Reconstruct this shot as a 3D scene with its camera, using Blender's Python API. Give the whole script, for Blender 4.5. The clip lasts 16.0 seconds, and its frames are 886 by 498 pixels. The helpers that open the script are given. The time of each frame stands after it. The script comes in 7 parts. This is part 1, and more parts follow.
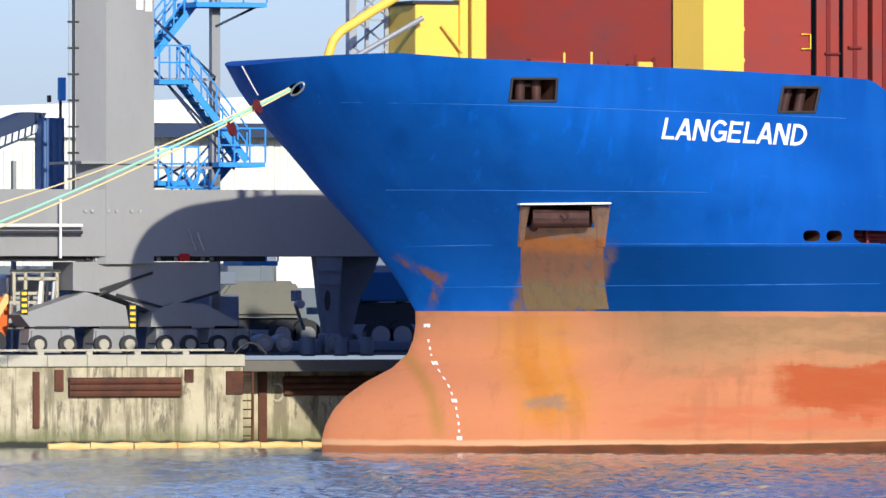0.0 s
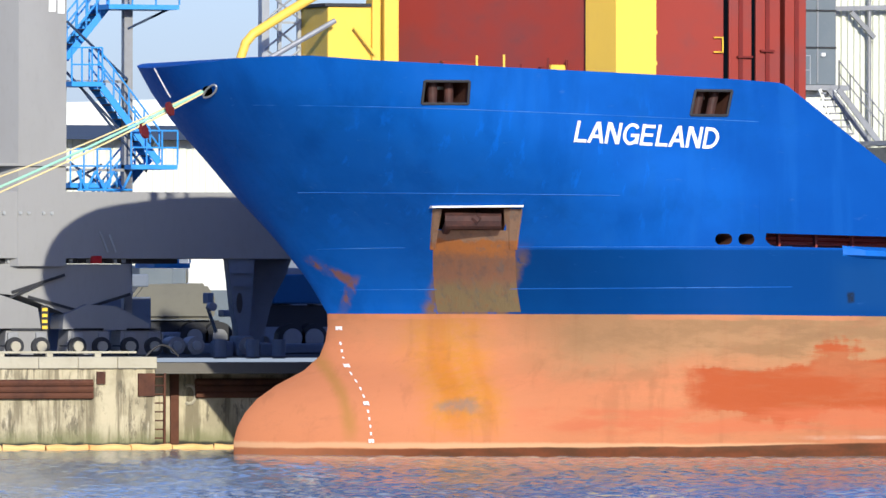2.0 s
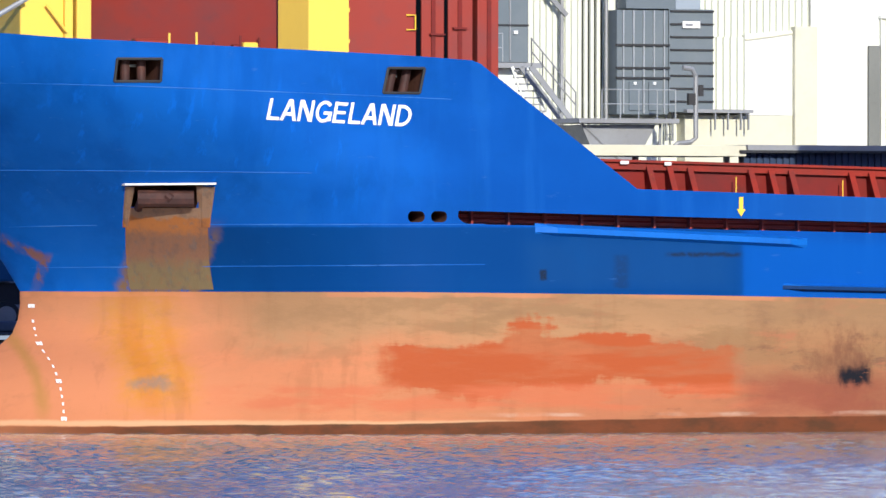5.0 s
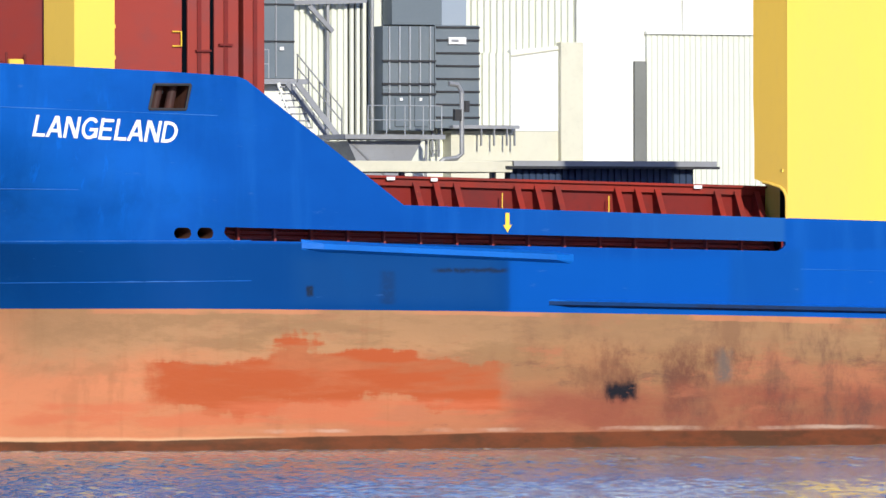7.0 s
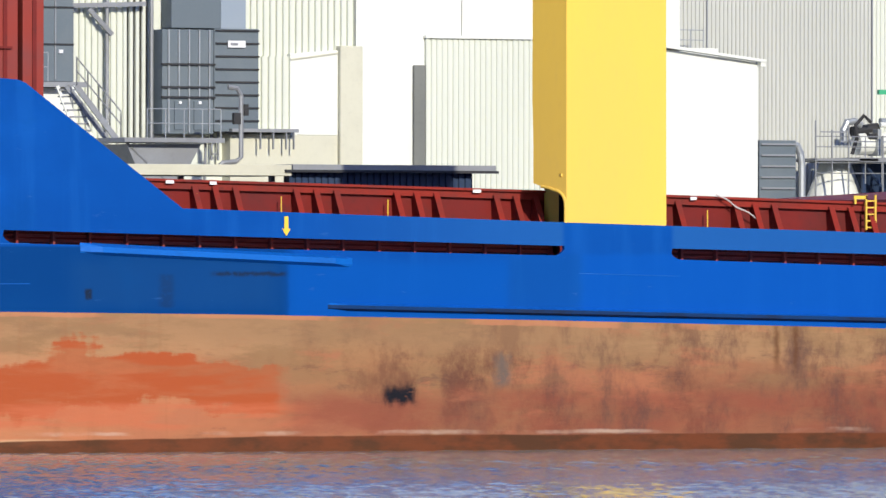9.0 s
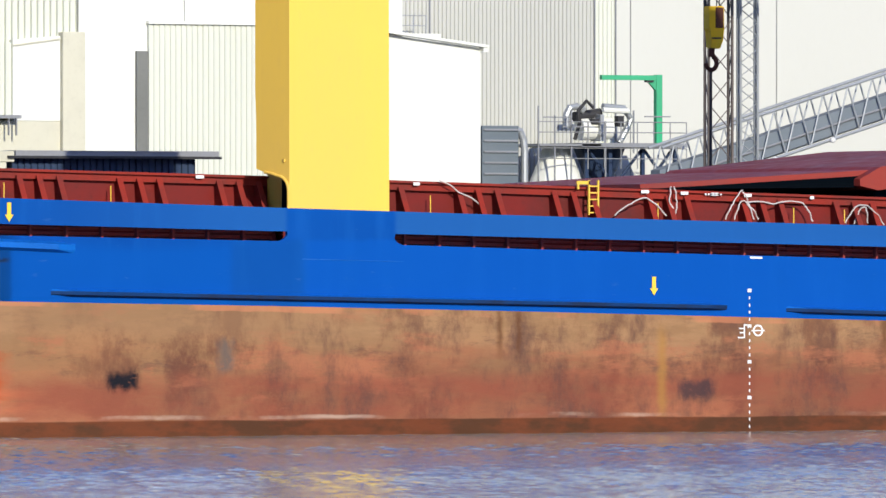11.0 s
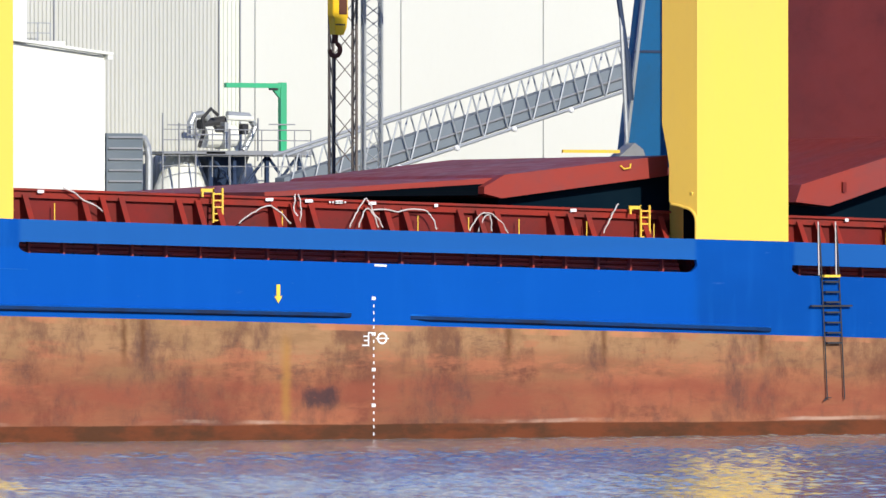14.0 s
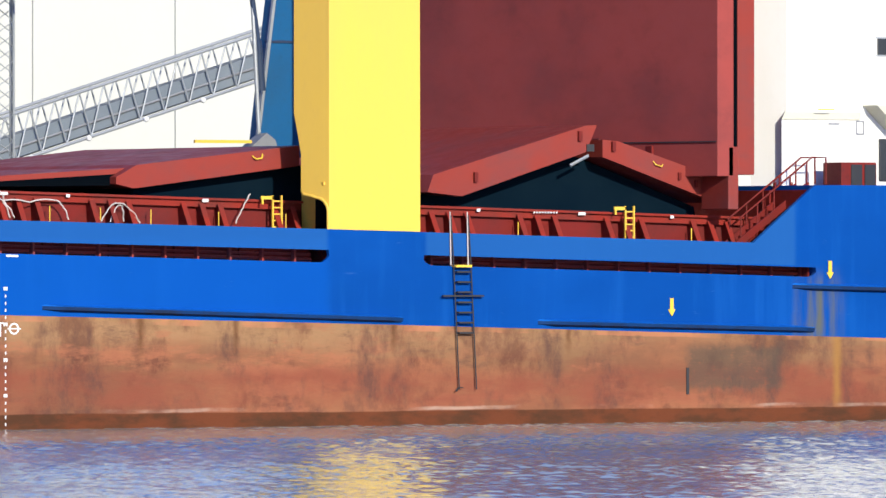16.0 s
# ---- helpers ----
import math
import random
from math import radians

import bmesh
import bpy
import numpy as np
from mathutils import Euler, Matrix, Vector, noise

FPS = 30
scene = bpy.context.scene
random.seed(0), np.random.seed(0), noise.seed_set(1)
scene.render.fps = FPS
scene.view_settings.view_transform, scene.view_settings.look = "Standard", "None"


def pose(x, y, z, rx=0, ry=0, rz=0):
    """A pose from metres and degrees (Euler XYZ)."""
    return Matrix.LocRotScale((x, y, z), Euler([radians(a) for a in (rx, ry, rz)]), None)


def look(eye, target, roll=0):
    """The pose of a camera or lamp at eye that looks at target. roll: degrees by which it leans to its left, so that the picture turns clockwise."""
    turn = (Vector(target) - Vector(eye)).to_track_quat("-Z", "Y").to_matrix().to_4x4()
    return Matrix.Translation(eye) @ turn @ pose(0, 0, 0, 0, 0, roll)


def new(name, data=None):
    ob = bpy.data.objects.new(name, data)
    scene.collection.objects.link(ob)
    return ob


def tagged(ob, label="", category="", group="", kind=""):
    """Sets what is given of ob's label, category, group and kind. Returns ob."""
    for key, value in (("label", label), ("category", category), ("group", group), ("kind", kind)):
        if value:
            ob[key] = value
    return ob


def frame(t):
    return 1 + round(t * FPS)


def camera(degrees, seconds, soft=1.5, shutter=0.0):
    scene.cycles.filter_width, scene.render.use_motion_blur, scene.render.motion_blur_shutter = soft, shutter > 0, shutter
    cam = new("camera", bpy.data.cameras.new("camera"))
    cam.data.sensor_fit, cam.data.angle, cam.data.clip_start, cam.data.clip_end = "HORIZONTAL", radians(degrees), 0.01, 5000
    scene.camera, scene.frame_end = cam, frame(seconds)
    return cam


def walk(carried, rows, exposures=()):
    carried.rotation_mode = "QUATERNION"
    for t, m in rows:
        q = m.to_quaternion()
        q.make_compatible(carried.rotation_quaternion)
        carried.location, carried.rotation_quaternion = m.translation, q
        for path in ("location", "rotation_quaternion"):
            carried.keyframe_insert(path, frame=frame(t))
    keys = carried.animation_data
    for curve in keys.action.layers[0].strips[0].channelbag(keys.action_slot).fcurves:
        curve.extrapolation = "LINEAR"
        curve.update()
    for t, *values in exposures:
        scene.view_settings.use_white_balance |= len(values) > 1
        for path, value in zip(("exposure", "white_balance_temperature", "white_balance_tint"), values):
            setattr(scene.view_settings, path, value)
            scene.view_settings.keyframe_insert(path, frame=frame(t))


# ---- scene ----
cam = camera(5.13, 16.0, soft=1.5)
EYE = (0.0, 0.0, 4.68)            # the camera stands on the far bank and pans along the ship
# seconds, bearing to the right of +y, tilt up, lean to the right, in degrees
PAN = [
    (0.0, 21.000, 0.192, 0.00), (0.5, 21.044, 0.208, 0.02), (1.0, 21.205, 0.252, 0.01), (1.5, 21.324, 0.225, -0.05),
    (2.0, 21.509, 0.208, -0.09), (2.5, 21.731, 0.216, -0.08), (3.0, 22.003, 0.191, -0.10), (3.5, 22.249, 0.115, -0.08),
    (4.0, 22.581, 0.092, -0.06), (6.5, 24.304, 0.129, 0.00), (7.0, 24.643, 0.174, 0.06), (7.5, 25.029, 0.194, 0.06),
    (8.0, 25.312, 0.171, 0.06), (8.5, 25.566, 0.174, 0.03), (9.0, 25.924, 0.196, -0.09), (9.5, 26.374, 0.142, -0.12),
    (12.0, 28.252, 0.138, 0.04), (12.5, 28.653, 0.132, 0.01), (13.0, 29.038, 0.153, 0.01), (13.5, 29.322, 0.177, 0.02),
    (14.0, 29.705, 0.159, -0.02), (14.5, 30.223, 0.152, 0.02), (15.0, 30.751, 0.128, 0.05), (15.5, 31.250, 0.086, 0.02),
    (16.0, 31.837, 0.102, 0.02),
]
walk(cam, [(t, pose(*EYE, 90 + tilt, 0, -b) @ pose(0, 0, 0, 0, 0, -lean)) for t, b, tilt, lean in PAN],
     exposures=((0.0, 0.18), (2.0, 0.24), (4.0, 0.26), (6.5, 0.10), (7.0, 0.09), (8.0, -0.02), (9.5, -0.10), (12.0, 0.02), (14.0, 0.06), (16.0, 0.15)))

# ---- light ----
SUN_UP, SUN_ROUND = 20.0, 189.0   # height of the sun; its bearing clockwise from +y
world = bpy.data.worlds.new("sky")
scene.world = world
world.use_nodes = True
wn = world.node_tree
sky = wn.nodes.new("ShaderNodeTexSky")
sky.sky_type, sky.sun_disc = "NISHITA", False
sky.sun_elevation, sky.sun_rotation = radians(SUN_UP), radians(SUN_ROUND)
sky.air_density, sky.dust_density, sky.ozone_density = 1.0, 0.7, 0.9
back = wn.nodes["Background"]
back.inputs["Strength"].default_value = 0.15
tint = wn.nodes.new("ShaderNodeMix")          # the clear, cool air of the day
tint.data_type, tint.blend_type = "RGBA", "MULTIPLY"
tint.inputs[0].default_value = 1.0
tint.inputs[7].default_value = (0.44, 0.57, 1.09, 1)
wn.links.new(sky.outputs[0], tint.inputs[6])
wn.links.new(tint.outputs[2], back.inputs["Color"])
sun_data = bpy.data.lights.new("sun", "SUN")
sun_data.energy, sun_data.angle, sun_data.color = 4.4, radians(0.6), (1.0, 0.95, 0.83)
sun = new("sun", sun_data)
to_sun = Vector((math.sin(radians(SUN_ROUND)) * math.cos(radians(SUN_UP)), math.cos(radians(SUN_ROUND)) * math.cos(radians(SUN_UP)), math.sin(radians(SUN_UP))))
sun.matrix_world = look(Vector((120, 200, 60)), Vector((120, 200, 60)) - to_sun)


# ---- materials ----
def nodes_of(name):
    m = bpy.data.materials.new(name)
    m.use_nodes = True
    nt = m.node_tree
    return m, nt, nt.nodes["Principled BSDF"]


def node(nt, kind, **inputs):
    n = nt.nodes.new("ShaderNode" + kind)
    for key, value in inputs.items():
        n.inputs[key.replace("_", " ")].default_value = value
    return n


def noise_fac(nt, coords, scale, detail=5.0, rough=0.55, stretch=(1, 1, 1)):
    """A noise in 0..1 at real-world size, stretched along the axes."""
    mp = node(nt, "Mapping", Scale=stretch)
    nt.links.new(coords, mp.inputs["Vector"])
    n = node(nt, "TexNoise", Scale=scale, Detail=detail, Roughness=rough)
    nt.links.new(mp.outputs[0], n.inputs["Vector"])
    return n.outputs["Fac"]


def ramp(nt, fac, lo, hi, a=0.0, b=1.0):
    n = node(nt, "MapRange", From_Min=lo, From_Max=hi, To_Min=a, To_Max=b)
    n.interpolation_type = "SMOOTHSTEP"
    nt.links.new(fac, n.inputs["Value"])
    return n.outputs["Result"]


def ramp_line(nt, fac, lo, hi, a, b):
    n = node(nt, "MapRange", From_Min=lo, From_Max=hi, To_Min=a, To_Max=b)
    nt.links.new(fac, n.inputs["Value"])
    return n.outputs["Result"]


def maths(nt, op, a, b=0.0):
    n = nt.nodes.new("ShaderNodeMath")
    n.operation = op
    for i, v in enumerate((a, b)):
        if isinstance(v, (int, float)):
            n.inputs[i].default_value = v
        else:
            nt.links.new(v, n.inputs[i])
    return n.outputs[0]


def blend(nt, fac, a, b):
    """Mix of two colours (tuples or sockets) by a factor (socket or number)."""
    n = nt.nodes.new("ShaderNodeMix")
    n.data_type = "RGBA"
    for key, v in ((0, fac), (6, a), (7, b)):
        if isinstance(v, (int, float)):
            n.inputs[key].default_value = v
        elif isinstance(v, tuple):
            n.inputs[key].default_value = (*v, 1)
        else:
            nt.links.new(v, n.inputs[key])
    return n.outputs[2]


def bumped(nt, bsdf, height, strength, distance):
    n = node(nt, "Bump", Strength=strength, Distance=distance)
    nt.links.new(height, n.inputs["Height"])
    nt.links.new(n.outputs[0], bsdf.inputs["Normal"])


def surface(name, colour, worn, rough=0.55, metal=0.0, big=0.4, fine=6.0, amount=0.5, bump=0.15, stretch=(1, 1, 1), gloss=0.16):
    """A weathered surface: two colours mixed by a coarse and a fine noise, with a fine relief."""
    m, nt, bsdf = nodes_of(name)
    co = node(nt, "TexCoord").outputs["Object"]
    a = noise_fac(nt, co, big, stretch=stretch)
    b = noise_fac(nt, co, fine, 6.0, 0.6, stretch)
    mix = maths(nt, "ADD", ramp(nt, a, 0.4, 0.72, 0, amount), ramp(nt, b, 0.5, 0.8, 0, amount * 0.6))
    nt.links.new(blend(nt, mix, colour, worn), bsdf.inputs["Base Color"])
    nt.links.new(ramp(nt, b, 0.3, 0.7, rough - 0.08, rough + 0.12), bsdf.inputs["Roughness"])
    bsdf.inputs["Metallic"].default_value = metal
    bsdf.inputs["Specular IOR Level"].default_value = gloss
    if bump:
        bumped(nt, bsdf, b, bump, 0.02)
    return m


def box_mask(nt, xyz, x0, x1, z0, z1, soft_x, soft_z, wobble):
    """1 inside a soft-edged, ragged patch of the x-z plane."""
    x = maths(nt, "ADD", xyz.outputs["X"], wobble)
    z = maths(nt, "ADD", xyz.outputs["Z"], wobble)
    f = maths(nt, "MULTIPLY", ramp(nt, x, x0 - soft_x, x0 + soft_x), ramp(nt, x, x1 + soft_x, x1 - soft_x))
    g = maths(nt, "MULTIPLY", ramp(nt, z, z0 - soft_z, z0 + soft_z), ramp(nt, z, z1 + soft_z, z1 - soft_z))
    return maths(nt, "MULTIPLY", f, g)


def wobbled(nt, co, scale, size, stretch=(1, 1, 1)):
    return maths(nt, "MULTIPLY", maths(nt, "SUBTRACT", noise_fac(nt, co, scale, 6.0, 0.62, stretch), 0.5), size)


def blue_paint():
    m, nt, bsdf = nodes_of("blue_hull_paint")
    co = node(nt, "TexCoord").outputs["Object"]
    xyz = node(nt, "SeparateXYZ")
    nt.links.new(co, xyz.inputs[0])
    coarse = noise_fac(nt, co, 0.22, 5.0, 0.55, (1, 1, 1.6))
    drip = noise_fac(nt, co, 0.9, 6.0, 0.6, (1.6, 1.6, 0.16))
    fine = noise_fac(nt, co, 7.0, 5.0, 0.6)
    c = blend(nt, ramp(nt, coarse, 0.35, 0.7), (0.003, 0.068, 0.315), (0.005, 0.094, 0.41))
    # bow lightened, side darkened: makes up in colour for the flare's shading
    c = blend(nt, ramp(nt, xyz.outputs["X"], 104.0, 112.0, 0.0, 0.6), c, (0.0012, 0.05, 0.25))
    c = blend(nt, ramp(nt, xyz.outputs["X"], 104.0, 96.0, 0.0, 0.4), c, (0.003, 0.098, 0.39))
    c = blend(nt, ramp(nt, drip, 0.48, 0.66, 0, 0.35), c, (0.008, 0.10, 0.39))
    dusk = ramp(nt, noise_fac(nt, co, 0.6, 6.0, 0.62, (1.3, 1.3, 0.3)), 0.5, 0.68, 0, 0.4)
    c = blend(nt, maths(nt, "MULTIPLY", dusk, ramp(nt, xyz.outputs["X"], 112.0, 103.0, 0.25, 1.0)), c, (0.0012, 0.052, 0.25))
    # older, darker coat along the lower strake forward, with fresh bright patches rolled over it
    w = wobbled(nt, co, 0.8, 0.5)
    c = blend(nt, maths(nt, "MULTIPLY", box_mask(nt, xyz, 100.9, 115.85, 3.6, 5.66, 0.35, 0.04, wobbled(nt, co, 2.0, 0.08)), 0.85), c, (0.0012, 0.038, 0.155))
    c = blend(nt, maths(nt, "MULTIPLY", box_mask(nt, xyz, 109.3, 115.4, 4.0, 5.3, 0.5, 0.25, w), 0.2), c, (0.015, 0.075, 0.20))
    c = blend(nt, maths(nt, "MULTIPLY", box_mask(nt, xyz, 115.8, 122.6, 3.5, 5.3, 0.1, 0.2, wobbled(nt, co, 0.8, 0.3)), 0.75), c, (0.0015, 0.075, 0.35))
    c = blend(nt, maths(nt, "MULTIPLY", box_mask(nt, xyz, 122.6, 124.9, 3.5, 5.45, 0.2, 0.1, w), 0.5), c, (0.003, 0.065, 0.27))
    c = blend(nt, maths(nt, "MULTIPLY", box_mask(nt, xyz, 124.9, 150.0, 3.0, 5.5, 0.2, 0.1, w), 0.7), c, (0.002, 0.078, 0.38))
    # touched-up strokes near the name, rust at the stem and below the hawse pipe
    streak = ramp(nt, noise_fac(nt, co, 1.0, 5.0, 0.6, (1, 1, 0.6)), 0.52, 0.64)
    c = blend(nt, maths(nt, "MULTIPLY", streak, maths(nt, "MULTIPLY", box_mask(nt, xyz, 94.0, 107.0, 5.9, 10.2, 1.0, 0.6, w), 0.2)), c, (0.004, 0.108, 0.46))
    dull = ramp(nt, noise_fac(nt, co, 0.7, 7.0, 0.68, (0.8, 1, 0.9)), 0.50, 0.70, 0, 0.3)
    c = blend(nt, maths(nt, "MULTIPLY", dull, ramp(nt, xyz.outputs["X"], 116.0, 110.0, 0.25, 1.0)), c, (0.0015, 0.052, 0.20))
    for x0, x1, z0, z1, soft, much in ((109.65, 109.85, 4.2, 4.5, 0.05, 0.9), (113.5, 115.7, 4.87, 4.97, 0.15, 0.8), (111.9, 112.3, 4.0, 4.9, 0.12, 0.35)):
        spot = box_mask(nt, xyz, x0, x1, z0, z1, soft, 0.05, wobbled(nt, co, 3.0, 0.16))
        c = blend(nt, maths(nt, "MULTIPLY", spot, ramp(nt, fine, 0.35, 0.5, 0.4 * much, much)), c, (0.012, 0.018, 0.03))
    worn = ramp(nt, noise_fac(nt, co, 1.3, 6.0, 0.65, (1, 1, 0.5)), 0.45, 0.58)
    wr = wobbled(nt, co, 1.6, 0.35)
    slope = maths(nt, "ADD", maths(nt, "ADD", xyz.outputs["Z"], maths(nt, "MULTIPLY", xyz.outputs["X"], 0.6)), wr)
    diag = maths(nt, "MULTIPLY", maths(nt, "MULTIPLY", ramp(nt, slope, 63.09, 63.2), ramp(nt, slope, 63.42, 63.28)), box_mask(nt, xyz, 96.4, 97.5, 4.6, 5.5, 0.1, 0.1, wr))
    rust = maths(nt, "MULTIPLY", ramp(nt, worn, 0.0, 1.0, 0.15, 0.85), maths(nt, "MAXIMUM", diag, box_mask(nt, xyz, 97.42, 97.62, 3.6, 4.85, 0.07, 0.15, wobbled(nt, co, 1.6, 0.25))))
    c = blend(nt, rust, c, (0.20, 0.085, 0.03))
    foot = maths(nt, "MULTIPLY", ramp(nt, noise_fac(nt, co, 3.0, 5.0, 0.6, (1.5, 1.5, 0.25)), 0.28, 0.52), box_mask(nt, xyz, 99.25, 101.2, 3.6, 5.5, 0.15, 0.5, wobbled(nt, co, 2.5, 0.35)))
    c = blend(nt, foot, c, (0.17, 0.10, 0.05))
    aft = maths(nt, "MULTIPLY", ramp(nt, drip, 0.4, 0.65), box_mask(nt, xyz, 166.6, 168.2, 2.4, 4.3, 0.3, 0.5, w))
    c = blend(nt, aft, c, (0.10, 0.11, 0.10))
    # scuffs of rubbed-off paint
    scuff = ramp(nt, noise_fac(nt, co, 2.2, 7.0, 0.7, (0.5, 1, 2.2)), 0.64, 0.72, 0, 0.35)
    c = blend(nt, scuff, c, (0.05, 0.15, 0.40))
    # the long bulwark plate has faded; the plating under the crane pedestals has not
    over = maths(nt, "ADD", xyz.outputs["Z"], ramp_line(nt, xyz.outputs["X"], 110.0, 170.0, -6.03, -4.66))
    faded = maths(nt, "MULTIPLY", ramp(nt, over, -0.05, 0.0), ramp(nt, xyz.outputs["X"], 113.0, 126.0, 0.0, 0.75))
    for x0, x1 in ((124.3, 127.75), (150.0, 153.4), (166.5, 200.0)):
        hold = maths(nt, "MULTIPLY", ramp(nt, xyz.outputs["X"], x0 - 0.1, x0 + 0.1), ramp(nt, xyz.outputs["X"], x1 + 0.1, x1 - 0.1))
        faded = maths(nt, "MULTIPLY", faded, maths(nt, "SUBTRACT", 1.0, hold))
    c = blend(nt, faded, c, (0.016, 0.100, 0.315))
    # slanting strokes of a fresh roller on the bow
    lean = node(nt, "Mapping", Rotation=(0.0, radians(38), 0.0), Scale=(2.4, 1.0, 0.55))
    nt.links.new(co, lean.inputs["Vector"])
    strokes = node(nt, "TexNoise", Scale=1.1, Detail=5.0, Roughness=0.6)
    nt.links.new(lean.outputs[0], strokes.inputs["Vector"])
    c = blend(nt, maths(nt, "MULTIPLY", ramp(nt, strokes.outputs["Fac"], 0.58, 0.67, 0, 0.6), box_mask(nt, xyz, 95.5, 104.5, 6.3, 9.4, 1.0, 0.7, w)), c, (0.004, 0.122, 0.56))
    nt.links.new(c, bsdf.inputs["Base Color"])
    nt.links.new(ramp(nt, fine, 0.3, 0.7, 0.5, 0.66), bsdf.inputs["Roughness"])
    bsdf.inputs["Specular IOR Level"].default_value = 0.035
    plates = noise_fac(nt, co, 0.55, 3.0, 0.45, (1, 1, 0.8))
    bumped(nt, bsdf, maths(nt, "ADD", plates, maths(nt, "MULTIPLY", fine, 0.04)), 0.35, 0.06)
    return m


def red_paint():
    m, nt, bsdf = nodes_of("red_antifouling")
    co = node(nt, "TexCoord").outputs["Object"]
    xyz = node(nt, "SeparateXYZ")
    nt.links.new(co, xyz.inputs[0])
    coarse = noise_fac(nt, co, 0.35, 6.0, 0.6, (0.6, 1, 1.4))
    fine = noise_fac(nt, co, 5.0, 6.0, 0.65, (0.6, 1, 1.3))
    w = wobbled(nt, co, 0.9, 1.0, (0.6, 1, 1.2))
    pale, brown, red = (0.52, 0.192, 0.088), (0.20, 0.086, 0.047), (0.36, 0.080, 0.027)
    # pale fresh coat at the bow, browner and dirtier going aft
    along = ramp(nt, xyz.outputs["X"], 99.0, 126.0)
    c = blend(nt, maths(nt, "MULTIPLY", along, ramp(nt, coarse, 0.3, 0.65, 0.55, 1.0)), pale, brown)
    c = blend(nt, maths(nt, "MULTIPLY", box_mask(nt, xyz, 98.9, 100.6, 0.8, 3.9, 0.5, 0.6, w), ramp(nt, fine, 0.3, 0.6, 0.4, 0.95)), c, (0.50, 0.20, 0.035))
    for x0, wide in ((99.3, 0.5), (100.35, 0.1)):
        weep = maths(nt, "MULTIPLY", box_mask(nt, xyz, x0, x0 + wide, 0.7, 4.2, 0.12, 0.5, wobbled(nt, co, 1.5, 0.3, (2, 1, 0.3))), 0.4)
        c = blend(nt, weep, c, (0.45, 0.14, 0.015))
    tan = maths(nt, "MULTIPLY", ramp(nt, maths(nt, "ADD", xyz.outputs["Z"], wobbled(nt, co, 0.7, 1.6, (0.4, 1, 1.6))), 1.9, 3.0, 0.0, 0.85), ramp(nt, maths(nt, "ADD", xyz.outputs["X"], wobbled(nt, co, 0.6, 2.5)), 100.6, 103.0))
    c = blend(nt, tan, c, (0.36, 0.205, 0.10))
    step = ramp(nt, maths(nt, "ADD", xyz.outputs["X"], wobbled(nt, co, 1.5, 0.5)), 115.7, 115.95, 0.0, 0.6)
    c = blend(nt, maths(nt, "MULTIPLY", step, ramp(nt, xyz.outputs["X"], 128.0, 122.0)), c, (0.30, 0.15, 0.07))
    # grime under the paint line and dark scrapes
    grime = maths(nt, "MULTIPLY", ramp(nt, noise_fac(nt, co, 0.8, 7.0, 0.68, (0.35, 1, 1.6)), 0.44, 0.6), ramp(nt, xyz.outputs["X"], 99, 108, 0.1, 0.9))
    c = blend(nt, maths(nt, "MULTIPLY", grime, ramp(nt, xyz.outputs["Z"], 1.2, 2.6, 0.25, 0.8)), c, (0.24, 0.135, 0.065))
    scrape = ramp(nt, noise_fac(nt, co, 1.1, 8.0, 0.75, (0.45, 1, 1.5)), 0.54, 0.68, 0, 0.6)
    c = blend(nt, maths(nt, "MULTIPLY", scrape, ramp(nt, xyz.outputs["X"], 103, 125, 0.2, 1.0)), c, (0.10, 0.055, 0.042))
    smear = ramp(nt, noise_fac(nt, co, 0.42, 7.0, 0.7, (1.0, 1, 0.7)), 0.48, 0.64, 0, 0.85)
    c = blend(nt, maths(nt, "MULTIPLY", smear, ramp(nt, xyz.outputs["X"], 112, 122)), c, (0.12, 0.045, 0.03))
    fresh = ramp(nt, noise_fac(nt, co, 0.6, 7.0, 0.7, (0.4, 1, 1.3)), 0.54, 0.64, 0, 0.65)
    c = blend(nt, maths(nt, "MULTIPLY", fresh, ramp(nt, xyz.outputs["X"], 104, 116, 0.2, 1.0)), c, (0.37, 0.135, 0.07))
    drip = ramp(nt, noise_fac(nt, co, 1.1, 6.0, 0.6, (1.5, 1.5, 0.1)), 0.55, 0.68, 0, 0.22)
    c = blend(nt, drip, c, (0.25, 0.10, 0.045))
    # a dirty wash below the paint line, with a ragged bright edge where the blue ends, and a redder belt above the water
    under = maths(nt, "ADD", xyz.outputs["Z"], ramp_line(nt, xyz.outputs["X"], 112.0, 190.0, -3.85, -2.04))
    wash = maths(nt, "MULTIPLY", ramp(nt, maths(nt, "ADD", under, wobbled(nt, co, 0.7, 1.2, (0.6, 1, 0.6))), -1.15, -0.45), ramp(nt, xyz.outputs["X"], 106, 118, 0.3, 0.6))
    c = blend(nt, maths(nt, "MULTIPLY", wash, ramp(nt, xyz.outputs["X"], 122, 132, 1.0, 0.3)), c, (0.27, 0.155, 0.08))
    belt = maths(nt, "MULTIPLY", box_mask(nt, xyz, 115.8, 200, 0.5, 1.65, 0.3, 0.3, wobbled(nt, co, 0.6, 0.9, (0.5, 1, 1.2))), ramp(nt, noise_fac(nt, co, 0.5, 6.0, 0.65, (0.5, 1, 1.5)), 0.36, 0.6, 0.3, 0.85))
    c = blend(nt, belt, c, (0.235, 0.068, 0.040))
    streaks = ramp(nt, noise_fac(nt, co, 0.5, 8.0, 0.72, (1.1, 1, 0.6)), 0.48, 0.68, 0, 0.8)
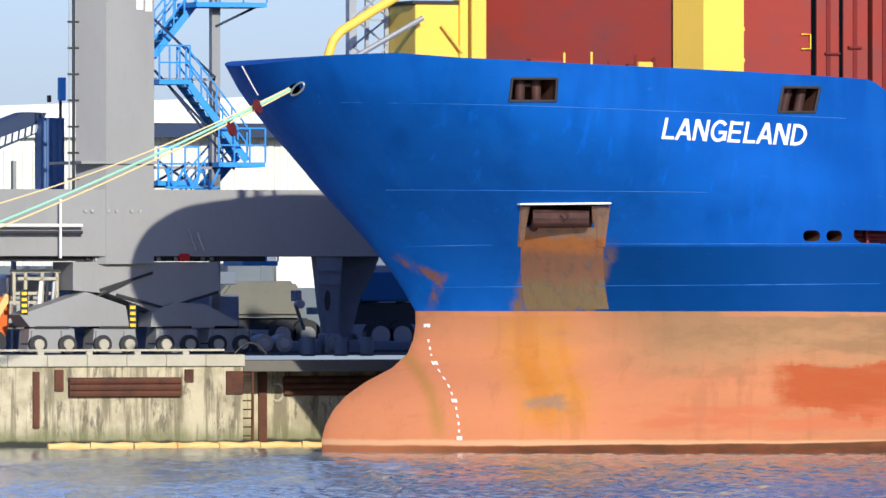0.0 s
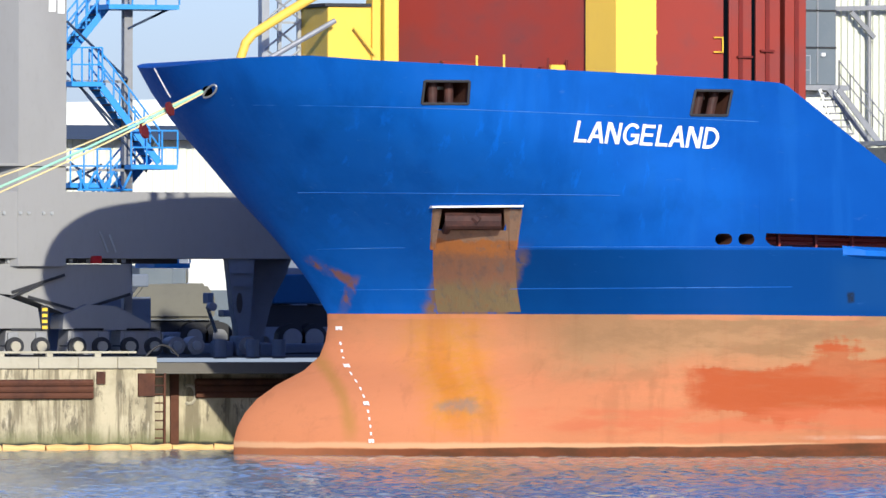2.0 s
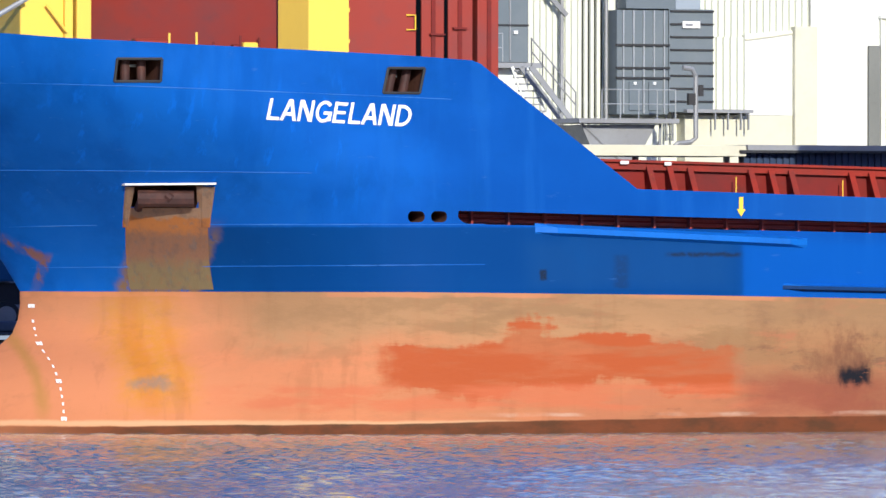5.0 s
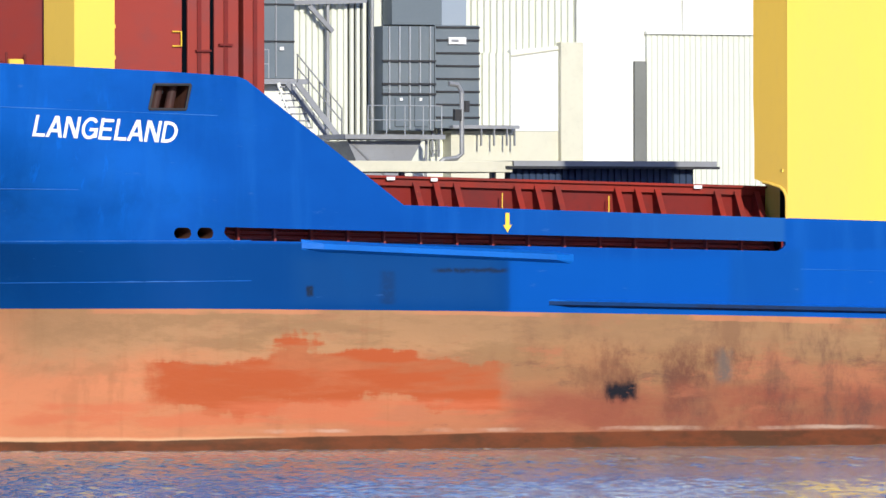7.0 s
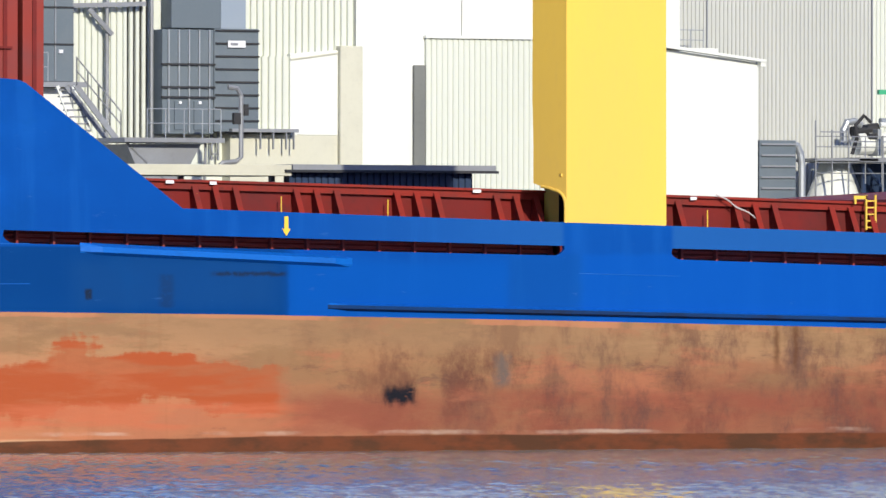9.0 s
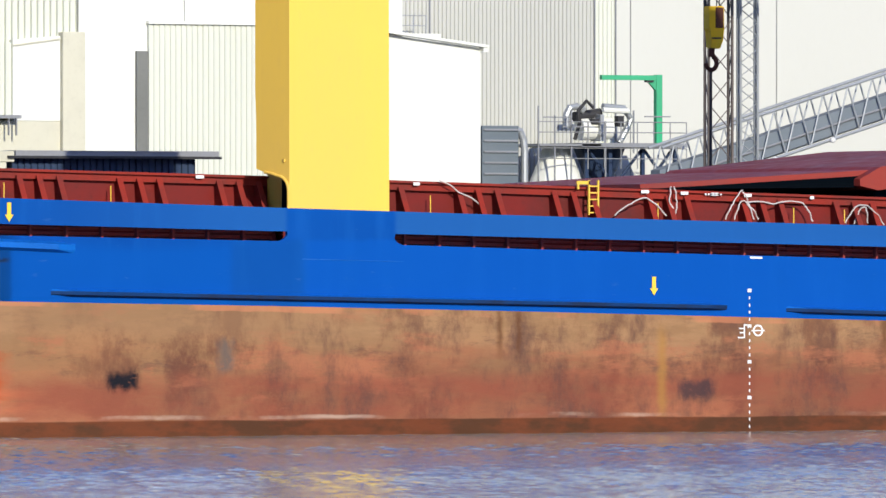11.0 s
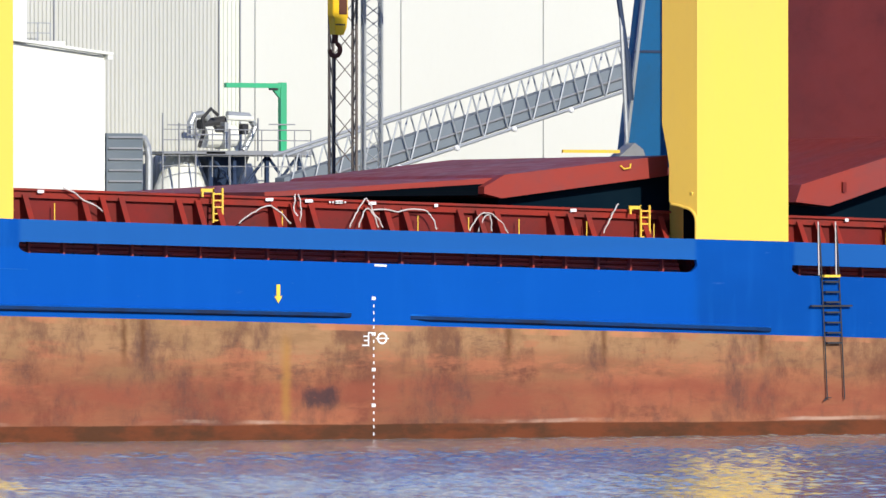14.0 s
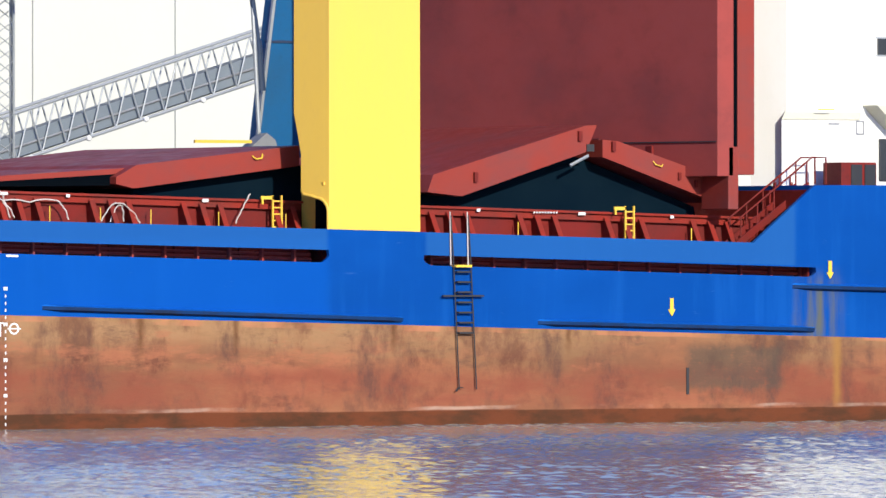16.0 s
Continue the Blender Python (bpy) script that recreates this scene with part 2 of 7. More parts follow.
    c = blend(nt, maths(nt, "MULTIPLY", streaks, ramp(nt, xyz.outputs["X"], 117, 127)), c, (0.10, 0.05, 0.04))
    rag = maths(nt, "MULTIPLY", ramp(nt, maths(nt, "ADD", under, wobbled(nt, co, 1.4, 0.16, (0.5, 1, 1))), -0.13, -0.09), ramp(nt, noise_fac(nt, co, 0.5, 4.0, 0.6, (0.6, 1, 0.6)), 0.47, 0.57, 0, 0.55))
    c = blend(nt, rag, c, (0.52, 0.20, 0.10))
    patch = maths(nt, "ADD", wobbled(nt, co, 0.35, 2.6, (1, 1, 0.3)), wobbled(nt, co, 1.3, 1.5, (0.35, 1, 1.8)))
    c = blend(nt, maths(nt, "MULTIPLY", box_mask(nt, xyz, 105.3, 115.8, 1.2, 2.62, 0.35, 0.12, patch), ramp(nt, noise_fac(nt, co, 0.9, 4.0, 0.55, (0.35, 1, 2.2)), 0.36, 0.56, 0.6, 1.0)), c, red)
    lower = maths(nt, "MULTIPLY", box_mask(nt, xyz, 101.5, 116.0, 0.65, 1.35, 1.2, 0.12, wobbled(nt, co, 0.8, 0.6, (0.3, 1, 1.6))), ramp(nt, noise_fac(nt, co, 1.2, 5.0, 0.6, (0.25, 1, 2.5)), 0.4, 0.6, 0.1, 0.7))
    c = blend(nt, lower, c, (0.48, 0.13, 0.06))
    # single marks: a black smear, a dark patch amidships, rust runs
    for x0, x1, z0, z1, colour, much in ((118.75, 119.75, 1.32, 1.82, (0.012, 0.012, 0.016), 1.0), (136.9, 138.0, 0.95, 1.5, (0.04, 0.03, 0.035), 0.8),
                                         (162.6, 166.0, 1.0, 2.3, (0.07, 0.065, 0.05), 0.55), (99.1, 100.1, 1.25, 1.45, (0.15, 0.15, 0.14), 0.7),
                                         (122.2, 122.6, 1.8, 2.7, (0.11, 0.09, 0.08), 0.8)):
        mark = maths(nt, "MULTIPLY", box_mask(nt, xyz, x0, x1, z0, z1, 0.2, 0.16, wobbled(nt, co, 2.5, 0.7, (1, 1, 0.6))), ramp(nt, fine, 0.34, 0.46, 0.5 * much, much))
        c = blend(nt, mark, c, colour)
    for x0 in (131.0, 131.6, 143.6, 146.8, 152.2, 158.3):
        run = maths(nt, "MULTIPLY", box_mask(nt, xyz, x0, x0 + 0.16, 2.3, 3.6, 0.1, 0.4, wobbled(nt, co, 3.0, 0.25)), 0.75)
        c = blend(nt, run, c, (0.11, 0.045, 0.02))
    for x0 in (96.87, 136.2, 167.9):
        run = maths(nt, "MULTIPLY", box_mask(nt, xyz, x0, x0 + 0.25, 0.5, 2.9, 0.14, 0.4, wobbled(nt, co, 2.0, 0.2)), 0.7)
        c = blend(nt, run, c, (0.34, 0.17, 0.045))
    # salt line and the wet, weedy strip at the water
    salt = maths(nt, "MULTIPLY", box_mask(nt, xyz, 108, 200, 0.47, 0.57, 1.0, 0.03, wobbled(nt, co, 1.2, 0.22, (0.4, 1, 1))), ramp(nt, noise_fac(nt, co, 0.5, 5.0, 0.6, (0.5, 1, 1)), 0.46, 0.66, 0.0, 0.5))
    c = blend(nt, salt, c, (0.55, 0.42, 0.32))
    crust = maths(nt, "MULTIPLY", box_mask(nt, xyz, 94, 109, 0.2, 0.36, 0.5, 0.05, wobbled(nt, co, 1.6, 0.14, (0.4, 1, 1))), 0.6)
    c = blend(nt, crust, c, (0.62, 0.40, 0.22))
    rise = ramp_line(nt, xyz.outputs["X"], 98.0, 116.0, 0.24, 0.0)
    wet = ramp(nt, maths(nt, "ADD", maths(nt, "ADD", xyz.outputs["Z"], rise), wobbled(nt, co, 0.8, 0.12, (0.4, 1, 1))), 0.46, 0.41)
    weed = blend(nt, ramp(nt, noise_fac(nt, co, 1.1, 6.0, 0.65, (0.5, 1, 1.2)), 0.4, 0.62), (0.135, 0.040, 0.017), (0.07, 0.030, 0.015))
    c = blend(nt, maths(nt, "MULTIPLY", wet, ramp(nt, xyz.outputs["X"], 95, 99, 0.5, 0.95)), c, weed)
    nt.links.new(c, bsdf.inputs["Base Color"])
    nt.links.new(ramp(nt, fine, 0.3, 0.7, 0.6, 0.85), bsdf.inputs["Roughness"])
    bsdf.inputs["Specular IOR Level"].default_value = 0.07
    bumped(nt, bsdf, maths(nt, "ADD", fine, noise_fac(nt, co, 0.5, 3.0, 0.5)), 0.25, 0.04)
    return m


def water_surface():
    m, nt, bsdf = nodes_of("harbour_water")
    co = node(nt, "TexCoord").outputs["Object"]
    murk = noise_fac(nt, co, 0.05, 4.0, 0.5)
    nt.links.new(blend(nt, ramp(nt, murk, 0.35, 0.65), (0.29, 0.31, 0.265), (0.36, 0.375, 0.32)), bsdf.inputs["Base Color"])
    bsdf.inputs["IOR"].default_value = 1.33
    bsdf.inputs["Roughness"].default_value = 0.1
    bumped(nt, bsdf, noise_fac(nt, co, 5.0, 4.0, 0.55), 0.5, 0.02)
    return m


def stained_concrete():
    """Quay concrete with dark runs, pale lime and green growth near the water."""
    m, nt, bsdf = nodes_of("quay_concrete")
    co = node(nt, "TexCoord").outputs["Object"]
    xyz = node(nt, "SeparateXYZ")
    nt.links.new(co, xyz.inputs[0])
    fine = noise_fac(nt, co, 6.0, 7.0, 0.65)
    c = blend(nt, ramp(nt, noise_fac(nt, co, 0.9, 6.0, 0.6), 0.4, 0.62), (0.50, 0.44, 0.30), (0.33, 0.29, 0.19))
    runs = ramp(nt, noise_fac(nt, co, 1.6, 6.0, 0.65, (2.2, 2.2, 0.16)), 0.48, 0.6, 0, 0.8)
    c = blend(nt, runs, c, (0.16, 0.135, 0.085))
    c = blend(nt, ramp(nt, noise_fac(nt, co, 2.4, 7.0, 0.7, (1.6, 1.6, 0.5)), 0.54, 0.64, 0, 0.75), c, (0.10, 0.085, 0.06))
    c = blend(nt, ramp(nt, noise_fac(nt, co, 1.9, 6.0, 0.65, (2, 2, 0.22)), 0.58, 0.68, 0, 0.7), c, (0.62, 0.56, 0.42))
    low = ramp(nt, maths(nt, "ADD", xyz.outputs["Z"], wobbled(nt, co, 1.5, 0.7, (1.5, 1, 0.6))), 0.75, 0.15)
    c = blend(nt, maths(nt, "MULTIPLY", low, 0.75), c, (0.13, 0.14, 0.055))
    wet = ramp(nt, maths(nt, "ADD", xyz.outputs["Z"], wobbled(nt, co, 2.0, 0.2)), 0.22, 0.12)
    c = blend(nt, wet, c, (0.03, 0.03, 0.022))
    nt.links.new(c, bsdf.inputs["Base Color"])
    bsdf.inputs["Roughness"].default_value = 0.9
    bumped(nt, bsdf, fine, 0.5, 0.04)
    return m


def chute_rust():
    """Rust worn by the anchor: orange at the lip, brown and grey below, ochre at the foot."""
    m, nt, bsdf = nodes_of("anchor_chute_rust")
    co = node(nt, "TexCoord").outputs["Object"]
    xyz = node(nt, "SeparateXYZ")
    nt.links.new(co, xyz.inputs[0])
    z = maths(nt, "ADD", xyz.outputs["Z"], wobbled(nt, co, 2.0, 0.7, (1.4, 1.4, 0.8)))
    fine = noise_fac(nt, co, 5.0, 7.0, 0.7, (1.2, 1.2, 0.6))
    c = blend(nt, ramp(nt, z, 5.35, 5.7), (0.20, 0.095, 0.055), (0.36, 0.125, 0.03))
    c = blend(nt, ramp(nt, z, 5.82, 5.95), c, (0.27, 0.16, 0.10))
    c = blend(nt, ramp(nt, z, 4.95, 4.4), c, (0.17, 0.125, 0.06))
    c = blend(nt, ramp(nt, noise_fac(nt, co, 1.7, 6.0, 0.65, (1.3, 1.3, 0.6)), 0.5, 0.66, 0, 0.45), c, (0.085, 0.065, 0.06))
    c = blend(nt, ramp(nt, fine, 0.52, 0.68, 0, 0.4), c, (0.25, 0.09, 0.035))
    c = blend(nt, ramp(nt, noise_fac(nt, co, 2.6, 6.0, 0.65, (1.3, 1.3, 0.4)), 0.56, 0.68, 0, 0.35), c, (0.07, 0.10, 0.11))
    nt.links.new(c, bsdf.inputs["Base Color"])
    bsdf.inputs["Roughness"].default_value = 0.85
    bumped(nt, bsdf, fine, 0.5, 0.04)
    return m


BLUE, RED, WATER = blue_paint(), red_paint(), water_surface()
PALE_BLUE = surface("light_blue_steel", (0.04, 0.30, 0.75), (0.10, 0.30, 0.55), 0.45)
DECK_RED = surface("red_deck_paint", (0.19, 0.018, 0.014), (0.10, 0.022, 0.02), 0.5, fine=4.0, amount=0.7)
COVER_RED = surface("red_hatch_paint", (0.28, 0.042, 0.030), (0.20, 0.052, 0.048), 0.5, big=0.5, fine=1.6, amount=0.8, stretch=(1, 1, 1.3))
# lighter red that puts missing light into the aft cover's side face
LIT_PANEL_RED = surface("lit_red_panel_paint", (0.34, 0.062, 0.052), (0.23, 0.05, 0.046), 0.55, big=0.35, fine=1.3, amount=0.9, stretch=(1, 0.7, 1.2))
BRACKET_RED = surface("worn_red_bracket_paint", (0.27, 0.026, 0.016), (0.15, 0.03, 0.024), 0.6, big=0.9, fine=5.0, amount=0.8)
ROLLER = surface("dark_worn_roller", (0.05, 0.026, 0.024), (0.11, 0.045, 0.035), 0.6, big=2.0, fine=9.0, amount=0.8)
# the bow's shadow, painted into the second bay's coping
SHADED_COPING = surface("shaded_coping", (0.15, 0.14, 0.12), (0.09, 0.085, 0.075), 0.95, big=0.8, gloss=0.0)
# shade of the open hold, painted as a near-black blue-green
HOLD_SHADE = surface("hold_shade", (0.0022, 0.009, 0.017), (0.005, 0.014, 0.022), 0.9, big=0.4, fine=2.0, gloss=0.02)
YELLOW = surface("yellow_crane_paint", (0.83, 0.535, 0.085), (0.72, 0.46, 0.11), 0.45, big=0.25, amount=0.4, bump=0.05, stretch=(1, 1, 0.4))
MARK_YELLOW = surface("yellow_mark", (0.85, 0.55, 0.06), (0.7, 0.45, 0.1), 0.5, bump=0)
WHITE = surface("white_paint", (0.78, 0.785, 0.71), (0.66, 0.655, 0.57), 0.5, big=0.3, amount=0.3, bump=0.05)
SHIP_WHITE = surface("white_ship_paint", (0.82, 0.81, 0.75), (0.70, 0.66, 0.57), 0.4, big=0.5, amount=0.25, bump=0.05, stretch=(1, 1, 0.4))
MARK_WHITE = surface("white_lettering", (0.80, 0.80, 0.78), (0.7, 0.7, 0.7), 0.5, bump=0)
CLADDING = surface("white_cladding", (0.66, 0.675, 0.58), (0.56, 0.57, 0.48), 0.5, big=0.2, amount=0.3, bump=0, stretch=(1, 1, 0.3))
GREY_CLAD = surface("grey_cladding", (0.52, 0.52, 0.47), (0.44, 0.44, 0.40), 0.5, big=0.2, amount=0.4, bump=0, stretch=(1, 1, 0.2))
CREAM = surface("cream_cladding", (0.62, 0.62, 0.55), (0.57, 0.565, 0.50), 0.55, big=0.12, amount=0.35, bump=0, stretch=(1, 1, 0.3))
BEIGE = surface("beige_concrete", (0.62, 0.60, 0.47), (0.48, 0.46, 0.36), 0.8, big=0.5)
STEEL = surface("grey_steel", (0.30, 0.31, 0.32), (0.22, 0.22, 0.22), 0.45, 0.3)
PALE_STEEL = surface("galvanised_steel", (0.40, 0.42, 0.43), (0.28, 0.30, 0.31), 0.4, 0.4)
UNIT_GREY = surface("blue_grey_casing", (0.135, 0.165, 0.185), (0.19, 0.215, 0.225), 0.5)
DARK = surface("dark_steel", (0.035, 0.037, 0.042), (0.06, 0.055, 0.05), 0.55)
RUSTY = surface("rusty_steel", (0.115, 0.048, 0.030), (0.06, 0.03, 0.024), 0.85, big=1.2, fine=9.0, amount=0.8)
CRANE_GREY = surface("crane_grey_paint", (0.285, 0.285, 0.28), (0.23, 0.228, 0.222), 0.55, big=0.5, amount=0.5, stretch=(1, 1, 0.4))
CONCRETE = stained_concrete()
COPING = surface("pale_coping", (0.45, 0.42, 0.33), (0.31, 0.28, 0.21), 0.9, big=0.8)
ASPHALT = surface("quay_paving", (0.11, 0.105, 0.10), (0.15, 0.14, 0.13), 0.95, gloss=0.0)
ORANGE = surface("orange_boom", (0.80, 0.50, 0.20), (0.72, 0.33, 0.10), 0.6)
ROPE_GREEN = surface("green_rope", (0.30, 0.62, 0.45), (0.5, 0.6, 0.4), 0.8, fine=20.0)
ROPE_YELLOW = surface("yellow_rope", (0.72, 0.58, 0.30), (0.6, 0.45, 0.25), 0.8, fine=20.0)
ROPE_WHITE = surface("pale_rope", (0.62, 0.56, 0.52), (0.4, 0.36, 0.33), 0.85, fine=20.0)
RAT_RED = surface("red_disc", (0.13, 0.018, 0.02), (0.09, 0.02, 0.02), 0.6)
GREEN = surface("green_davit", (0.05, 0.42, 0.20), (0.1, 0.35, 0.2), 0.5)
CRANE_BLUE = surface("dark_blue_crane", (0.012, 0.10, 0.24), (0.02, 0.08, 0.16), 0.45)
NAVY = surface("navy_steel", (0.03, 0.05, 0.10), (0.04, 0.055, 0.08), 0.5)
BRIGHT_RED = surface("bright_red_plastic", (0.5, 0.02, 0.02), (0.4, 0.03, 0.03), 0.5)
LEG_BLUE = surface("blue_grey_crane_paint", (0.17, 0.20, 0.25), (0.10, 0.125, 0.165), 0.55)
# bright blue that paints in the light caught by the strakes' tops
LIT_BLUE = surface("lit_strake_blue", (0.003, 0.12, 0.48), (0.004, 0.085, 0.34), 0.5, big=0.6, amount=0.6, bump=0.05)
SEAM = surface("weld_seam_paint", (0.004, 0.098, 0.40), (0.05, 0.19, 0.50), 0.5, big=0.5, fine=3.0, amount=0.8, bump=0.05)
# strake fronts and undersides: wear and shade in one dark colour
RUBBED_SHADE = surface("rubbed_shaded_strake_face", (0.002, 0.032, 0.12), (0.012, 0.016, 0.03), 0.7, big=1.5, fine=5.0, amount=0.7, stretch=(0.4, 1, 1))
# near-black for openings and gaps, with their shade painted in
BLACK = surface("unlit_opening", (0.0015, 0.003, 0.005), (0.003, 0.006, 0.009), 1.0, bump=0)
BLACK.node_tree.nodes["Principled BSDF"].inputs["Specular IOR Level"].default_value = 0.03
GLASS = surface("dark_window_glass", (0.03, 0.035, 0.04), (0.05, 0.05, 0.05), 0.12, bump=0, gloss=0.5)


# ---- shaping ----
def part(name, bm, material, parent=None, label=""):
    """Links a bmesh as one mesh object."""
    me = bpy.data.meshes.new(name)
    bmesh.ops.recalc_face_normals(bm, faces=bm.faces)
    bm.to_mesh(me)
    bm.free()
    for m in material if isinstance(material, (list, tuple)) else (material,):
        me.materials.append(m)
    ob = new(name, me)
    if parent:
        ob.parent = parent
    return tagged(ob, label)


def thing(name, label, category, group="", kind="", at=(0, 0, 0)):
    ob = new(name)
    ob.location = at
    return tagged(ob, label, category, group, kind)


def box(bm, x0, x1, y0, y1, z0, z1, bevel=0.0):
    v = [bm.verts.new((x, y, z)) for x in (x0, x1) for y in (y0, y1) for z in (z0, z1)]
    faces = [bm.faces.new([v[i] for i in q]) for q in ((0, 1, 3, 2), (4, 6, 7, 5), (0, 4, 5, 1), (2, 3, 7, 6), (0, 2, 6, 4), (1, 5, 7, 3))]
    if bevel:
        bmesh.ops.bevel(bm, geom=list({e for f in faces for e in f.edges}), offset=bevel, segments=2, affect="EDGES", profile=0.5)
    return bm


def boxes(*rows, bevel=0.0):
    bm = bmesh.new()
    for r in rows:
        box(bm, *r, bevel=bevel)
    return bm


def plate(bm, outline, y0, y1):
    """A prism: an outline of (x, z) points drawn out from y0 to y1."""
    a = [bm.verts.new((x, y0, z)) for x, z in outline]
    b = [bm.verts.new((x, y1, z)) for x, z in outline]
    bm.faces.new(a)
    bm.faces.new(b[::-1])
    for i in range(len(a)):
        j = (i + 1) % len(a)
        bm.faces.new((a[i], b[i], b[j], a[j]))
    return bm


def plates(*rows):
    bm = bmesh.new()
    for r in rows:
        plate(bm, *r)
    return bm


def tube(bm, points, r, sides=8, closed=False):
    """A round bar along points."""
    pts = [Vector(p) for p in points]
    rings, a = [], None
    for i, p in enumerate(pts):
        d = (pts[min(i + 1, len(pts) - 1)] - pts[max(i - 1, 0)]).normalized()
        if a is None:
            a = d.cross(Vector((0, 0, 1)) if abs(d.z) < 0.95 else Vector((1, 0, 0)))
        a = (a - d * a.dot(d)).normalized()
        b = d.cross(a)
        rings.append([bm.verts.new(p + r * (math.cos(k * math.tau / sides) * a + math.sin(k * math.tau / sides) * b)) for k in range(sides)])
    for u, v in zip(rings, rings[1:]):
        for k in range(sides):
            bm.faces.new((u[k], u[(k + 1) % sides], v[(k + 1) % sides], v[k]))
    bm.faces.new(rings[0][::-1])
    bm.faces.new(rings[-1])
    return bm


def bars(rows, r, sides=6):
    bm = bmesh.new()
    for a, b in rows:
        tube(bm, (a, b), r, sides)
    return bm


def beam(bm, a, b, w, h):
    """A rectangular bar from a to b, w wide and h high."""
    a, b = Vector(a), Vector(b)
    d = (b - a).normalized()
    s = d.cross(Vector((0, 0, 1)) if abs(d.z) < 0.98 else Vector((0, 1, 0))).normalized() * w / 2
    u = s.cross(d).normalized() * h / 2
    v = [bm.verts.new(p + i * s + j * u) for p in (a, b) for i, j in ((-1, -1), (1, -1), (1, 1), (-1, 1))]
    for q in ((0, 1, 2, 3), (7, 6, 5, 4), (0, 4, 5, 1), (1, 5, 6, 2), (2, 6, 7, 3), (3, 7, 4, 0)):
        bm.faces.new([v[i] for i in q])
    return bm


def beams(rows, w, h):
    bm = bmesh.new()
    for a, b in rows:
        beam(bm, a, b, w, h)
    return bm


def disc(bm, centre, r, half, axis="y", sides=20):
    c = Vector(centre)
    d = {"x": Vector((half, 0, 0)), "y": Vector((0, half, 0)), "z": Vector((0, 0, half))}[axis]
    return tube(bm, (c - d, c + d), r, sides)


def rounded(x0, x1, z0, z1, r, n=4):
    out = []
    for cx, cz, a0 in ((x1 - r, z1 - r, 0), (x0 + r, z1 - r, 90), (x0 + r, z0 + r, 180), (x1 - r, z0 + r, 270)):
        for k in range(n + 1):
            a = radians(a0 + 90 * k / n)
            out.append((cx + r * math.cos(a), cz + r * math.sin(a)))
    return out


def ribbed(bm, x0, x1, z0, z1, y, pitch=0.3, depth=0.05, back=0.2):
    """A sheet of trapezoidal cladding that faces -y."""
    out, n = [], max(1, round((x1 - x0) / pitch))
    p = (x1 - x0) / n
    for i in range(n):
        a = x0 + i * p
        out += [(a, y), (a + 0.5 * p, y), (a + 0.58 * p, y + depth), (a + 0.92 * p, y + depth)]
    out += [(x1, y), (x1, y + back), (x0, y + back)]
    lo = [bm.verts.new((a, b, z0)) for a, b in out]
    hi = [bm.verts.new((a, b, z1)) for a, b in out]
    for i in range(len(out)):
        j = (i + 1) % len(out)
        bm.faces.new((lo[i], lo[j], hi[j], hi[i]))
    bm.faces.new(hi)
    bm.faces.new(lo[::-1])
    return bm


def plan_block(ring, z0, z1):
    """An upright prism over a plan outline."""
    bm = bmesh.new()
    v, w = ([bm.verts.new((x, y, z)) for x, y in ring] for z in (z0, z1))
    for k in range(len(ring)):
        j = (k + 1) % len(ring)
        bm.faces.new((v[k], v[j], w[j], w[k]))
    bm.faces.new(v[::-1])
    bm.faces.new(w)
    return bm


# ---- setting: water, quay ----
def sheet(name, x0, x1, y0, y1, z, material, label, category):
    bm = bmesh.new()
    bm.faces.new([bm.verts.new(p) for p in ((x0, y0, z), (x1, y0, z), (x1, y1, z), (x0, y1, z))])
    return tagged(part(name, bm, material), label, category, kind="structure")


def harbour_water():
    """One sheet: real ripples in front of the ship, flat beyond them."""
    x0, x1, y0, y1 = 58.0, 178.0, 152.0, 268.6
    nx, ny = 1700, 540
    gx, gy = np.meshgrid(np.linspace(x0, x1, nx), np.linspace(y0, y1, ny))
    rng = np.random.default_rng(3)
    z = np.zeros_like(gx)
    for k in range(46):
        length = 0.24 * (6.0 ** (k / 45.0))
        a = rng.normal(1.2, 0.75)
        kx, ky = math.tau / length * math.cos(a), math.tau / length * math.sin(a)
        z += 0.0055 * length ** 0.95 * np.sin(kx * gx + ky * gy + rng.uniform(0, math.tau) + 0.6 * np.sin(0.11 * gx + rng.uniform(0, 6)))
    gust = 0.65 + 0.35 * np.sin(0.09 * gx + 0.05 * gy) * np.sin(0.13 * gy - 0.04 * gx)
    edge = np.clip(np.minimum(np.minimum(gx - x0, x1 - gx), np.minimum(gy - y0, y1 - gy)) / 3.0, 0, 1)
    z = z * gust * edge
    verts = np.column_stack((gx.ravel(), gy.ravel(), z.ravel())).tolist()
    k = np.arange(nx * ny).reshape(ny, nx)
    faces = np.column_stack((k[:-1, :-1].ravel(), k[:-1, 1:].ravel(), k[1:, 1:].ravel(), k[1:, :-1].ravel())).tolist()
    n = len(verts)
    xs, ys = (-1500, x0, x1, 1700), (-400, y0, y1)
    verts += [(x, y, 0.0) for y in ys for x in xs]
    for j in range(2):
        for i in range(3):
            if (i, j) != (1, 1):
                faces.append([n + j * 4 + i, n + j * 4 + i + 1, n + j * 4 + i + 5, n + j * 4 + i + 4])
    me = bpy.data.meshes.new("water")
    me.from_pydata(verts, [], faces)
    me.polygons.foreach_set("use_smooth", [True] * len(faces))
    me.materials.append(WATER)
    return tagged(new("water", me), "rippled blue-grey harbour water with reflections of the ship", "water", kind="structure")


water = harbour_water()
sheet("ground", -2500, 3000, 265.9, 3500, 2.58, ASPHALT, "grey paved quay ground behind the ship", "ground")


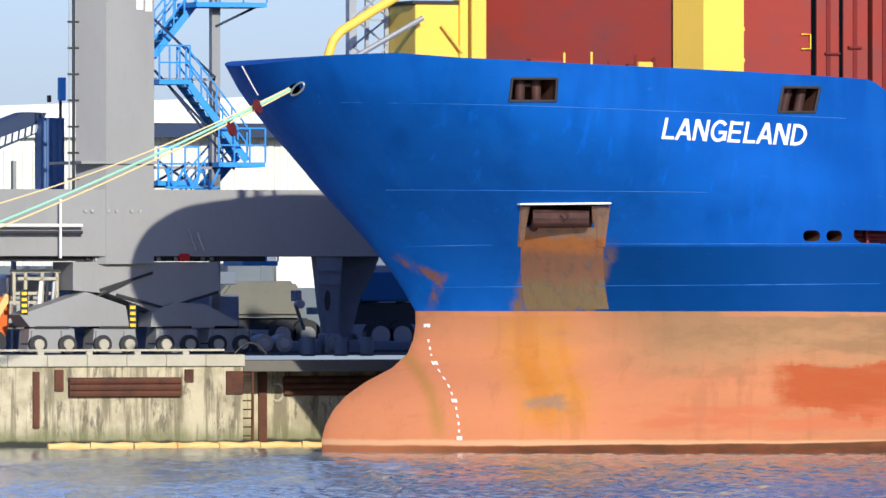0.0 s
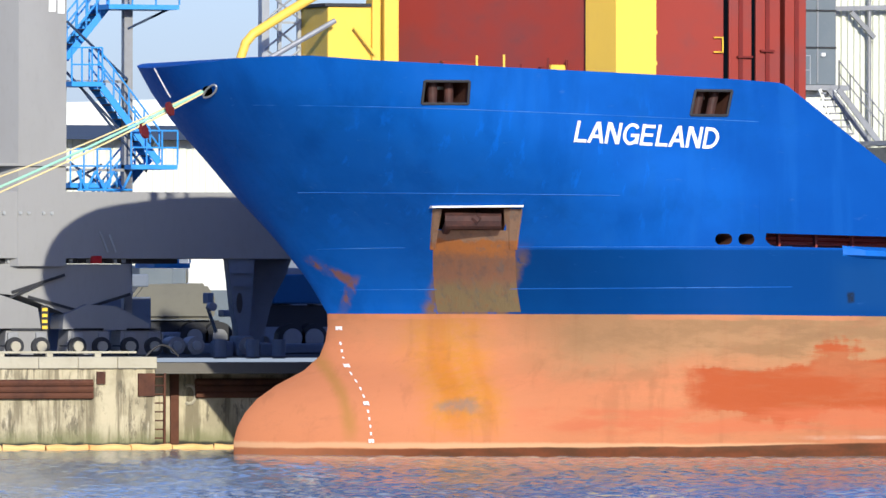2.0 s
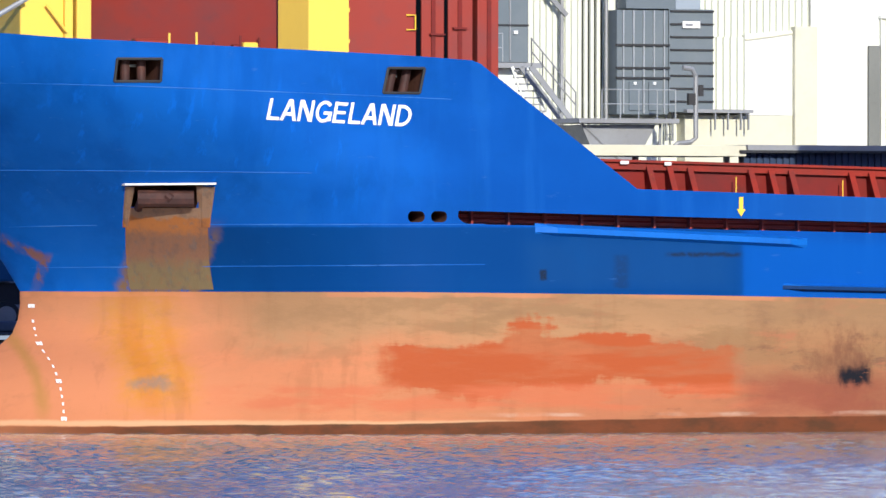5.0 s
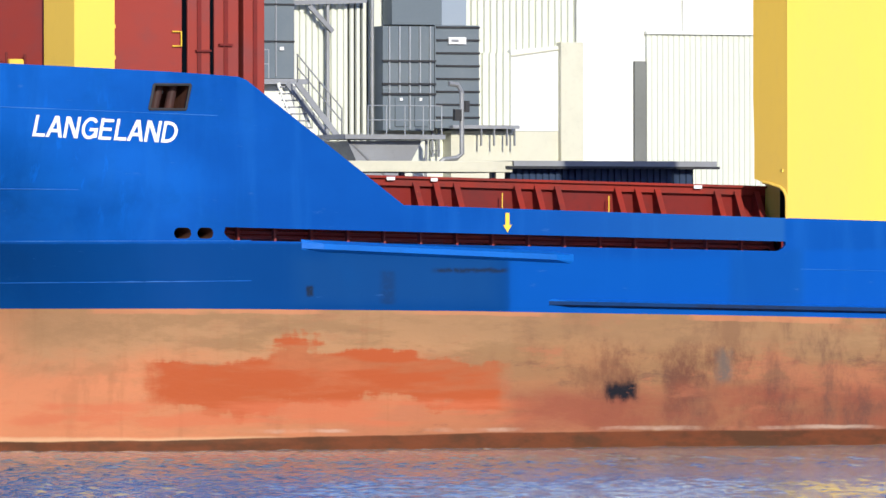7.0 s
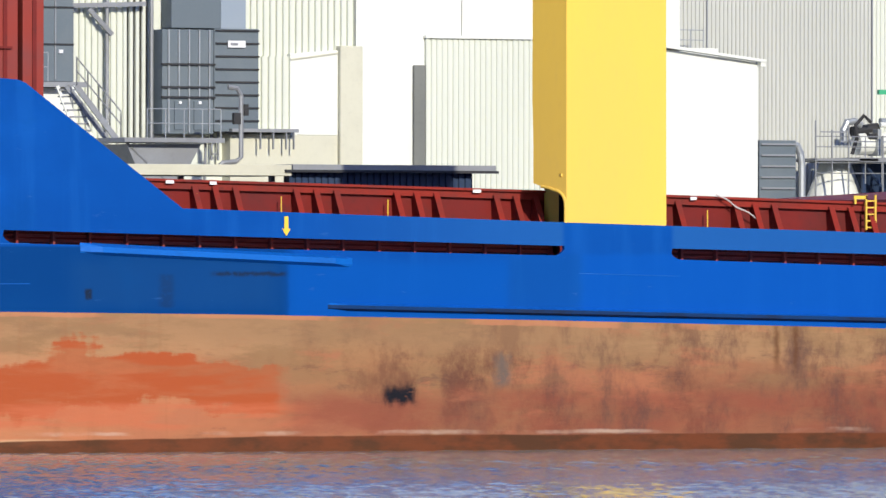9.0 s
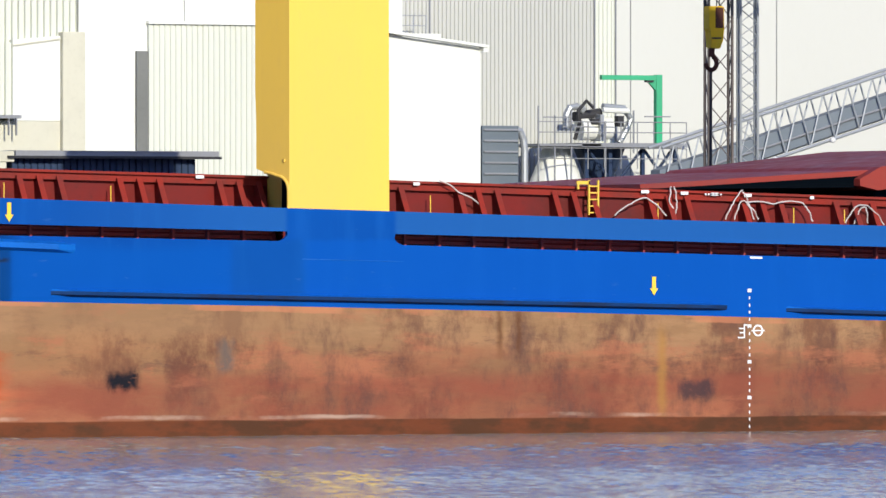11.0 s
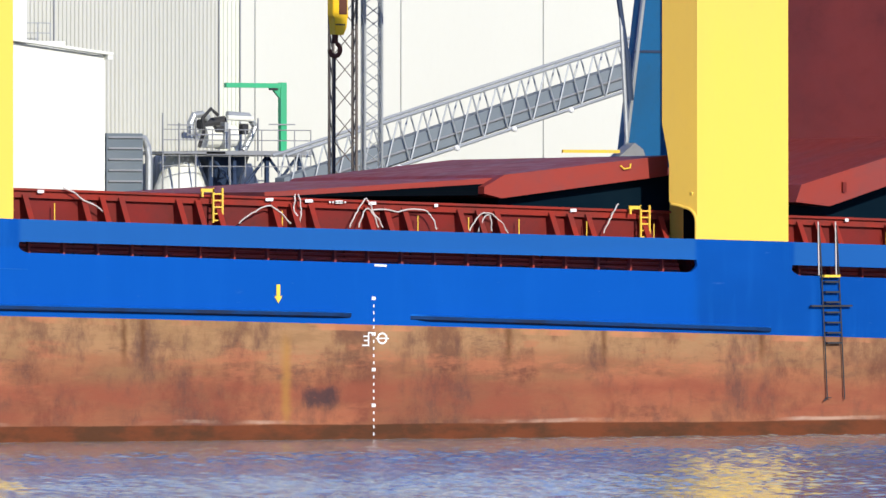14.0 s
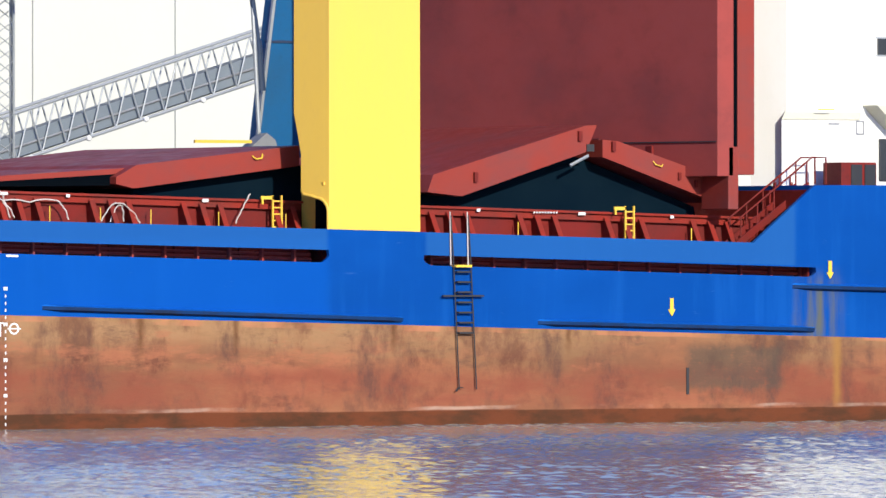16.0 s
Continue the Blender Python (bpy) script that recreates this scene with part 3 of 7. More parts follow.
def quay():
    bm = bmesh.new()
    box(bm, 60, 95.62, 265.0, 266.2, -3, 2.28)
    box(bm, 95.8, 230, 267.0, 267.6, -3, 2.12)
    box(bm, 95.0, 95.62, 266.2, 267.6, -3, 2.12)
    wall = tagged(part("quay_wall", bm, CONCRETE), "weathered stained concrete quay wall at the waterline", "quay wall", kind="structure")
    bm = bmesh.new()
    for x0, x1 in ((60, 95.66),):
        n = round((x1 - x0) / 1.2)
        for i in range(n):
            a = x0 + (x1 - x0) * i / n
            box(bm, a + 0.004, a + (x1 - x0) / n - 0.004, 264.9, 266.6, 2.285, 2.62, bevel=0.03)
    part("coping", bm, COPING, wall, "pale concrete coping blocks")
    bm = bmesh.new()
    box(bm, 95.7, 230, 265.2, 267.2, 2.125, 2.45, bevel=0.03)
    part("coping", bm, SHADED_COPING, wall, "concrete edge of the second bay, darkened for the bow's shadow")
    bm = bmesh.new()
    box(bm, 60, 95.1, 265.1, 265.25, 2.72, 2.78)
    for i in range(24):
        box(bm, 60.5 + i * 1.45, 60.68 + i * 1.45, 265.1, 265.22, 2.62, 2.73)
    part("edge_rail", bm, COPING, wall)
    for x0, x1, y in ((90.35, 93.71, 265.0), (97.55, 101.1, 267.0)):
        bm = bmesh.new()
        for z in (1.52, 1.7, 1.88):
            tube(bm, ((x0, y - 0.1, z), (x1, y - 0.1, z)), 0.1, 8)
        part("fender_beam", bm, RUSTY, wall, "rusty steel fender beam")
    for x0, x1, z0, z1 in ((89.3, 89.48, 0.55, 2.15), (89.95, 90.2, 1.6, 2.2), (93.85, 94.1, 1.85, 2.2), (95.1, 95.6, 1.5, 2.15), (96.8, 97.05, 0.1, 2.12)):
        y = 265.0 if x1 < 95.7 else 267.0
        part("steel_post", boxes((x0, x1, y - 0.09, y + 0.1, z0, z1)), RUSTY, wall, "rusty steel post let into the wall")
    part("recess", boxes((95.2, 95.52, 264.985, 265.02, 1.6, 2.05)), DARK, wall)
    # a curved gully mark and a pale number on the second bay
    bm = bmesh.new()
    tube(bm, [(97.38 + 0.2 * math.cos(a), 266.98, 1.52 + 0.26 * math.sin(a)) for a in [radians(120 - 20 * k) for k in range(13)]], 0.05, 6)
    part("painted_hook", bm, COPING, wall, "pale curved mark on the wall")
    ladder = thing("quay_ladder", "rusty steel ladder fixed in the gap of the quay wall", "ladder")
    for x in (95.63, 96.0):
        part("stile", boxes((x - 0.03, x + 0.03, 265.2, 265.28, -0.3, 2.15)), RUSTY, ladder)
    for i in range(9):
        bm = bmesh.new()
        tube(bm, ((95.63, 265.24, 0.05 + i * 0.25), (96.0, 265.24, 0.05 + i * 0.25)), 0.025, 6)
        part("rung", bm, RUSTY, ladder)
    # floating oil boom between the quay and the bow
    boom = thing("oil_boom", "orange inflated oil boom floating along the quay wall", "oil boom")
    for i in range(7):
        a = 89.3 + i * 1.27
        bm = bmesh.new()
        tube(bm, [(a + 1.23 * k / 8, 263.6 + 0.05 * math.sin(a + k), 0.05 + 0.018 * math.sin(3 * a + k)) for k in range(9)], 0.105, 10)
        part("float_segment", bm, ORANGE, boom)


quay()

# ---- the ship ----
def lerp_rows(rows, v):
    """Piecewise-linear value from (key, value) rows."""
    if v <= rows[0][0]:
        return rows[0][1]
    for (a, p), (b, q) in zip(rows, rows[1:]):
        if v <= b:
            return p + (q - p) * (v - a) / (b - a)
    return rows[-1][1]


NEAR, MID = 248.0, 255.5          # the ship's near side and its centre line
STEM = [(-2.0, 94.9), (-0.5, 94.5), (0.39, 94.5), (0.86, 94.64), (1.4, 95.0), (1.87, 95.67), (2.26, 96.5), (2.64, 97.0),
        (3.27, 97.27), (3.89, 97.26), (4.83, 96.67), (6.0, 95.7), (7.16, 94.65), (8.17, 93.9), (9.0, 93.25), (9.5, 92.9), (9.87, 92.6), (10.9, 92.0)]
SHEER = [(92.0, 10.6), (92.6, 10.72), (93.3, 10.84), (94.5, 10.88), (96.0, 10.74), (99.0, 10.59), (102.0, 10.48), (104.1, 10.4), (106.0, 10.32),
         (107.75, 10.21), (112.58, 6.72), (124.4, 6.38), (134.6, 6.12), (150.1, 5.78), (165.0, 5.4), (167.2, 7.12), (167.7, 7.2), (190.0, 6.9)]
PAINT = [(92.0, 3.88), (106.0, 3.88), (114.0, 3.80), (127.5, 3.57), (137.0, 3.34), (153.0, 2.95), (170.0, 2.5), (190.0, 2.0)]


def smooth(v):
    v = min(1.0, max(0.0, v))
    return v * v * (3 - 2 * v)


def half_breadth(x, z):
    """Half the ship's breadth at the station x and the height z: a raked, flared bow with a bulb, then a straight side."""
    k = smooth((z - 3.0) / 7.0)
    run = 19.0 - 11.5 * k
    u = min(1.0, max(0.0, (x - lerp_rows(STEM, z)) / run))
    h = 7.5 * (1 - (1 - u) ** 2.1) ** (0.8 - 0.28 * k)
    return h + (7.5 - h) * smooth((x - 101.0) / 6.0)


def side(x, z):
    return MID - half_breadth(x, z)

DECK = [(107.0, 5.75), (124.3, 5.45), (127.8, 5.34), (149.9, 4.80), (153.4, 4.72), (167.3, 4.36)]
SLOT_TOP = [(107.0, 6.11), (124.4, 5.72), (127.7, 5.66), (150.1, 5.17), (153.3, 5.02), (167.3, 4.65)]
COAMING = [(108.0, 7.68), (112.6, 7.57), (125.4, 7.29), (150.8, 6.61), (166.6, 6.18)]
ship = thing("cargo_ship", "blue cargo ship with red underwater paint moored at the quay", "ship")


def hull_top(x):
    return lerp_rows(SHEER, x) if x < 107.05 or x > 167.32 else lerp_rows(DECK, x)


def hull():
    lengths = [0.0, 0.02, 0.06, 0.12, 0.2, 0.3, 0.42, 0.56, 0.72, 0.9, 1.1, 1.35, 1.6, 1.9, 2.2, 2.6, 3.0, 3.5, 4, 4.5, 5, 5.6, 6.2, 6.8, 7.4, 8, 8.7, 9.4, 10.1, 10.8, 11.5,
               12.2, 13, 13.7, 14.4, 15.04, 15.06, 16, 17, 18.5, 20, 22, 25, 28, 32, 40, 50, 60, 70, 75.31, 75.33, 80, 90]
    rows = [("low", f / 14) for f in range(15)] + [("high", f / 18) for f in range(1, 19)]
    bm = bmesh.new()
    grid = {-1: [], 1: []}
    for zone, f in rows:
        near, far = [], []
        for s in lengths:
            x, z = 92.0 + s, 5.0
            for _ in range(25):
                p, t = lerp_rows(PAINT, x), hull_top(92.0 + s if s > 12 else x)
                z = -1.6 + f * (p + 1.6) if zone == "low" else p + f * (t - p)
                x = 92.0 + s + (lerp_rows(STEM, z) - 92.0) * (1 - smooth(s / 13.0))
            h = half_breadth(x, z) if s > 0 else 0.0
            near.append(bm.verts.new((x, MID - h, z)))
            far.append(near[-1] if s == 0 else bm.verts.new((x, MID + h, z)))
        grid[-1].append(near)
        grid[1].append(far)
    for g in grid.values():
        for j in range(len(rows) - 1):
            for i in range(len(lengths) - 1):
                q = list(dict.fromkeys((g[j][i], g[j][i + 1], g[j + 1][i + 1], g[j + 1][i])))
                face = bm.faces.new(q)
                face.material_index = 1 if j < 14 else 0
                face.smooth = True
    for j, idx in ((0, 1), (len(rows) - 1, 0)):
        for i in range(len(lengths) - 1):
            q = list(dict.fromkeys((grid[-1][j][i], grid[-1][j][i + 1], grid[1][j][i + 1], grid[1][j][i])))
            bm.faces.new(q).material_index = idx
    for j in range(len(rows) - 1):
        bm.faces.new((grid[-1][j][-1], grid[1][j][-1], grid[1][j + 1][-1], grid[-1][j + 1][-1])).material_index = 1 if j < 14 else 0
    bm.normal_update()
    for e in bm.edges:
        if len(e.link_faces) == 2 and e.calc_face_angle(0.0) > 0.6:
            e.smooth = False
    body = part("hull", bm, [BLUE, RED, RUSTY, DARK], ship, "blue plated bow and side over faded red antifouling")
    # openings: two fairleads, two small ports, the anchor pocket and the hawse hole
    cut = bmesh.new()
    plate(cut, [(97.36, 9.6), (98.54, 9.56), (98.57, 10.16), (97.33, 10.19)], 246.0, 249.9)
    plate(cut, [(104.97, 9.33), (106.05, 9.29), (106.2, 9.98), (105.12, 10.0)], 246.0, 249.3)
    plate(cut, rounded(105.73, 106.22, 5.79, 6.09, 0.14), 246.0, 249.4)
    plate(cut, rounded(106.4, 106.87, 5.79, 6.09, 0.14), 246.0, 249.4)
    for f in cut.faces:
        f.material_index = 2
    n = len(cut.faces)
    top = [cut.verts.new(p) for p in ((98.6, 246, 6.76), (100.34, 246, 6.80), (100.34, 252.2, 6.80), (98.6, 252.2, 6.76))]
    low = [cut.verts.new(p) for p in ((98.72, 246, 5.5), (100.4, 246, 5.5), (100.4, 252.2, 6.33), (98.8, 252.2, 6.33))]
    cut.faces.new(top)
    cut.faces.new(low[::-1])
    for i in range(4):
        cut.faces.new((top[i], low[i], low[(i + 1) % 4], top[(i + 1) % 4]))
    tube(cut, ((92.15, 251.5, 9.95), (93.45, 254.6, 9.95)), 0.15, 14)
    cut.faces.ensure_lookup_table()
    for f in cut.faces[n:]:
        f.material_index = 2
    for f in cut.faces[n + 6:]:
        f.material_index = 3
    tool = part("cutter", cut, [BLUE, RED, RUSTY, DARK])
    mod = body.modifiers.new("openings", "BOOLEAN")
    mod.operation, mod.solver, mod.object = "DIFFERENCE", "EXACT", tool
    got = bpy.data.meshes.new_from_object(body.evaluated_get(bpy.context.evaluated_depsgraph_get()))
    body.modifiers.clear()
    old, body.data = body.data, got
    bpy.data.meshes.remove(old)
    old = tool.data
    bpy.data.objects.remove(tool)
    bpy.data.meshes.remove(old)
    return body


hull_body = hull()


def bulwark():
    """The plate above the freeing slots, with filled columns at the crane pedestals and rounded slot ends."""
    slots = ((107.16, 124.36), (127.68, 150.1), (153.28, 167.3))
    xs = sorted({107.02, 107.06, 167.31, 167.36, 112.58, 165.0, 167.2} | {107.06 + (167.31 - 107.06) * i / 150 for i in range(151)}
                | {e + d for a, b in slots for e in (a, b) for d in (-0.45, -0.35, -0.25, -0.15, -0.06, 0, 0.06, 0.15, 0.25, 0.35, 0.45)})
    bm = bmesh.new()
    last = None
    for x in xs:
        if not 107.01 <= x <= 167.37:
            continue
        lo, up = lerp_rows(DECK, x) - 0.004, lerp_rows(SLOT_TOP, x)
        gap = 0.0
        for a, b in slots:
            if a < x < b:
                gap = 1.0
        z0 = up if gap else lo
        z1 = lerp_rows(SHEER, x)
        ring = [bm.verts.new((x, side(x, z) + d, z)) for z, d in ((z0, -0.002), (z1, -0.002), (z1, 0.14), (z0, 0.14))]
        if last:
            for k in range(4):
                bm.faces.new((last[k], last[(k + 1) % 4], ring[(k + 1) % 4], ring[k]))
        else:
            bm.faces.new(ring)
        last = ring
    bm.faces.new(last)
    part("bulwark", bm, BLUE, ship, "blue bulwark plate above a long freeing slot")
    for a, b in slots:
        for e, s in ((a, 1), (b, -1)):
            lo = lerp_rows(DECK, e) - 0.01
            h = lerp_rows(SLOT_TOP, e) - lo
            pts = [(e - s * 0.02, lo - 0.03), (e + s * 0.42, lo - 0.03)] + [(e + s * 0.42 * (1 - math.sin(radians(t))), lo + h * 0.95 * (1 - math.cos(radians(t)))) for t in range(0, 91, 15)] + [(e - s * 0.02, lo + h * 0.95)]
            part("slot_corner", plates((pts, 248.003, 248.13)), BLUE, ship)
    for i in range(27):
        x = 108.0 + i * 2.2
        if any(abs(x - c) < 2.0 for c in (126.0, 151.7)):
            continue
        bm = bmesh.new()
        plate(bm, [(x, lerp_rows(DECK, x) - 0.02), (x + 0.06, lerp_rows(DECK, x) - 0.02), (x + 0.06, lerp_rows(SLOT_TOP, x) + 0.25), (x, lerp_rows(SLOT_TOP, x) + 0.25)], 249.0, 249.3)
        part("bulwark_stay", bm, DECK_RED, ship)


bulwark()


def side_pipes():
    """Side deck pipes seen through the freeing slots; an added plate keeps these dark."""
    for x0, x1 in ((107.3, 124.3), (127.8, 150.0), (153.4, 167.2)):
        n = 10
        low = [(x0 + (x1 - x0) * k / n, lerp_rows(DECK, x0 + (x1 - x0) * k / n)) for k in range(n + 1)]
        part("slot_backing", plates(([(x, z - 0.01) for x, z in low] + [(x, z + 0.55) for x, z in low[::-1]], 249.1, 249.13)), DECK_RED, ship)
        for dz, r in ((0.1, 0.05), (0.24, 0.035)):
            part("deck_pipe", tube(bmesh.new(), [(x, 248.95, z + dz) for x, z in low], r, 8), COVER_RED, ship)
        m = round((x1 - x0) / 1.1)
        for k in range(m):
            x = x0 + 0.6 + k * 1.1
            z = lerp_rows(DECK, x)
            part("pipe_support", boxes((x, x + 0.07, 248.72, 248.9, z - 0.01, z + 0.42)), COVER_RED, ship)


side_pipes()


def strip(name, x0, x1, z0, z1, out, thick, material, taper=0.3, label=""):
    """A bar along the ship's side, standing out from it, with tapered ends."""
    bm = bmesh.new()
    last = None
    n = max(8, int((x1 - x0) * 1.5))
    for x in sorted({x0 + (x1 - x0) * i / n for i in range(n + 1)} | {x0 + taper, x1 - taper}):
        z = z0 + (z1 - z0) * (x - x0) / (x1 - x0)
        o = out * min(1.0, 0.08 + min(x - x0, x1 - x) / max(taper, 1e-3))
        y = side(x, z)
        ring = [bm.verts.new(p) for p in ((x, y + 0.03, z + thick / 2), (x, y - o, z + thick * 0.22), (x, y - o, z - thick * 0.22), (x, y + 0.03, z - thick / 2))]
        if last:
            for k in range(4):
                face = bm.faces.new((last[k], last[(k + 1) % 4], ring[(k + 1) % 4], ring[k]))
                face.material_index = 1 if k in (1, 2) and len(material) > 1 else 0
        else:
            bm.faces.new(ring)
        last = ring
    bm.faces.new(last)
    return part(name, bm, material, ship, label)


for x0, x1, z0, z1 in ((109.5, 117.75, 5.60, 5.26), (117.0, 138.45, 4.02, 3.58), (140.4, 152.6, 3.50, 3.13), (157.3, 167.2, 3.02, 2.78), (166.4, 185, 4.08, 3.6)):
    strip("rubbing_strake", x0, x1, z0, z1, 0.2, 0.22 if x0 > 110 else 0.34, (LIT_BLUE, RUBBED_SHADE) if x0 > 110 else (LIT_BLUE,), 0.6, "blue rubbing strake with a lit-toned top and a worn, shaded face")
for x0, x1, z0, z1 in ((93.4, 107, 9.58, 9.15), (95.5, 103, 7.2, 7.12), (96.5, 98.3, 5.66, 5.7), (100.7, 108, 5.72, 5.73), (97.3, 108, 4.54, 4.64), (124.8, 128, 4.95, 4.88)):
    strip("weld_seam", x0, x1, z0, z1, 0.013, 0.04, (SEAM,), 0.4)


def on_side(name, bm, material, label="", lift=0.03):
    """Lays flat shapes drawn in x and z onto the ship's side."""
    for v in bm.verts:
        v.co.y = side(v.co.x, v.co.z) - lift + v.co.y
    return part(name, bm, material, ship, label)


def arrow(x, z0, z1):
    h, bm = z1 - z0, bmesh.new()
    plate(bm, [(x - 0.06, z0 + h * 0.38), (x - 0.13, z0 + h * 0.38), (x, z0), (x + 0.13, z0 + h * 0.38), (x + 0.06, z0 + h * 0.38), (x + 0.06, z1), (x - 0.06, z1)], 0, 0.02)
    on_side("arrow_mark", bm, MARK_YELLOW, "yellow downward arrow painted on the side")


for x, z0, z1 in ((115.72, 5.97, 6.51), (136.05, 3.91, 4.45), (162.04, 3.19, 3.73), (167.76, 4.30, 4.85)):
    arrow(x, z0, z1)


def lettering():
    """The ship's name in slanted block letters, each made of bars and bows."""
    t = 0.09
    L = [[(0, 0), (t, 0), (t, 0.6), (0, 0.6)], [(t, 0), (0.37, 0), (0.37, t), (t, t)]]
    A = [[(0, 0), (t * 1.1, 0), (0.3, 0.6), (0.19, 0.6)], [(0.5 - t * 1.1, 0), (0.5, 0), (0.31, 0.6), (0.2, 0.6)], [(0.12, 0.14), (0.38, 0.14), (0.35, 0.235), (0.15, 0.235)]]
    N = [[(0, 0), (t, 0), (t, 0.6), (0, 0.6)], [(0.36, 0), (0.36 + t, 0), (0.36 + t, 0.6), (0.36, 0.6)], [(0.34, 0), (0.46, 0), (0.125, 0.6), (0.005, 0.6)]]
    E = [[(0, 0), (t, 0), (t, 0.6), (0, 0.6)]] + [[(t, z), (w, z), (w, z + t * 0.95), (t, z + t * 0.95)] for z, w in ((0, 0.39), (0.255, 0.36), (0.5, 0.39))]

    def bow(cx, cz, rx, rz, a0, a1, n=14):
        arc = [radians(a0 + (a1 - a0) * k / n) for k in range(n + 1)]
        return [(cx + rx * math.cos(a), cz + rz * math.sin(a)) for a in arc] + [(cx + (rx - t) * math.cos(a), cz + (rz - t) * math.sin(a)) for a in arc[::-1]]

    G = [bow(0.26, 0.3, 0.26, 0.31, 40, 330), [(0.25, 0.22), (0.5, 0.22), (0.5, 0.31), (0.25, 0.31)], [(0.4, 0.04), (0.5, 0.04), (0.5, 0.24), (0.4, 0.24)]]
    D = [[(0, 0), (t, 0), (t, 0.6), (0, 0.6)], bow(0.16, 0.3, 0.3, 0.3, -90, 90), [(t, 0), (0.165, 0), (0.165, t), (t, t)], [(t, 0.6 - t), (0.165, 0.6 - t), (0.165, 0.6), (t, 0.6)]]
    at = 0.0
    for shape, wide in ((L, 0.40), (A, 0.54), (N, 0.53), (G, 0.56), (E, 0.49), (L, 0.40), (A, 0.54), (N, 0.53), (D, 0.47)):
        bm = bmesh.new()
        for k, bar in enumerate(shape):
            out = []
            for x, z in bar:
                u = 101.54 + (at + x + 0.2 * z) * 0.945
                out.append((u, 8.56 - (u - 101.54) * 0.04 + z * 0.97))
            plate(bm, out, -0.003 * k, 0.015)
        at += wide
        on_side("name_letter", bm, MARK_WHITE, "white slanted letter of the ship name LANGELAND", 0.02)


lettering()


def draught_marks(x, z_low, z_high):
    k, z = 0, z_high
    while z > z_low:
        bm = bmesh.new()
        if k % 5 == 0:
            plate(bm, [(x - 0.065, z), (x - 0.015, z), (x - 0.005, z + 0.05), (x + 0.008, z), (x + 0.06, z), (x + 0.06, z + 0.1), (x - 0.065, z + 0.1)], 0, 0.01)
            on_side("draught_figure", bm, MARK_WHITE, "small white draught figure")
        else:
            plate(bm, [(x - 0.018, z), (x + 0.02, z), (x + 0.02, z + 0.085), (x - 0.018, z + 0.085)], 0, 0.01)
            on_side("draught_dash", bm, MARK_WHITE)
        z -= 0.205
        k += 1


draught_marks(97.46, 0.25, 3.43)
draught_marks(139.18, 0.1, 4.0)
bm = bmesh.new()
for x0, x1, z in ((138.80, 138.99, 2.68), (138.86, 138.99, 2.82), (138.84, 138.99, 2.94), (139.03, 139.13, 3.04)):
    plate(bm, [(x0, z), (x1, z), (x1, z + 0.04), (x0, z + 0.04)], 0, 0.01)
plate(bm, [(138.99, 2.68), (139.03, 2.68), (139.03, 3.08), (138.99, 3.08)], 0, 0.01)
for k in range(16):
    a, b = k * math.tau / 16, (k + 1) * math.tau / 16
    plate(bm, [(139.46 + r * math.cos(t), 2.9 + r * math.sin(t)) for r, t in ((0.17, a), (0.17, b), (0.12, b), (0.12, a))], 0, 0.01)
plate(bm, [(139.24, 2.88), (139.68, 2.88), (139.68, 2.915), (139.24, 2.915)], -0.004, 0.006)
on_side("load_line_mark", bm, MARK_WHITE, "white load line circle and bars")
bm = bmesh.new()
plate(bm, [(139.2, 4.97), (139.6, 4.96), (139.6, 5.02), (139.2, 5.03)], 0, 0.01)
on_side("deck_line", bm, MARK_WHITE)


bm = bmesh.new()
plate(bm, [(162.56, 0.85), (162.66, 0.85), (162.66, 1.65), (162.56, 1.65)], 0, 0.012)
on_side("discharge_slot", bm, DARK, "dark narrow discharge slot")


def fairlead(x0, x1, z0, z1, y, lean):
    """A steel lining with two rollers in an opening of the bulwark."""
    bm = bmesh.new()
    w = 0.04
    for a, b in (((x0, z0), (x1, z0)), ((x1, z0), (x1 + lean, z1)), ((x1 + lean, z1), (x0 + lean, z1)), ((x0 + lean, z1), (x0, z0))):
        tube(bm, ((a[0], side(a[0], a[1]) - 0.01, a[1]), (b[0], side(b[0], b[1]) - 0.01, b[1])), w, 6)
    lead = part("fairlead", bm, DARK, ship, "worn dark roller fairlead in the bulwark")
    for k in (0.3, 0.7):
        bm = bmesh.new()
        tube(bm, ((x0 + (x1 - x0) * k, y + 0.45, z0), (x0 + (x1 - x0) * k + lean, y + 0.45, z1)), 0.13, 12)
        part("roller", bm, ROLLER, lead)
    bm = bmesh.new()
    box(bm, x0 + (x1 - x0) * 0.35, x0 + (x1 - x0) * 0.68, y + 0.75, y + 0.8, z0 + (z1 - z0) * 0.65, z0 + (z1 - z0) * 0.78)
    part("inner_bar", bm, PALE_STEEL, lead)


fairlead(97.36, 98.54, 9.57, 10.18, 248.3, 0.0)
fairlead(104.97, 106.05, 9.31, 9.99, 248.0, 0.15)


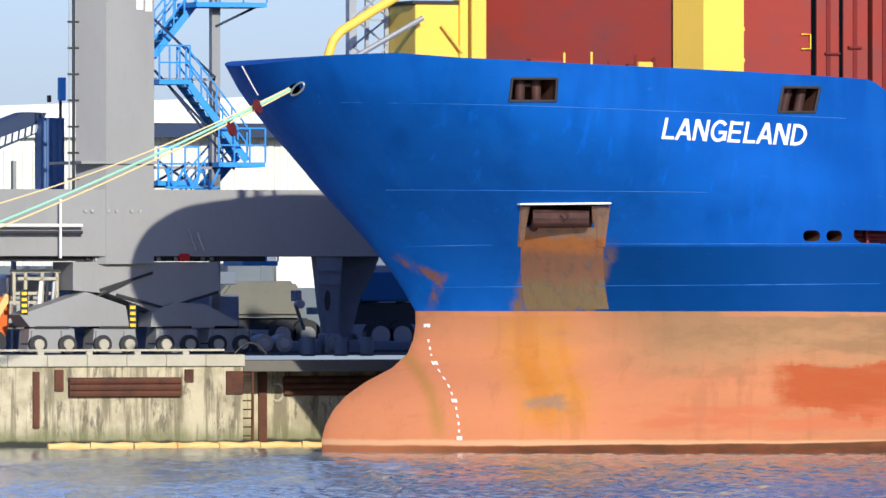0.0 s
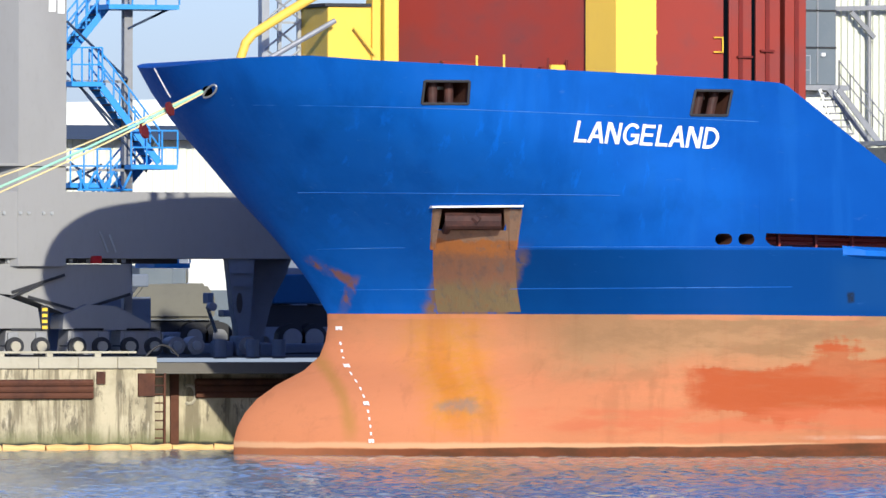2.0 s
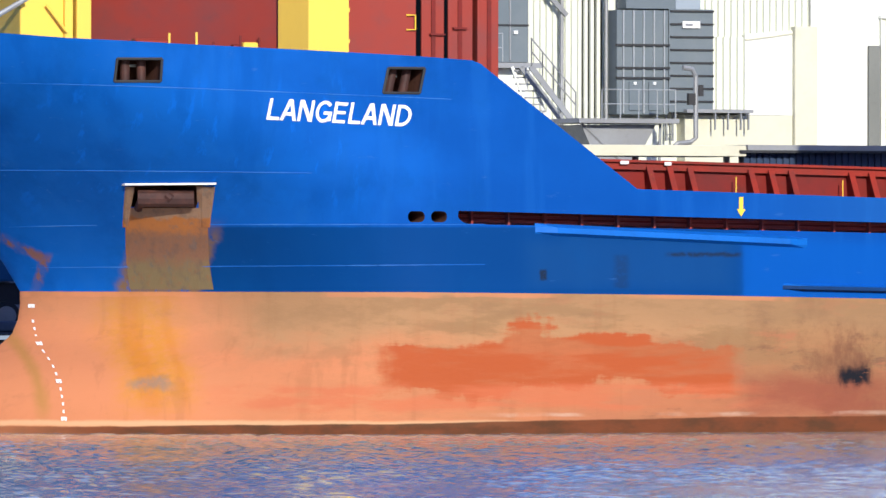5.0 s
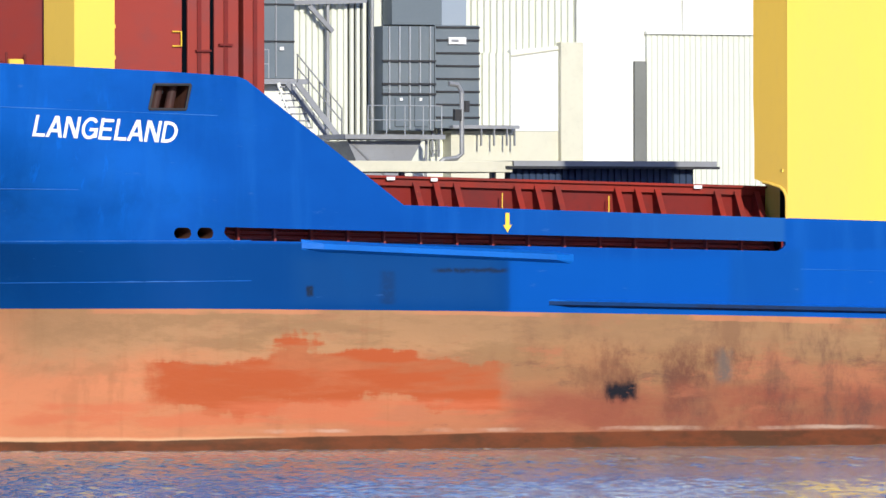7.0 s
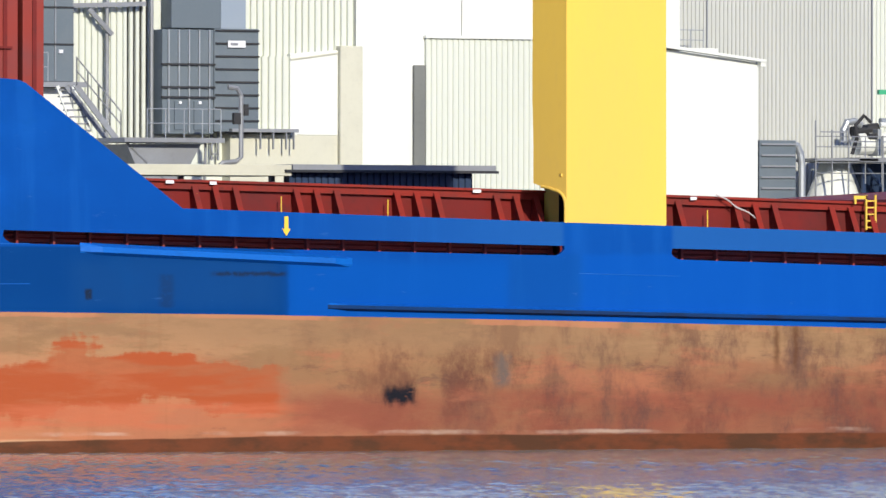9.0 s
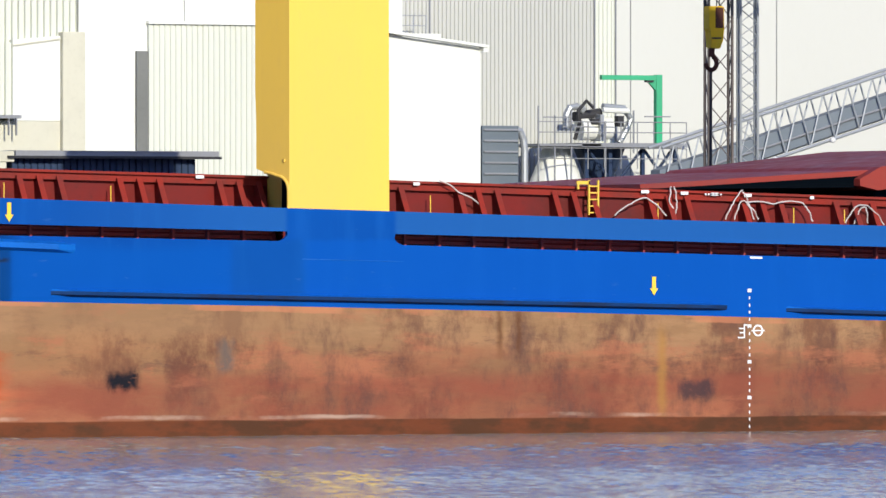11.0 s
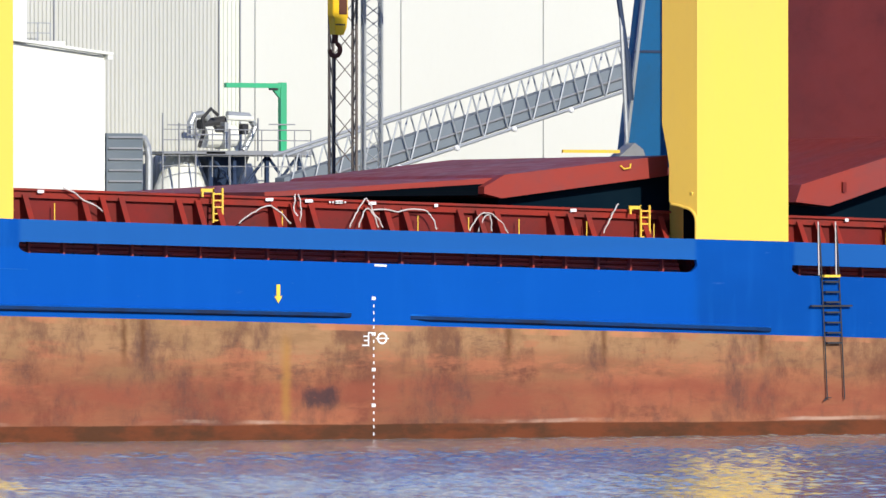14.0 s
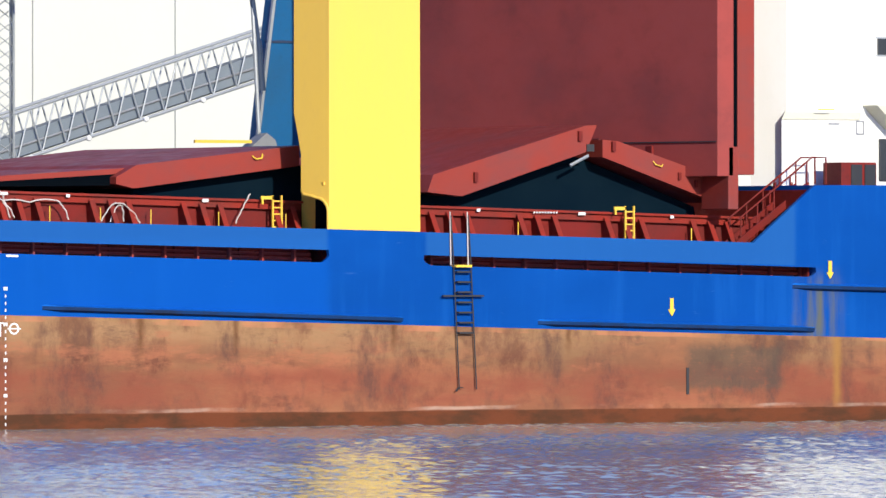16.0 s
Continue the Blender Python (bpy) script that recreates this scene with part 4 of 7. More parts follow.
def anchor_pocket():
    # a shelf over the pocket, the rusty chute below it and the anchor crown inside
    bm = bmesh.new()
    last = None
    for i in range(9):
        x = 98.42 + 2.15 * i / 8
        z = 6.80 + 0.02 * i / 8
        y = side(x, z)
        ring = [bm.verts.new(p) for p in ((x, y + 0.1, z + 0.03), (x, y - 0.22, z + 0.03), (x, y - 0.22, z - 0.02), (x, y + 0.1, z - 0.03))]
        if last:
            for k in range(4):
                bm.faces.new((last[k], last[(k + 1) % 4], ring[(k + 1) % 4], ring[k]))
        else:
            bm.faces.new(ring)
        last = ring
    bm.faces.new(last)
    part("pocket_shelf", bm, SHIP_WHITE, ship, "pale steel shelf over the anchor pocket")
    bm = bmesh.new()
    cols, rows = 10, 14
    vs = []
    for j in range(rows + 1):
        for i in range(cols + 1):
            z = 6.17 - 2.23 * j / rows
            x = 98.80 + 0.348 * (6.08 - z) + 1.92 * i / cols
            edge = min(1.0, 3 * min(i, cols - i) / cols, 3.5 * (rows - j) / rows)
            vs.append(bm.verts.new((x, side(x, z) - 0.01 - 0.06 * edge, z)))
    for j in range(rows):
        for i in range(cols):
            k = j * (cols + 1) + i
            bm.faces.new((vs[k], vs[k + 1], vs[k + cols + 2], vs[k + cols + 1])).smooth = True
    chute = chute_rust()
    part("rubbing_plate", bm, chute, ship, "rusty rubbing plate worn by the anchor")
    for x0, x1 in ((98.5, 98.74), (100.2, 100.68)):
        bm = bmesh.new()
        last = None
        for j in range(13):
            z = 6.74 - 1.1 * j / 12
            x = (x0 + x1) / 2 + (0.33 if x0 < 99 else 0.36) * j / 12
            w = 0.5 * (x1 - x0) * (1 - 0.4 * j / 12)
            ring = [bm.verts.new((x + d, side(x + d, z) - o, z)) for d, o in ((-w, -0.02), (-w * 0.5, 0.05), (w * 0.5, 0.05), (w, -0.02))]
            if last:
                for k in range(3):
                    bm.faces.new((last[k], last[k + 1], ring[k + 1], ring[k]))
            last = ring
        part("pocket_cheek", bm, chute, ship)
    crown = bmesh.new()
    yb = 250.65
    tube(crown, ((98.85, yb, 6.42), (100.25, yb - 0.6, 6.42)), 0.24, 10)
    tube(crown, ((99.0, yb, 6.5), (99.05, yb + 0.5, 6.15)), 0.12, 8)
    tube(crown, ((100.05, yb - 0.6, 6.5), (100.1, yb + 0.1, 6.15)), 0.12, 8)
    tube(crown, ((99.5, yb - 0.45, 6.52), (99.62, yb - 0.55, 6.4)), 0.12, 8)
    part("anchor", crown, ROLLER, ship, "rusty stockless anchor housed in its pocket")


anchor_pocket()


def coaming():
    """The red hatch coaming with its flange, brackets, yellow ladders and pale tags."""
    for x0, x1 in ((108.5, 125.3), (128.6, 150.9), (154.5, 166.9)):
        bm = bmesh.new()
        edge = [(x0 + (x1 - x0) * i / 8, lerp_rows(COAMING, x0 + (x1 - x0) * i / 8)) for i in range(9)]
        plate(bm, [(x0, 4.0), (x1, 4.0)] + edge[::-1], 250.6, 250.75)
        body = part("hatch_coaming", bm, DECK_RED, ship, "dark red hatch coaming with welded brackets")
        bm = bmesh.new()
        plate(bm, [(x, z - 0.07) for x, z in edge] + edge[::-1], 250.3, 250.6)
        plate(bm, [(x, z - 0.27) for x, z in edge] + [(x, z - 0.075) for x, z in edge[::-1]], 250.42, 250.6)
        part("coaming_flange", bm, BRACKET_RED, body)
        bm = bmesh.new()
        plate(bm, [(x1 - 0.02, 4.0), (x1 + 0.1, 4.0), (x1 + 0.1, lerp_rows(COAMING, x1)), (x1 - 0.02, lerp_rows(COAMING, x1))], 250.4, 261.5)
        part("coaming_end", bm, DECK_RED, body)
        m = round((x1 - x0) / 0.62)
        for i in range(m):
            x = x0 + 0.5 + i * (x1 - x0 - 0.6) / max(1, m - 1)
            if (i * 7 + int(x0)) % 5 in (0, 2):
                continue
            z1, z0 = lerp_rows(COAMING, x) - 0.17, lerp_rows(DECK, x) - 0.05
            bm = bmesh.new()
            v = [bm.verts.new(p) for p in ((x, 250.6, z1), (x, 250.35, z1), (x, 249.3, z0), (x, 250.6, z0), (x + 0.03, 250.6, z1), (x + 0.03, 250.35, z1), (x + 0.03, 249.3, z0), (x + 0.03, 250.6, z0))]
            for q in ((0, 1, 2, 3), (7, 6, 5, 4), (0, 4, 5, 1), (1, 5, 6, 2), (2, 6, 7, 3), (3, 7, 4, 0)):
                bm.faces.new([v[k] for k in q])
            beam(bm, (x + 0.015, 250.34, z1), (x + 0.015, 249.29, z0), 0.17, 0.03)
            part("bracket", bm, BRACKET_RED, body)
    far = bmesh.new()
    for x0, x1 in ((108.5, 125.3), (128.6, 150.9), (154.5, 166.9)):
        plate(far, [(x0, 4.0), (x1, 4.0), (x1, lerp_rows(COAMING, x1) - 0.06), (x0, lerp_rows(COAMING, x0) - 0.06)], 260.6, 260.75)
    part("hatch_coaming", far, DECK_RED, ship)


coaming()


def pedestal(x0, x1, z0, waist, deep_hole):
    """A tall yellow crane pedestal on the ship's side; its slanted flank is cut away by a walkway arch at the foot."""
    y0, y1, h = 248.0, 250.4, 26.0
    du, dv = -0.45, 1.25
    inner = plan_block([(x0 + 0.5, y0 + 0.06), (x1, y0 + 0.06), (x1, y1), (x0 + 0.5, y1)], z0, h)
    body = part("crane_pedestal", inner, YELLOW, ship, "tall plain yellow deck crane pedestal")
    bm = bmesh.new()
    plate(bm, [(x0, z0), (x1, z0 - 0.07), (x1 - 0.04, h), (x0 - 0.04, h)], y0, y0 + 0.05)
    part("front_plate", bm, YELLOW, body)
    # the flank, drawn as (share of its width, height): narrower at the foot, with a rounded arch cut from its outer edge
    arch = [(0.02, z0), (0.02, z0 + 0.5)] + [(0.36 - 0.34 * math.cos(radians(a)), z0 + 0.5 + 0.42 * math.sin(radians(a))) for a in range(15, 91, 15)] + [(0.5, z0 + 0.98), (0.72, z0 + 1.02)]
    outline = arch + [(waist, z0 + 1.12), (waist, z0 + 2.2), (0.3 + 0.7 * waist, z0 + 2.6), (1.0, z0 + 3.4), (1.0, h), (0.0, h), (0.0, z0)]

    def flank(u, z, deep):
        return (x0 + du * u + deep * 0.9, y0 + dv * u + deep * 0.35, z)

    bm = bmesh.new()
    f, g = ([bm.verts.new(flank(u, z, d)) for u, z in outline] for d in (0.0, 0.06))
    bm.faces.new(f)
    bm.faces.new(g[::-1])
    for k in range(len(f)):
        j = (k + 1) % len(f)
        bm.faces.new((f[k], g[k], g[j], f[j]))
    part("flank_plate", bm, YELLOW, body)
    part("arch_rim", tube(bmesh.new(), [flank(u, z, -0.01) for u, z in arch], 0.045, 8), YELLOW, body, "rounded yellow rim of the walkway arch")
    # thin black box, the passage's shade painted instead of a real recess
    part("walkway_arch", boxes((x0 + 0.16, x0 + 0.22, y0 + 0.2, y0 + deep_hole, z0 - 0.3, z0 + 1.05)), BLACK, body, "dark passage through the pedestal foot")
    part("bracket_eye", boxes((x0 - 0.1, x0 - 0.02, 248.15, 248.3, z0 + 1.3, z0 + 1.38)), YELLOW, body)
    bm = boxes((x0 + 0.02, x1, 248.01, 248.13, z0 - 1.2, z0 - 0.02))
    part("pedestal_foot", bm, BLUE, body)


pedestal(124.40, 127.55, 6.37, 0.97, 0.8)
pedestal(150.06, 153.2, 5.78, 0.80, 1.05)


def fore_post():
    bm = bmesh.new()
    ring = [(103.31, 249.3), (104.5, 249.3), (104.5, 250.48), (102.9, 250.48)]
    v, w = ([bm.verts.new((x, y, z)) for x, y in ring] for z in (8.5, 19.0))
    for k in range(4):
        bm.faces.new((v[k], v[(k + 1) % 4], w[(k + 1) % 4], w[k]))
    bm.faces.new(v[::-1])
    bm.faces.new(w)
    body = part("cover_post", bm, YELLOW, ship, "yellow square post on the forecastle")
    for z in (10.7, 11.55):
        part("lug", boxes((104.5, 104.62, 249.5, 249.65, z, z + 0.1)), YELLOW, body)


fore_post()


def hatch_covers():
    def cover(rows, label):
        body = None
        for name, x0, x1, y0, y1, z0, z1 in rows:
            ob = part(name, boxes((x0, x1, y0, y1, z0, z1), bevel=0.03), COVER_RED, body or ship, "" if body else label)
            body = body or ob
        return body
    # slanting slab added between winches and folded covers, turned sunward for their forward face
    bm = bmesh.new()
    ring = [(103.0, 250.6), (103.2, 250.8), (99.5, 255.7), (99.3, 255.5)]
    v, w = ([bm.verts.new((x, y, z)) for x, y in ring] for z in (8.5, 16.5))
    for k in range(4):
        bm.faces.new((v[k], v[(k + 1) % 4], w[(k + 1) % 4], w[k]))
    bm.faces.new(v[::-1])
    bm.faces.new(w)
    part("cover_face", bm, COVER_RED, ship, "red slab for the folded covers' forward face, slanted to catch the sun")
    # folded forward stack
    c = cover((("hatch_cover", 103.0, 107.02, 250.5, 262.0, 5.8, 16.5),), "folded dark red hatch cover standing upright")
    part("handle", tube(bmesh.new(), ((106.7, 250.44, 11.1), (106.95, 250.4, 11.1), (106.95, 250.4, 11.5), (106.7, 250.44, 11.5)), 0.025, 6), MARK_YELLOW, c, "small yellow handle")
    for x0, x1 in ((107.18, 107.86), (107.98, 108.72), (108.86, 109.5)):
        c = cover((("hatch_cover", x0, x1, 250.5, 262.0, 5.8, 16.5),), "folded red hatch cover panel seen edge-on")
        part("stiffener", boxes((x0 + 0.28, x0 + 0.4, 250.46, 250.52, 6, 16.4)), DECK_RED, c)
    # black strips paint the shade of the gaps between the panels
    part("gap_shade", boxes((107.025, 107.175, 250.56, 250.9, 5.8, 16.4)), BLACK, c, "black strip painted as the shade between the panels")
    part("gap_shade", boxes((107.865, 107.975, 250.56, 250.9, 5.8, 16.4)), BLACK, c, "black strip painted as the shade between the panels")
    part("pocket_bar", boxes((107.4, 107.85, 250.38, 250.5, 10.95, 11.0)), DECK_RED, c)
    part("pocket_bar", boxes((108.1, 108.5, 250.38, 250.5, 11.12, 11.18)), DECK_RED, c)

    def slab(pts, y0, y1, name, label):
        return part(name, plates((pts, y0, y1)), COVER_RED, ship, label)
    # half-opened pair amidships
    s = slab([(144.9, 6.97), (150.55, 7.66), (150.55, 8.26), (145.0, 7.66), (144.3, 7.3), (144.3, 7.1)], 250.5, 263.3, "hatch_cover", "red hatch cover panel lifted at one end")
    part("handle", tube(bmesh.new(), ((148.9, 250.45, 7.95), (149.0, 250.4, 7.85), (149.2, 250.4, 7.88), (149.25, 250.45, 8.0)), 0.025, 6), MARK_YELLOW, s)
    # dark block painted as the shade below the lifted panel
    part("cover_shade", plates(([(144.8, 6.0), (151.2, 6.0), (151.2, 7.7), (145.2, 6.95)], 251.2, 261.8)), HOLD_SHADE, s)
    s = slab([(137.2, 7.0), (145.0, 7.1), (145.0, 7.58), (137.2, 7.12)], 250.9, 263.3, "hatch_cover", "dark red hatch cover panel lying almost closed")
    # black strip paints the shade along the panel's near side
    part("side_shade", plates(([(137.4, 6.98), (145.0, 7.06), (145.0, 7.42), (139.5, 7.1)], 250.86, 250.9)), BLACK, s, "black strip painted as the shaded gap under the panel")
    # tent of two panels aft
    s = slab([(156.2, 6.78), (160.6, 8.12), (161.0, 8.94), (160.6, 8.92), (155.2, 7.42), (155.0, 6.9)], 250.5, 262.0, "hatch_cover", "red hatch cover panel raised like a tent")
    part("hinge", boxes((160.62, 160.88, 250.46, 250.7, 8.14, 8.36)), DARK, s)
    part("strut", bars([((160.1, 250.6, 7.72), (160.72, 250.55, 8.02))], 0.05), PALE_STEEL, s, "pale steel strut under the hinge")
    part("lug", boxes((160.3, 160.42, 250.4, 250.5, 8.45, 8.75)), DECK_RED, s)
    part("lug", boxes((156.6, 156.72, 250.4, 250.5, 7.2, 7.5)), DECK_RED, s)
    s = slab([(161.2, 7.98), (165.3, 6.62), (165.5, 7.05), (165.4, 7.35), (161.75, 8.46), (161.2, 8.5)], 250.5, 262.0, "hatch_cover", "red hatch cover panel sloping down to its hinge")
    part("lug", boxes((161.5, 161.62, 250.4, 250.5, 8.15, 8.45)), DECK_RED, s)
    for x, z in ((163.9, 7.3), (164.5, 7.08), (165.1, 6.9)):
        part("lug", boxes((x, x + 0.09, 250.42, 250.5, z, z + 0.22)), DECK_RED, s)
    part("handle", tube(bmesh.new(), ((163.0, 250.47, 7.86), (163.06, 250.42, 7.76), (163.28, 250.42, 7.7), (163.34, 250.47, 7.76)), 0.02, 6), MARK_YELLOW, s, "small yellow handle")
    # dark sheet painted as the hold's shade below the tent
    part("hold_shadow", plates(([(153.9, 6.98), (153.9, 5.6), (165.4, 5.6), (165.2, 6.5), (161.1, 7.95), (160.6, 8.05), (156.0, 6.85)], 251.6, 251.7)), HOLD_SHADE, s)
    # folded aft stack
    c = cover((("hatch_cover", 164.36, 164.95, 249.0, 266.3, 7.4, 17.0), ("panel_foot", 164.75, 165.12, 249.0, 250.5, 6.4, 8.3)), "folded dark red hatch cover standing upright aft")
    # skewed sunward and painted lighter, to brighten the face turned from the sun
    for v in c.data.vertices:
        v.co.x -= 0.12 * (v.co.y - 249.0)
    c.data.materials[0] = LIT_PANEL_RED
    for y, z in ((252.0, 8.05), (254.5, 8.3), (257.0, 8.0)):
        x = 164.36 - 0.12 * (y - 249.0)
        part("panel_fitting", boxes((x - 0.06, x + 0.05, y, y + 0.35, z, z + 0.3), bevel=0.01), DECK_RED, c)
    part("panel_joint", beams([((164.33, 249.05, 8.45), (163.3, 257.6, 8.45))], 0.03, 0.04), DARK, c)
    # black strip paints the shaded gap of the aft stack
    part("gap_shade", boxes((164.955, 165.085, 249.03, 249.5, 7.46, 16.9)), BLACK, s, "dark gap between the folded panels")
    cover((("hatch_cover", 165.09, 165.7, 249.0, 265.8, 7.45, 17.0),), "folded red hatch cover panel seen edge-on")


hatch_covers()


# ---- more of the ship ----
def bent(points, r, name, material, parent=None, label="", sides=8):
    return part(name, tube(bmesh.new(), points, r, sides), material, parent, label)


def forecastle():
    bent([(94.1, 254, 10.2), (94.14, 254, 10.9), (94.28, 254, 11.3), (94.5, 254, 11.55), (94.78, 254, 11.72), (95.44, 254, 12.12), (96.1, 254, 12.5), (97.2, 254, 13.1)], 0.13, "davit_arm", YELLOW, ship, "thick bent yellow tube over the forecastle", 12)
    bent([(94.6, 253.6, 10.75), (96.75, 253.6, 11.93)], 0.075, "strut", STEEL, ship, "grey diagonal strut")
    house = part("winch_house", boxes((96.69, 98.2, 254.0, 256.5, 9.8, 12.33), bevel=0.05), YELLOW, ship, "yellow winch housing with a side pillar")
    part("pillar", boxes((98.28, 98.72, 253.8, 254.6, 9.8, 14.0), bevel=0.05), YELLOW, house)
    part("pillar", boxes((97.95, 98.2, 253.86, 254.4, 9.8, 14.0), bevel=0.04), YELLOW, house)
    part("roof_edge", boxes((96.6, 98.2, 253.95, 256.6, 12.33, 12.42)), DARK, house)
    bent([(98.0, 253.8, 11.0), (97.4, 253.85, 11.75)], 0.04, "brace", YELLOW, house)
    mast = part("foremast_post", boxes((95.5, 95.72, 256, 256.3, 10.2, 16), (95.98, 96.08, 256, 256.1, 10.2, 16)), PALE_STEEL, ship, "pale grey twin post of the foremast")
    for z in (10.9, 11.9, 12.7):
        part("cross_bar", boxes((95.5, 96.7, 256.05, 256.12, z, z + 0.06)), PALE_STEEL, mast)
    for z in (10.4, 11.2, 12.0, 12.8):
        part("brace", bars([((95.6, 256, z), (96.65, 256, z + 0.8)), ((95.6, 256, z + 0.8), (96.65, 256, z))], 0.03), PALE_STEEL, mast)
    part("mast_post", boxes((96.55, 96.66, 256, 256.1, 10.2, 16)), PALE_STEEL, mast)
    bm = bmesh.new()
    tube(bm, ((99.0, 251.4, 10.45), (99.9, 251.4, 10.45)), 0.36, 14)
    part("winch_drum", bm, COVER_RED, ship, "rounded red winch drum behind the bulwark")
    for x, z in ((99.9, 10.95), (100.7, 10.98), (101.2, 10.72), (102.0, 10.9), (102.55, 10.85), (102.8, 10.95)):
        p = bent([(x, 251, 10.0), (x, 251, z)], 0.035, "rail_post", YELLOW if x < 101 else DECK_RED, ship)
    part("bollard", boxes((102.05, 102.5, 250.9, 251.2, 10.1, 10.72), bevel=0.06), MARK_YELLOW, ship, "worn yellow bollard")
    part("bollard", boxes((101.75, 101.95, 250.9, 251.2, 10.1, 10.66), bevel=0.06), DECK_RED, ship)
    rim = []
    for k in range(17):
        x, z = 92.95 + 0.07 * math.cos(k * math.tau / 16), 9.95 + 0.17 * math.sin(k * math.tau / 16)
        rim.append((x - 0.02, side(x, z) - 0.03, z))
    part("hawse_rim", tube(bmesh.new(), rim, 0.03, 6), PALE_STEEL, ship, "worn steel rim of the mooring hole")
    heights = [10.62 - 0.1 * k for k in range(9)]
    part("stem_seam", tube(bmesh.new(), [(lerp_rows(STEM, z) - 0.01, MID - 0.03, z) for z in heights], 0.025, 6), MARK_WHITE, ship, "pale line down the stem")


forecastle()


def coaming_details():
    for x0, z1 in ((135.07, 7.22), (149.38, 6.78), (161.75, 6.5)):
        lad = part("coaming_ladder", boxes((x0, x0 + 0.05, 250.1, 250.16, z1 - 1.0, z1), (x0 + 0.3, x0 + 0.35, 250.1, 250.16, z1 - 1.0, z1)), MARK_YELLOW, ship, "small yellow ladder on the hatch coaming")
        for k in range(5):
            part("rung", boxes((x0 + 0.05, x0 + 0.3, 250.11, 250.15, z1 - 0.95 + k * 0.19, z1 - 0.91 + k * 0.19)), MARK_YELLOW, lad)
        part("grab_bar", boxes((x0 - 0.38, x0 + 0.05, 250.1, 250.15, z1 - 0.12, z1 - 0.02), (x0 - 0.36, x0 - 0.3, 250.1, 250.15, z1 - 0.26, z1 - 0.12)), MARK_YELLOW, lad)
    rng = random.Random(5)
    for x in (113.1, 114.45, 122.6, 129.5, 136.9, 138.2, 139.2, 140.3, 142.5, 147.1, 156.6, 160.2, 163.5):
        z = lerp_rows(COAMING, x)
        part("tag", boxes((x, x + rng.choice((0.12, 0.2, 0.25)), 250.28, 250.3, z - 0.13, z - 0.04)), MARK_WHITE, ship, "small pale tag")
    for x in (114.0, 116.6, 119.9, 124.0, 130.0, 137.4, 141.9, 143.6, 145.3, 147.6, 149.9, 158.0, 164.2):
        z = lerp_rows(COAMING, x)
        bent([(x, 250.2, z - 1.1), (x, 250.2, z - 0.4)], 0.017, "stanchion", MARK_YELLOW, ship)
    # plain bars for the small painted notes
    for x0, n in ((139.0, 6), (158.6, 9)):
        bm = bmesh.new()
        for k in range(n):
            z = lerp_rows(COAMING, x0) - 0.12
            plate(bm, [(x0 + k * 0.1, z), (x0 + k * 0.1 + 0.05, z), (x0 + k * 0.1 + 0.05, z + 0.05), (x0 + k * 0.1, z + 0.05)], 250.28, 250.296)
        part("painted_note", bm, MARK_WHITE, ship)
    # lashing ropes thrown over the coaming
    def loop(points):
        pts = []
        for (x0, z0), (x1, z1) in zip(points, points[1:]):
            for k in range(6):
                u = k / 6
                pts.append((x0 + (x1 - x0) * u, 250.14 + 0.03 * math.sin(9 * u), z0 + (z1 - z0) * u + 0.05 * math.sin(math.pi * u)))
        pts.append((points[-1][0], 250.14, points[-1][1]))
        rope = thing("lashing_rope", "pale lashing rope hanging over the red hatch coaming", "rope", "lashing ropes")
        bent(pts, 0.022, "rope_strand", ROPE_WHITE, rope, "", 6)
    loop([(130.25, 7.2), (130.9, 6.85), (131.65, 6.45)])
    loop([(135.95, 6.2), (136.5, 6.55), (137.0, 6.72), (137.65, 6.2)])
    loop([(137.8, 7.05), (137.75, 6.6), (137.95, 6.17), (138.0, 6.6), (137.9, 7.05)])
    loop([(139.6, 6.1), (139.85, 6.55), (140.15, 6.95), (140.4, 6.5), (140.7, 6.1)])
    loop([(139.9, 6.1), (140.1, 6.6), (140.3, 6.6), (140.55, 6.1)])
    loop([(140.3, 6.6), (141.2, 6.55), (142.0, 6.62), (142.3, 6.45), (142.5, 6.05)])
    loop([(143.6, 6.0), (143.9, 6.42), (144.15, 6.53), (144.5, 6.4), (144.9, 5.95)])
    loop([(143.9, 5.98), (144.1, 6.4), (144.3, 6.45), (144.35, 6.0)])
    loop([(148.15, 5.95), (148.4, 6.4), (148.65, 6.82)])


coaming_details()


def pilot_ladder():
    lad = thing("pilot_ladder", "dark rope pilot ladder hanging from yellow stanchions down the side", "ladder")
    for x in (154.28, 154.88):
        bent([(x - 0.05, 247.95, 4.72), (x - 0.08, 247.95, 6.3)], 0.021, "stanchion", ROPE_WHITE, lad, "pale rope-wound stanchion", 6)
        bent([(x - 0.06, 247.93, 6.2), (x + 0.02, 247.9, 4.7), (x + 0.12, 247.88, 2.6), (x + 0.2, 247.88, 1.05)], 0.02, "side_rope", DARK, lad, "", 6)
    part("landing", boxes((154.3, 154.85, 247.75, 248.05, 4.66, 4.73)), MARK_YELLOW, lad)
    for k in range(7):
        z = 4.5 - 0.3 * k
        dx = 0.03 + 0.045 * (4.5 - z)
        part("step", boxes((154.33 + dx, 154.83 + dx, 247.8, 247.92, z, z + 0.05)), DARK, lad)
    part("spreader", boxes((153.88, 155.3, 247.8, 247.9, 3.79, 3.84)), DARK, lad)
    bent([(154.35, 247.86, 1.0), (154.45, 247.86, 1.12), (154.6, 247.86, 1.1)], 0.02, "loose_rope", DARK, lad, "", 6)


pilot_ladder()


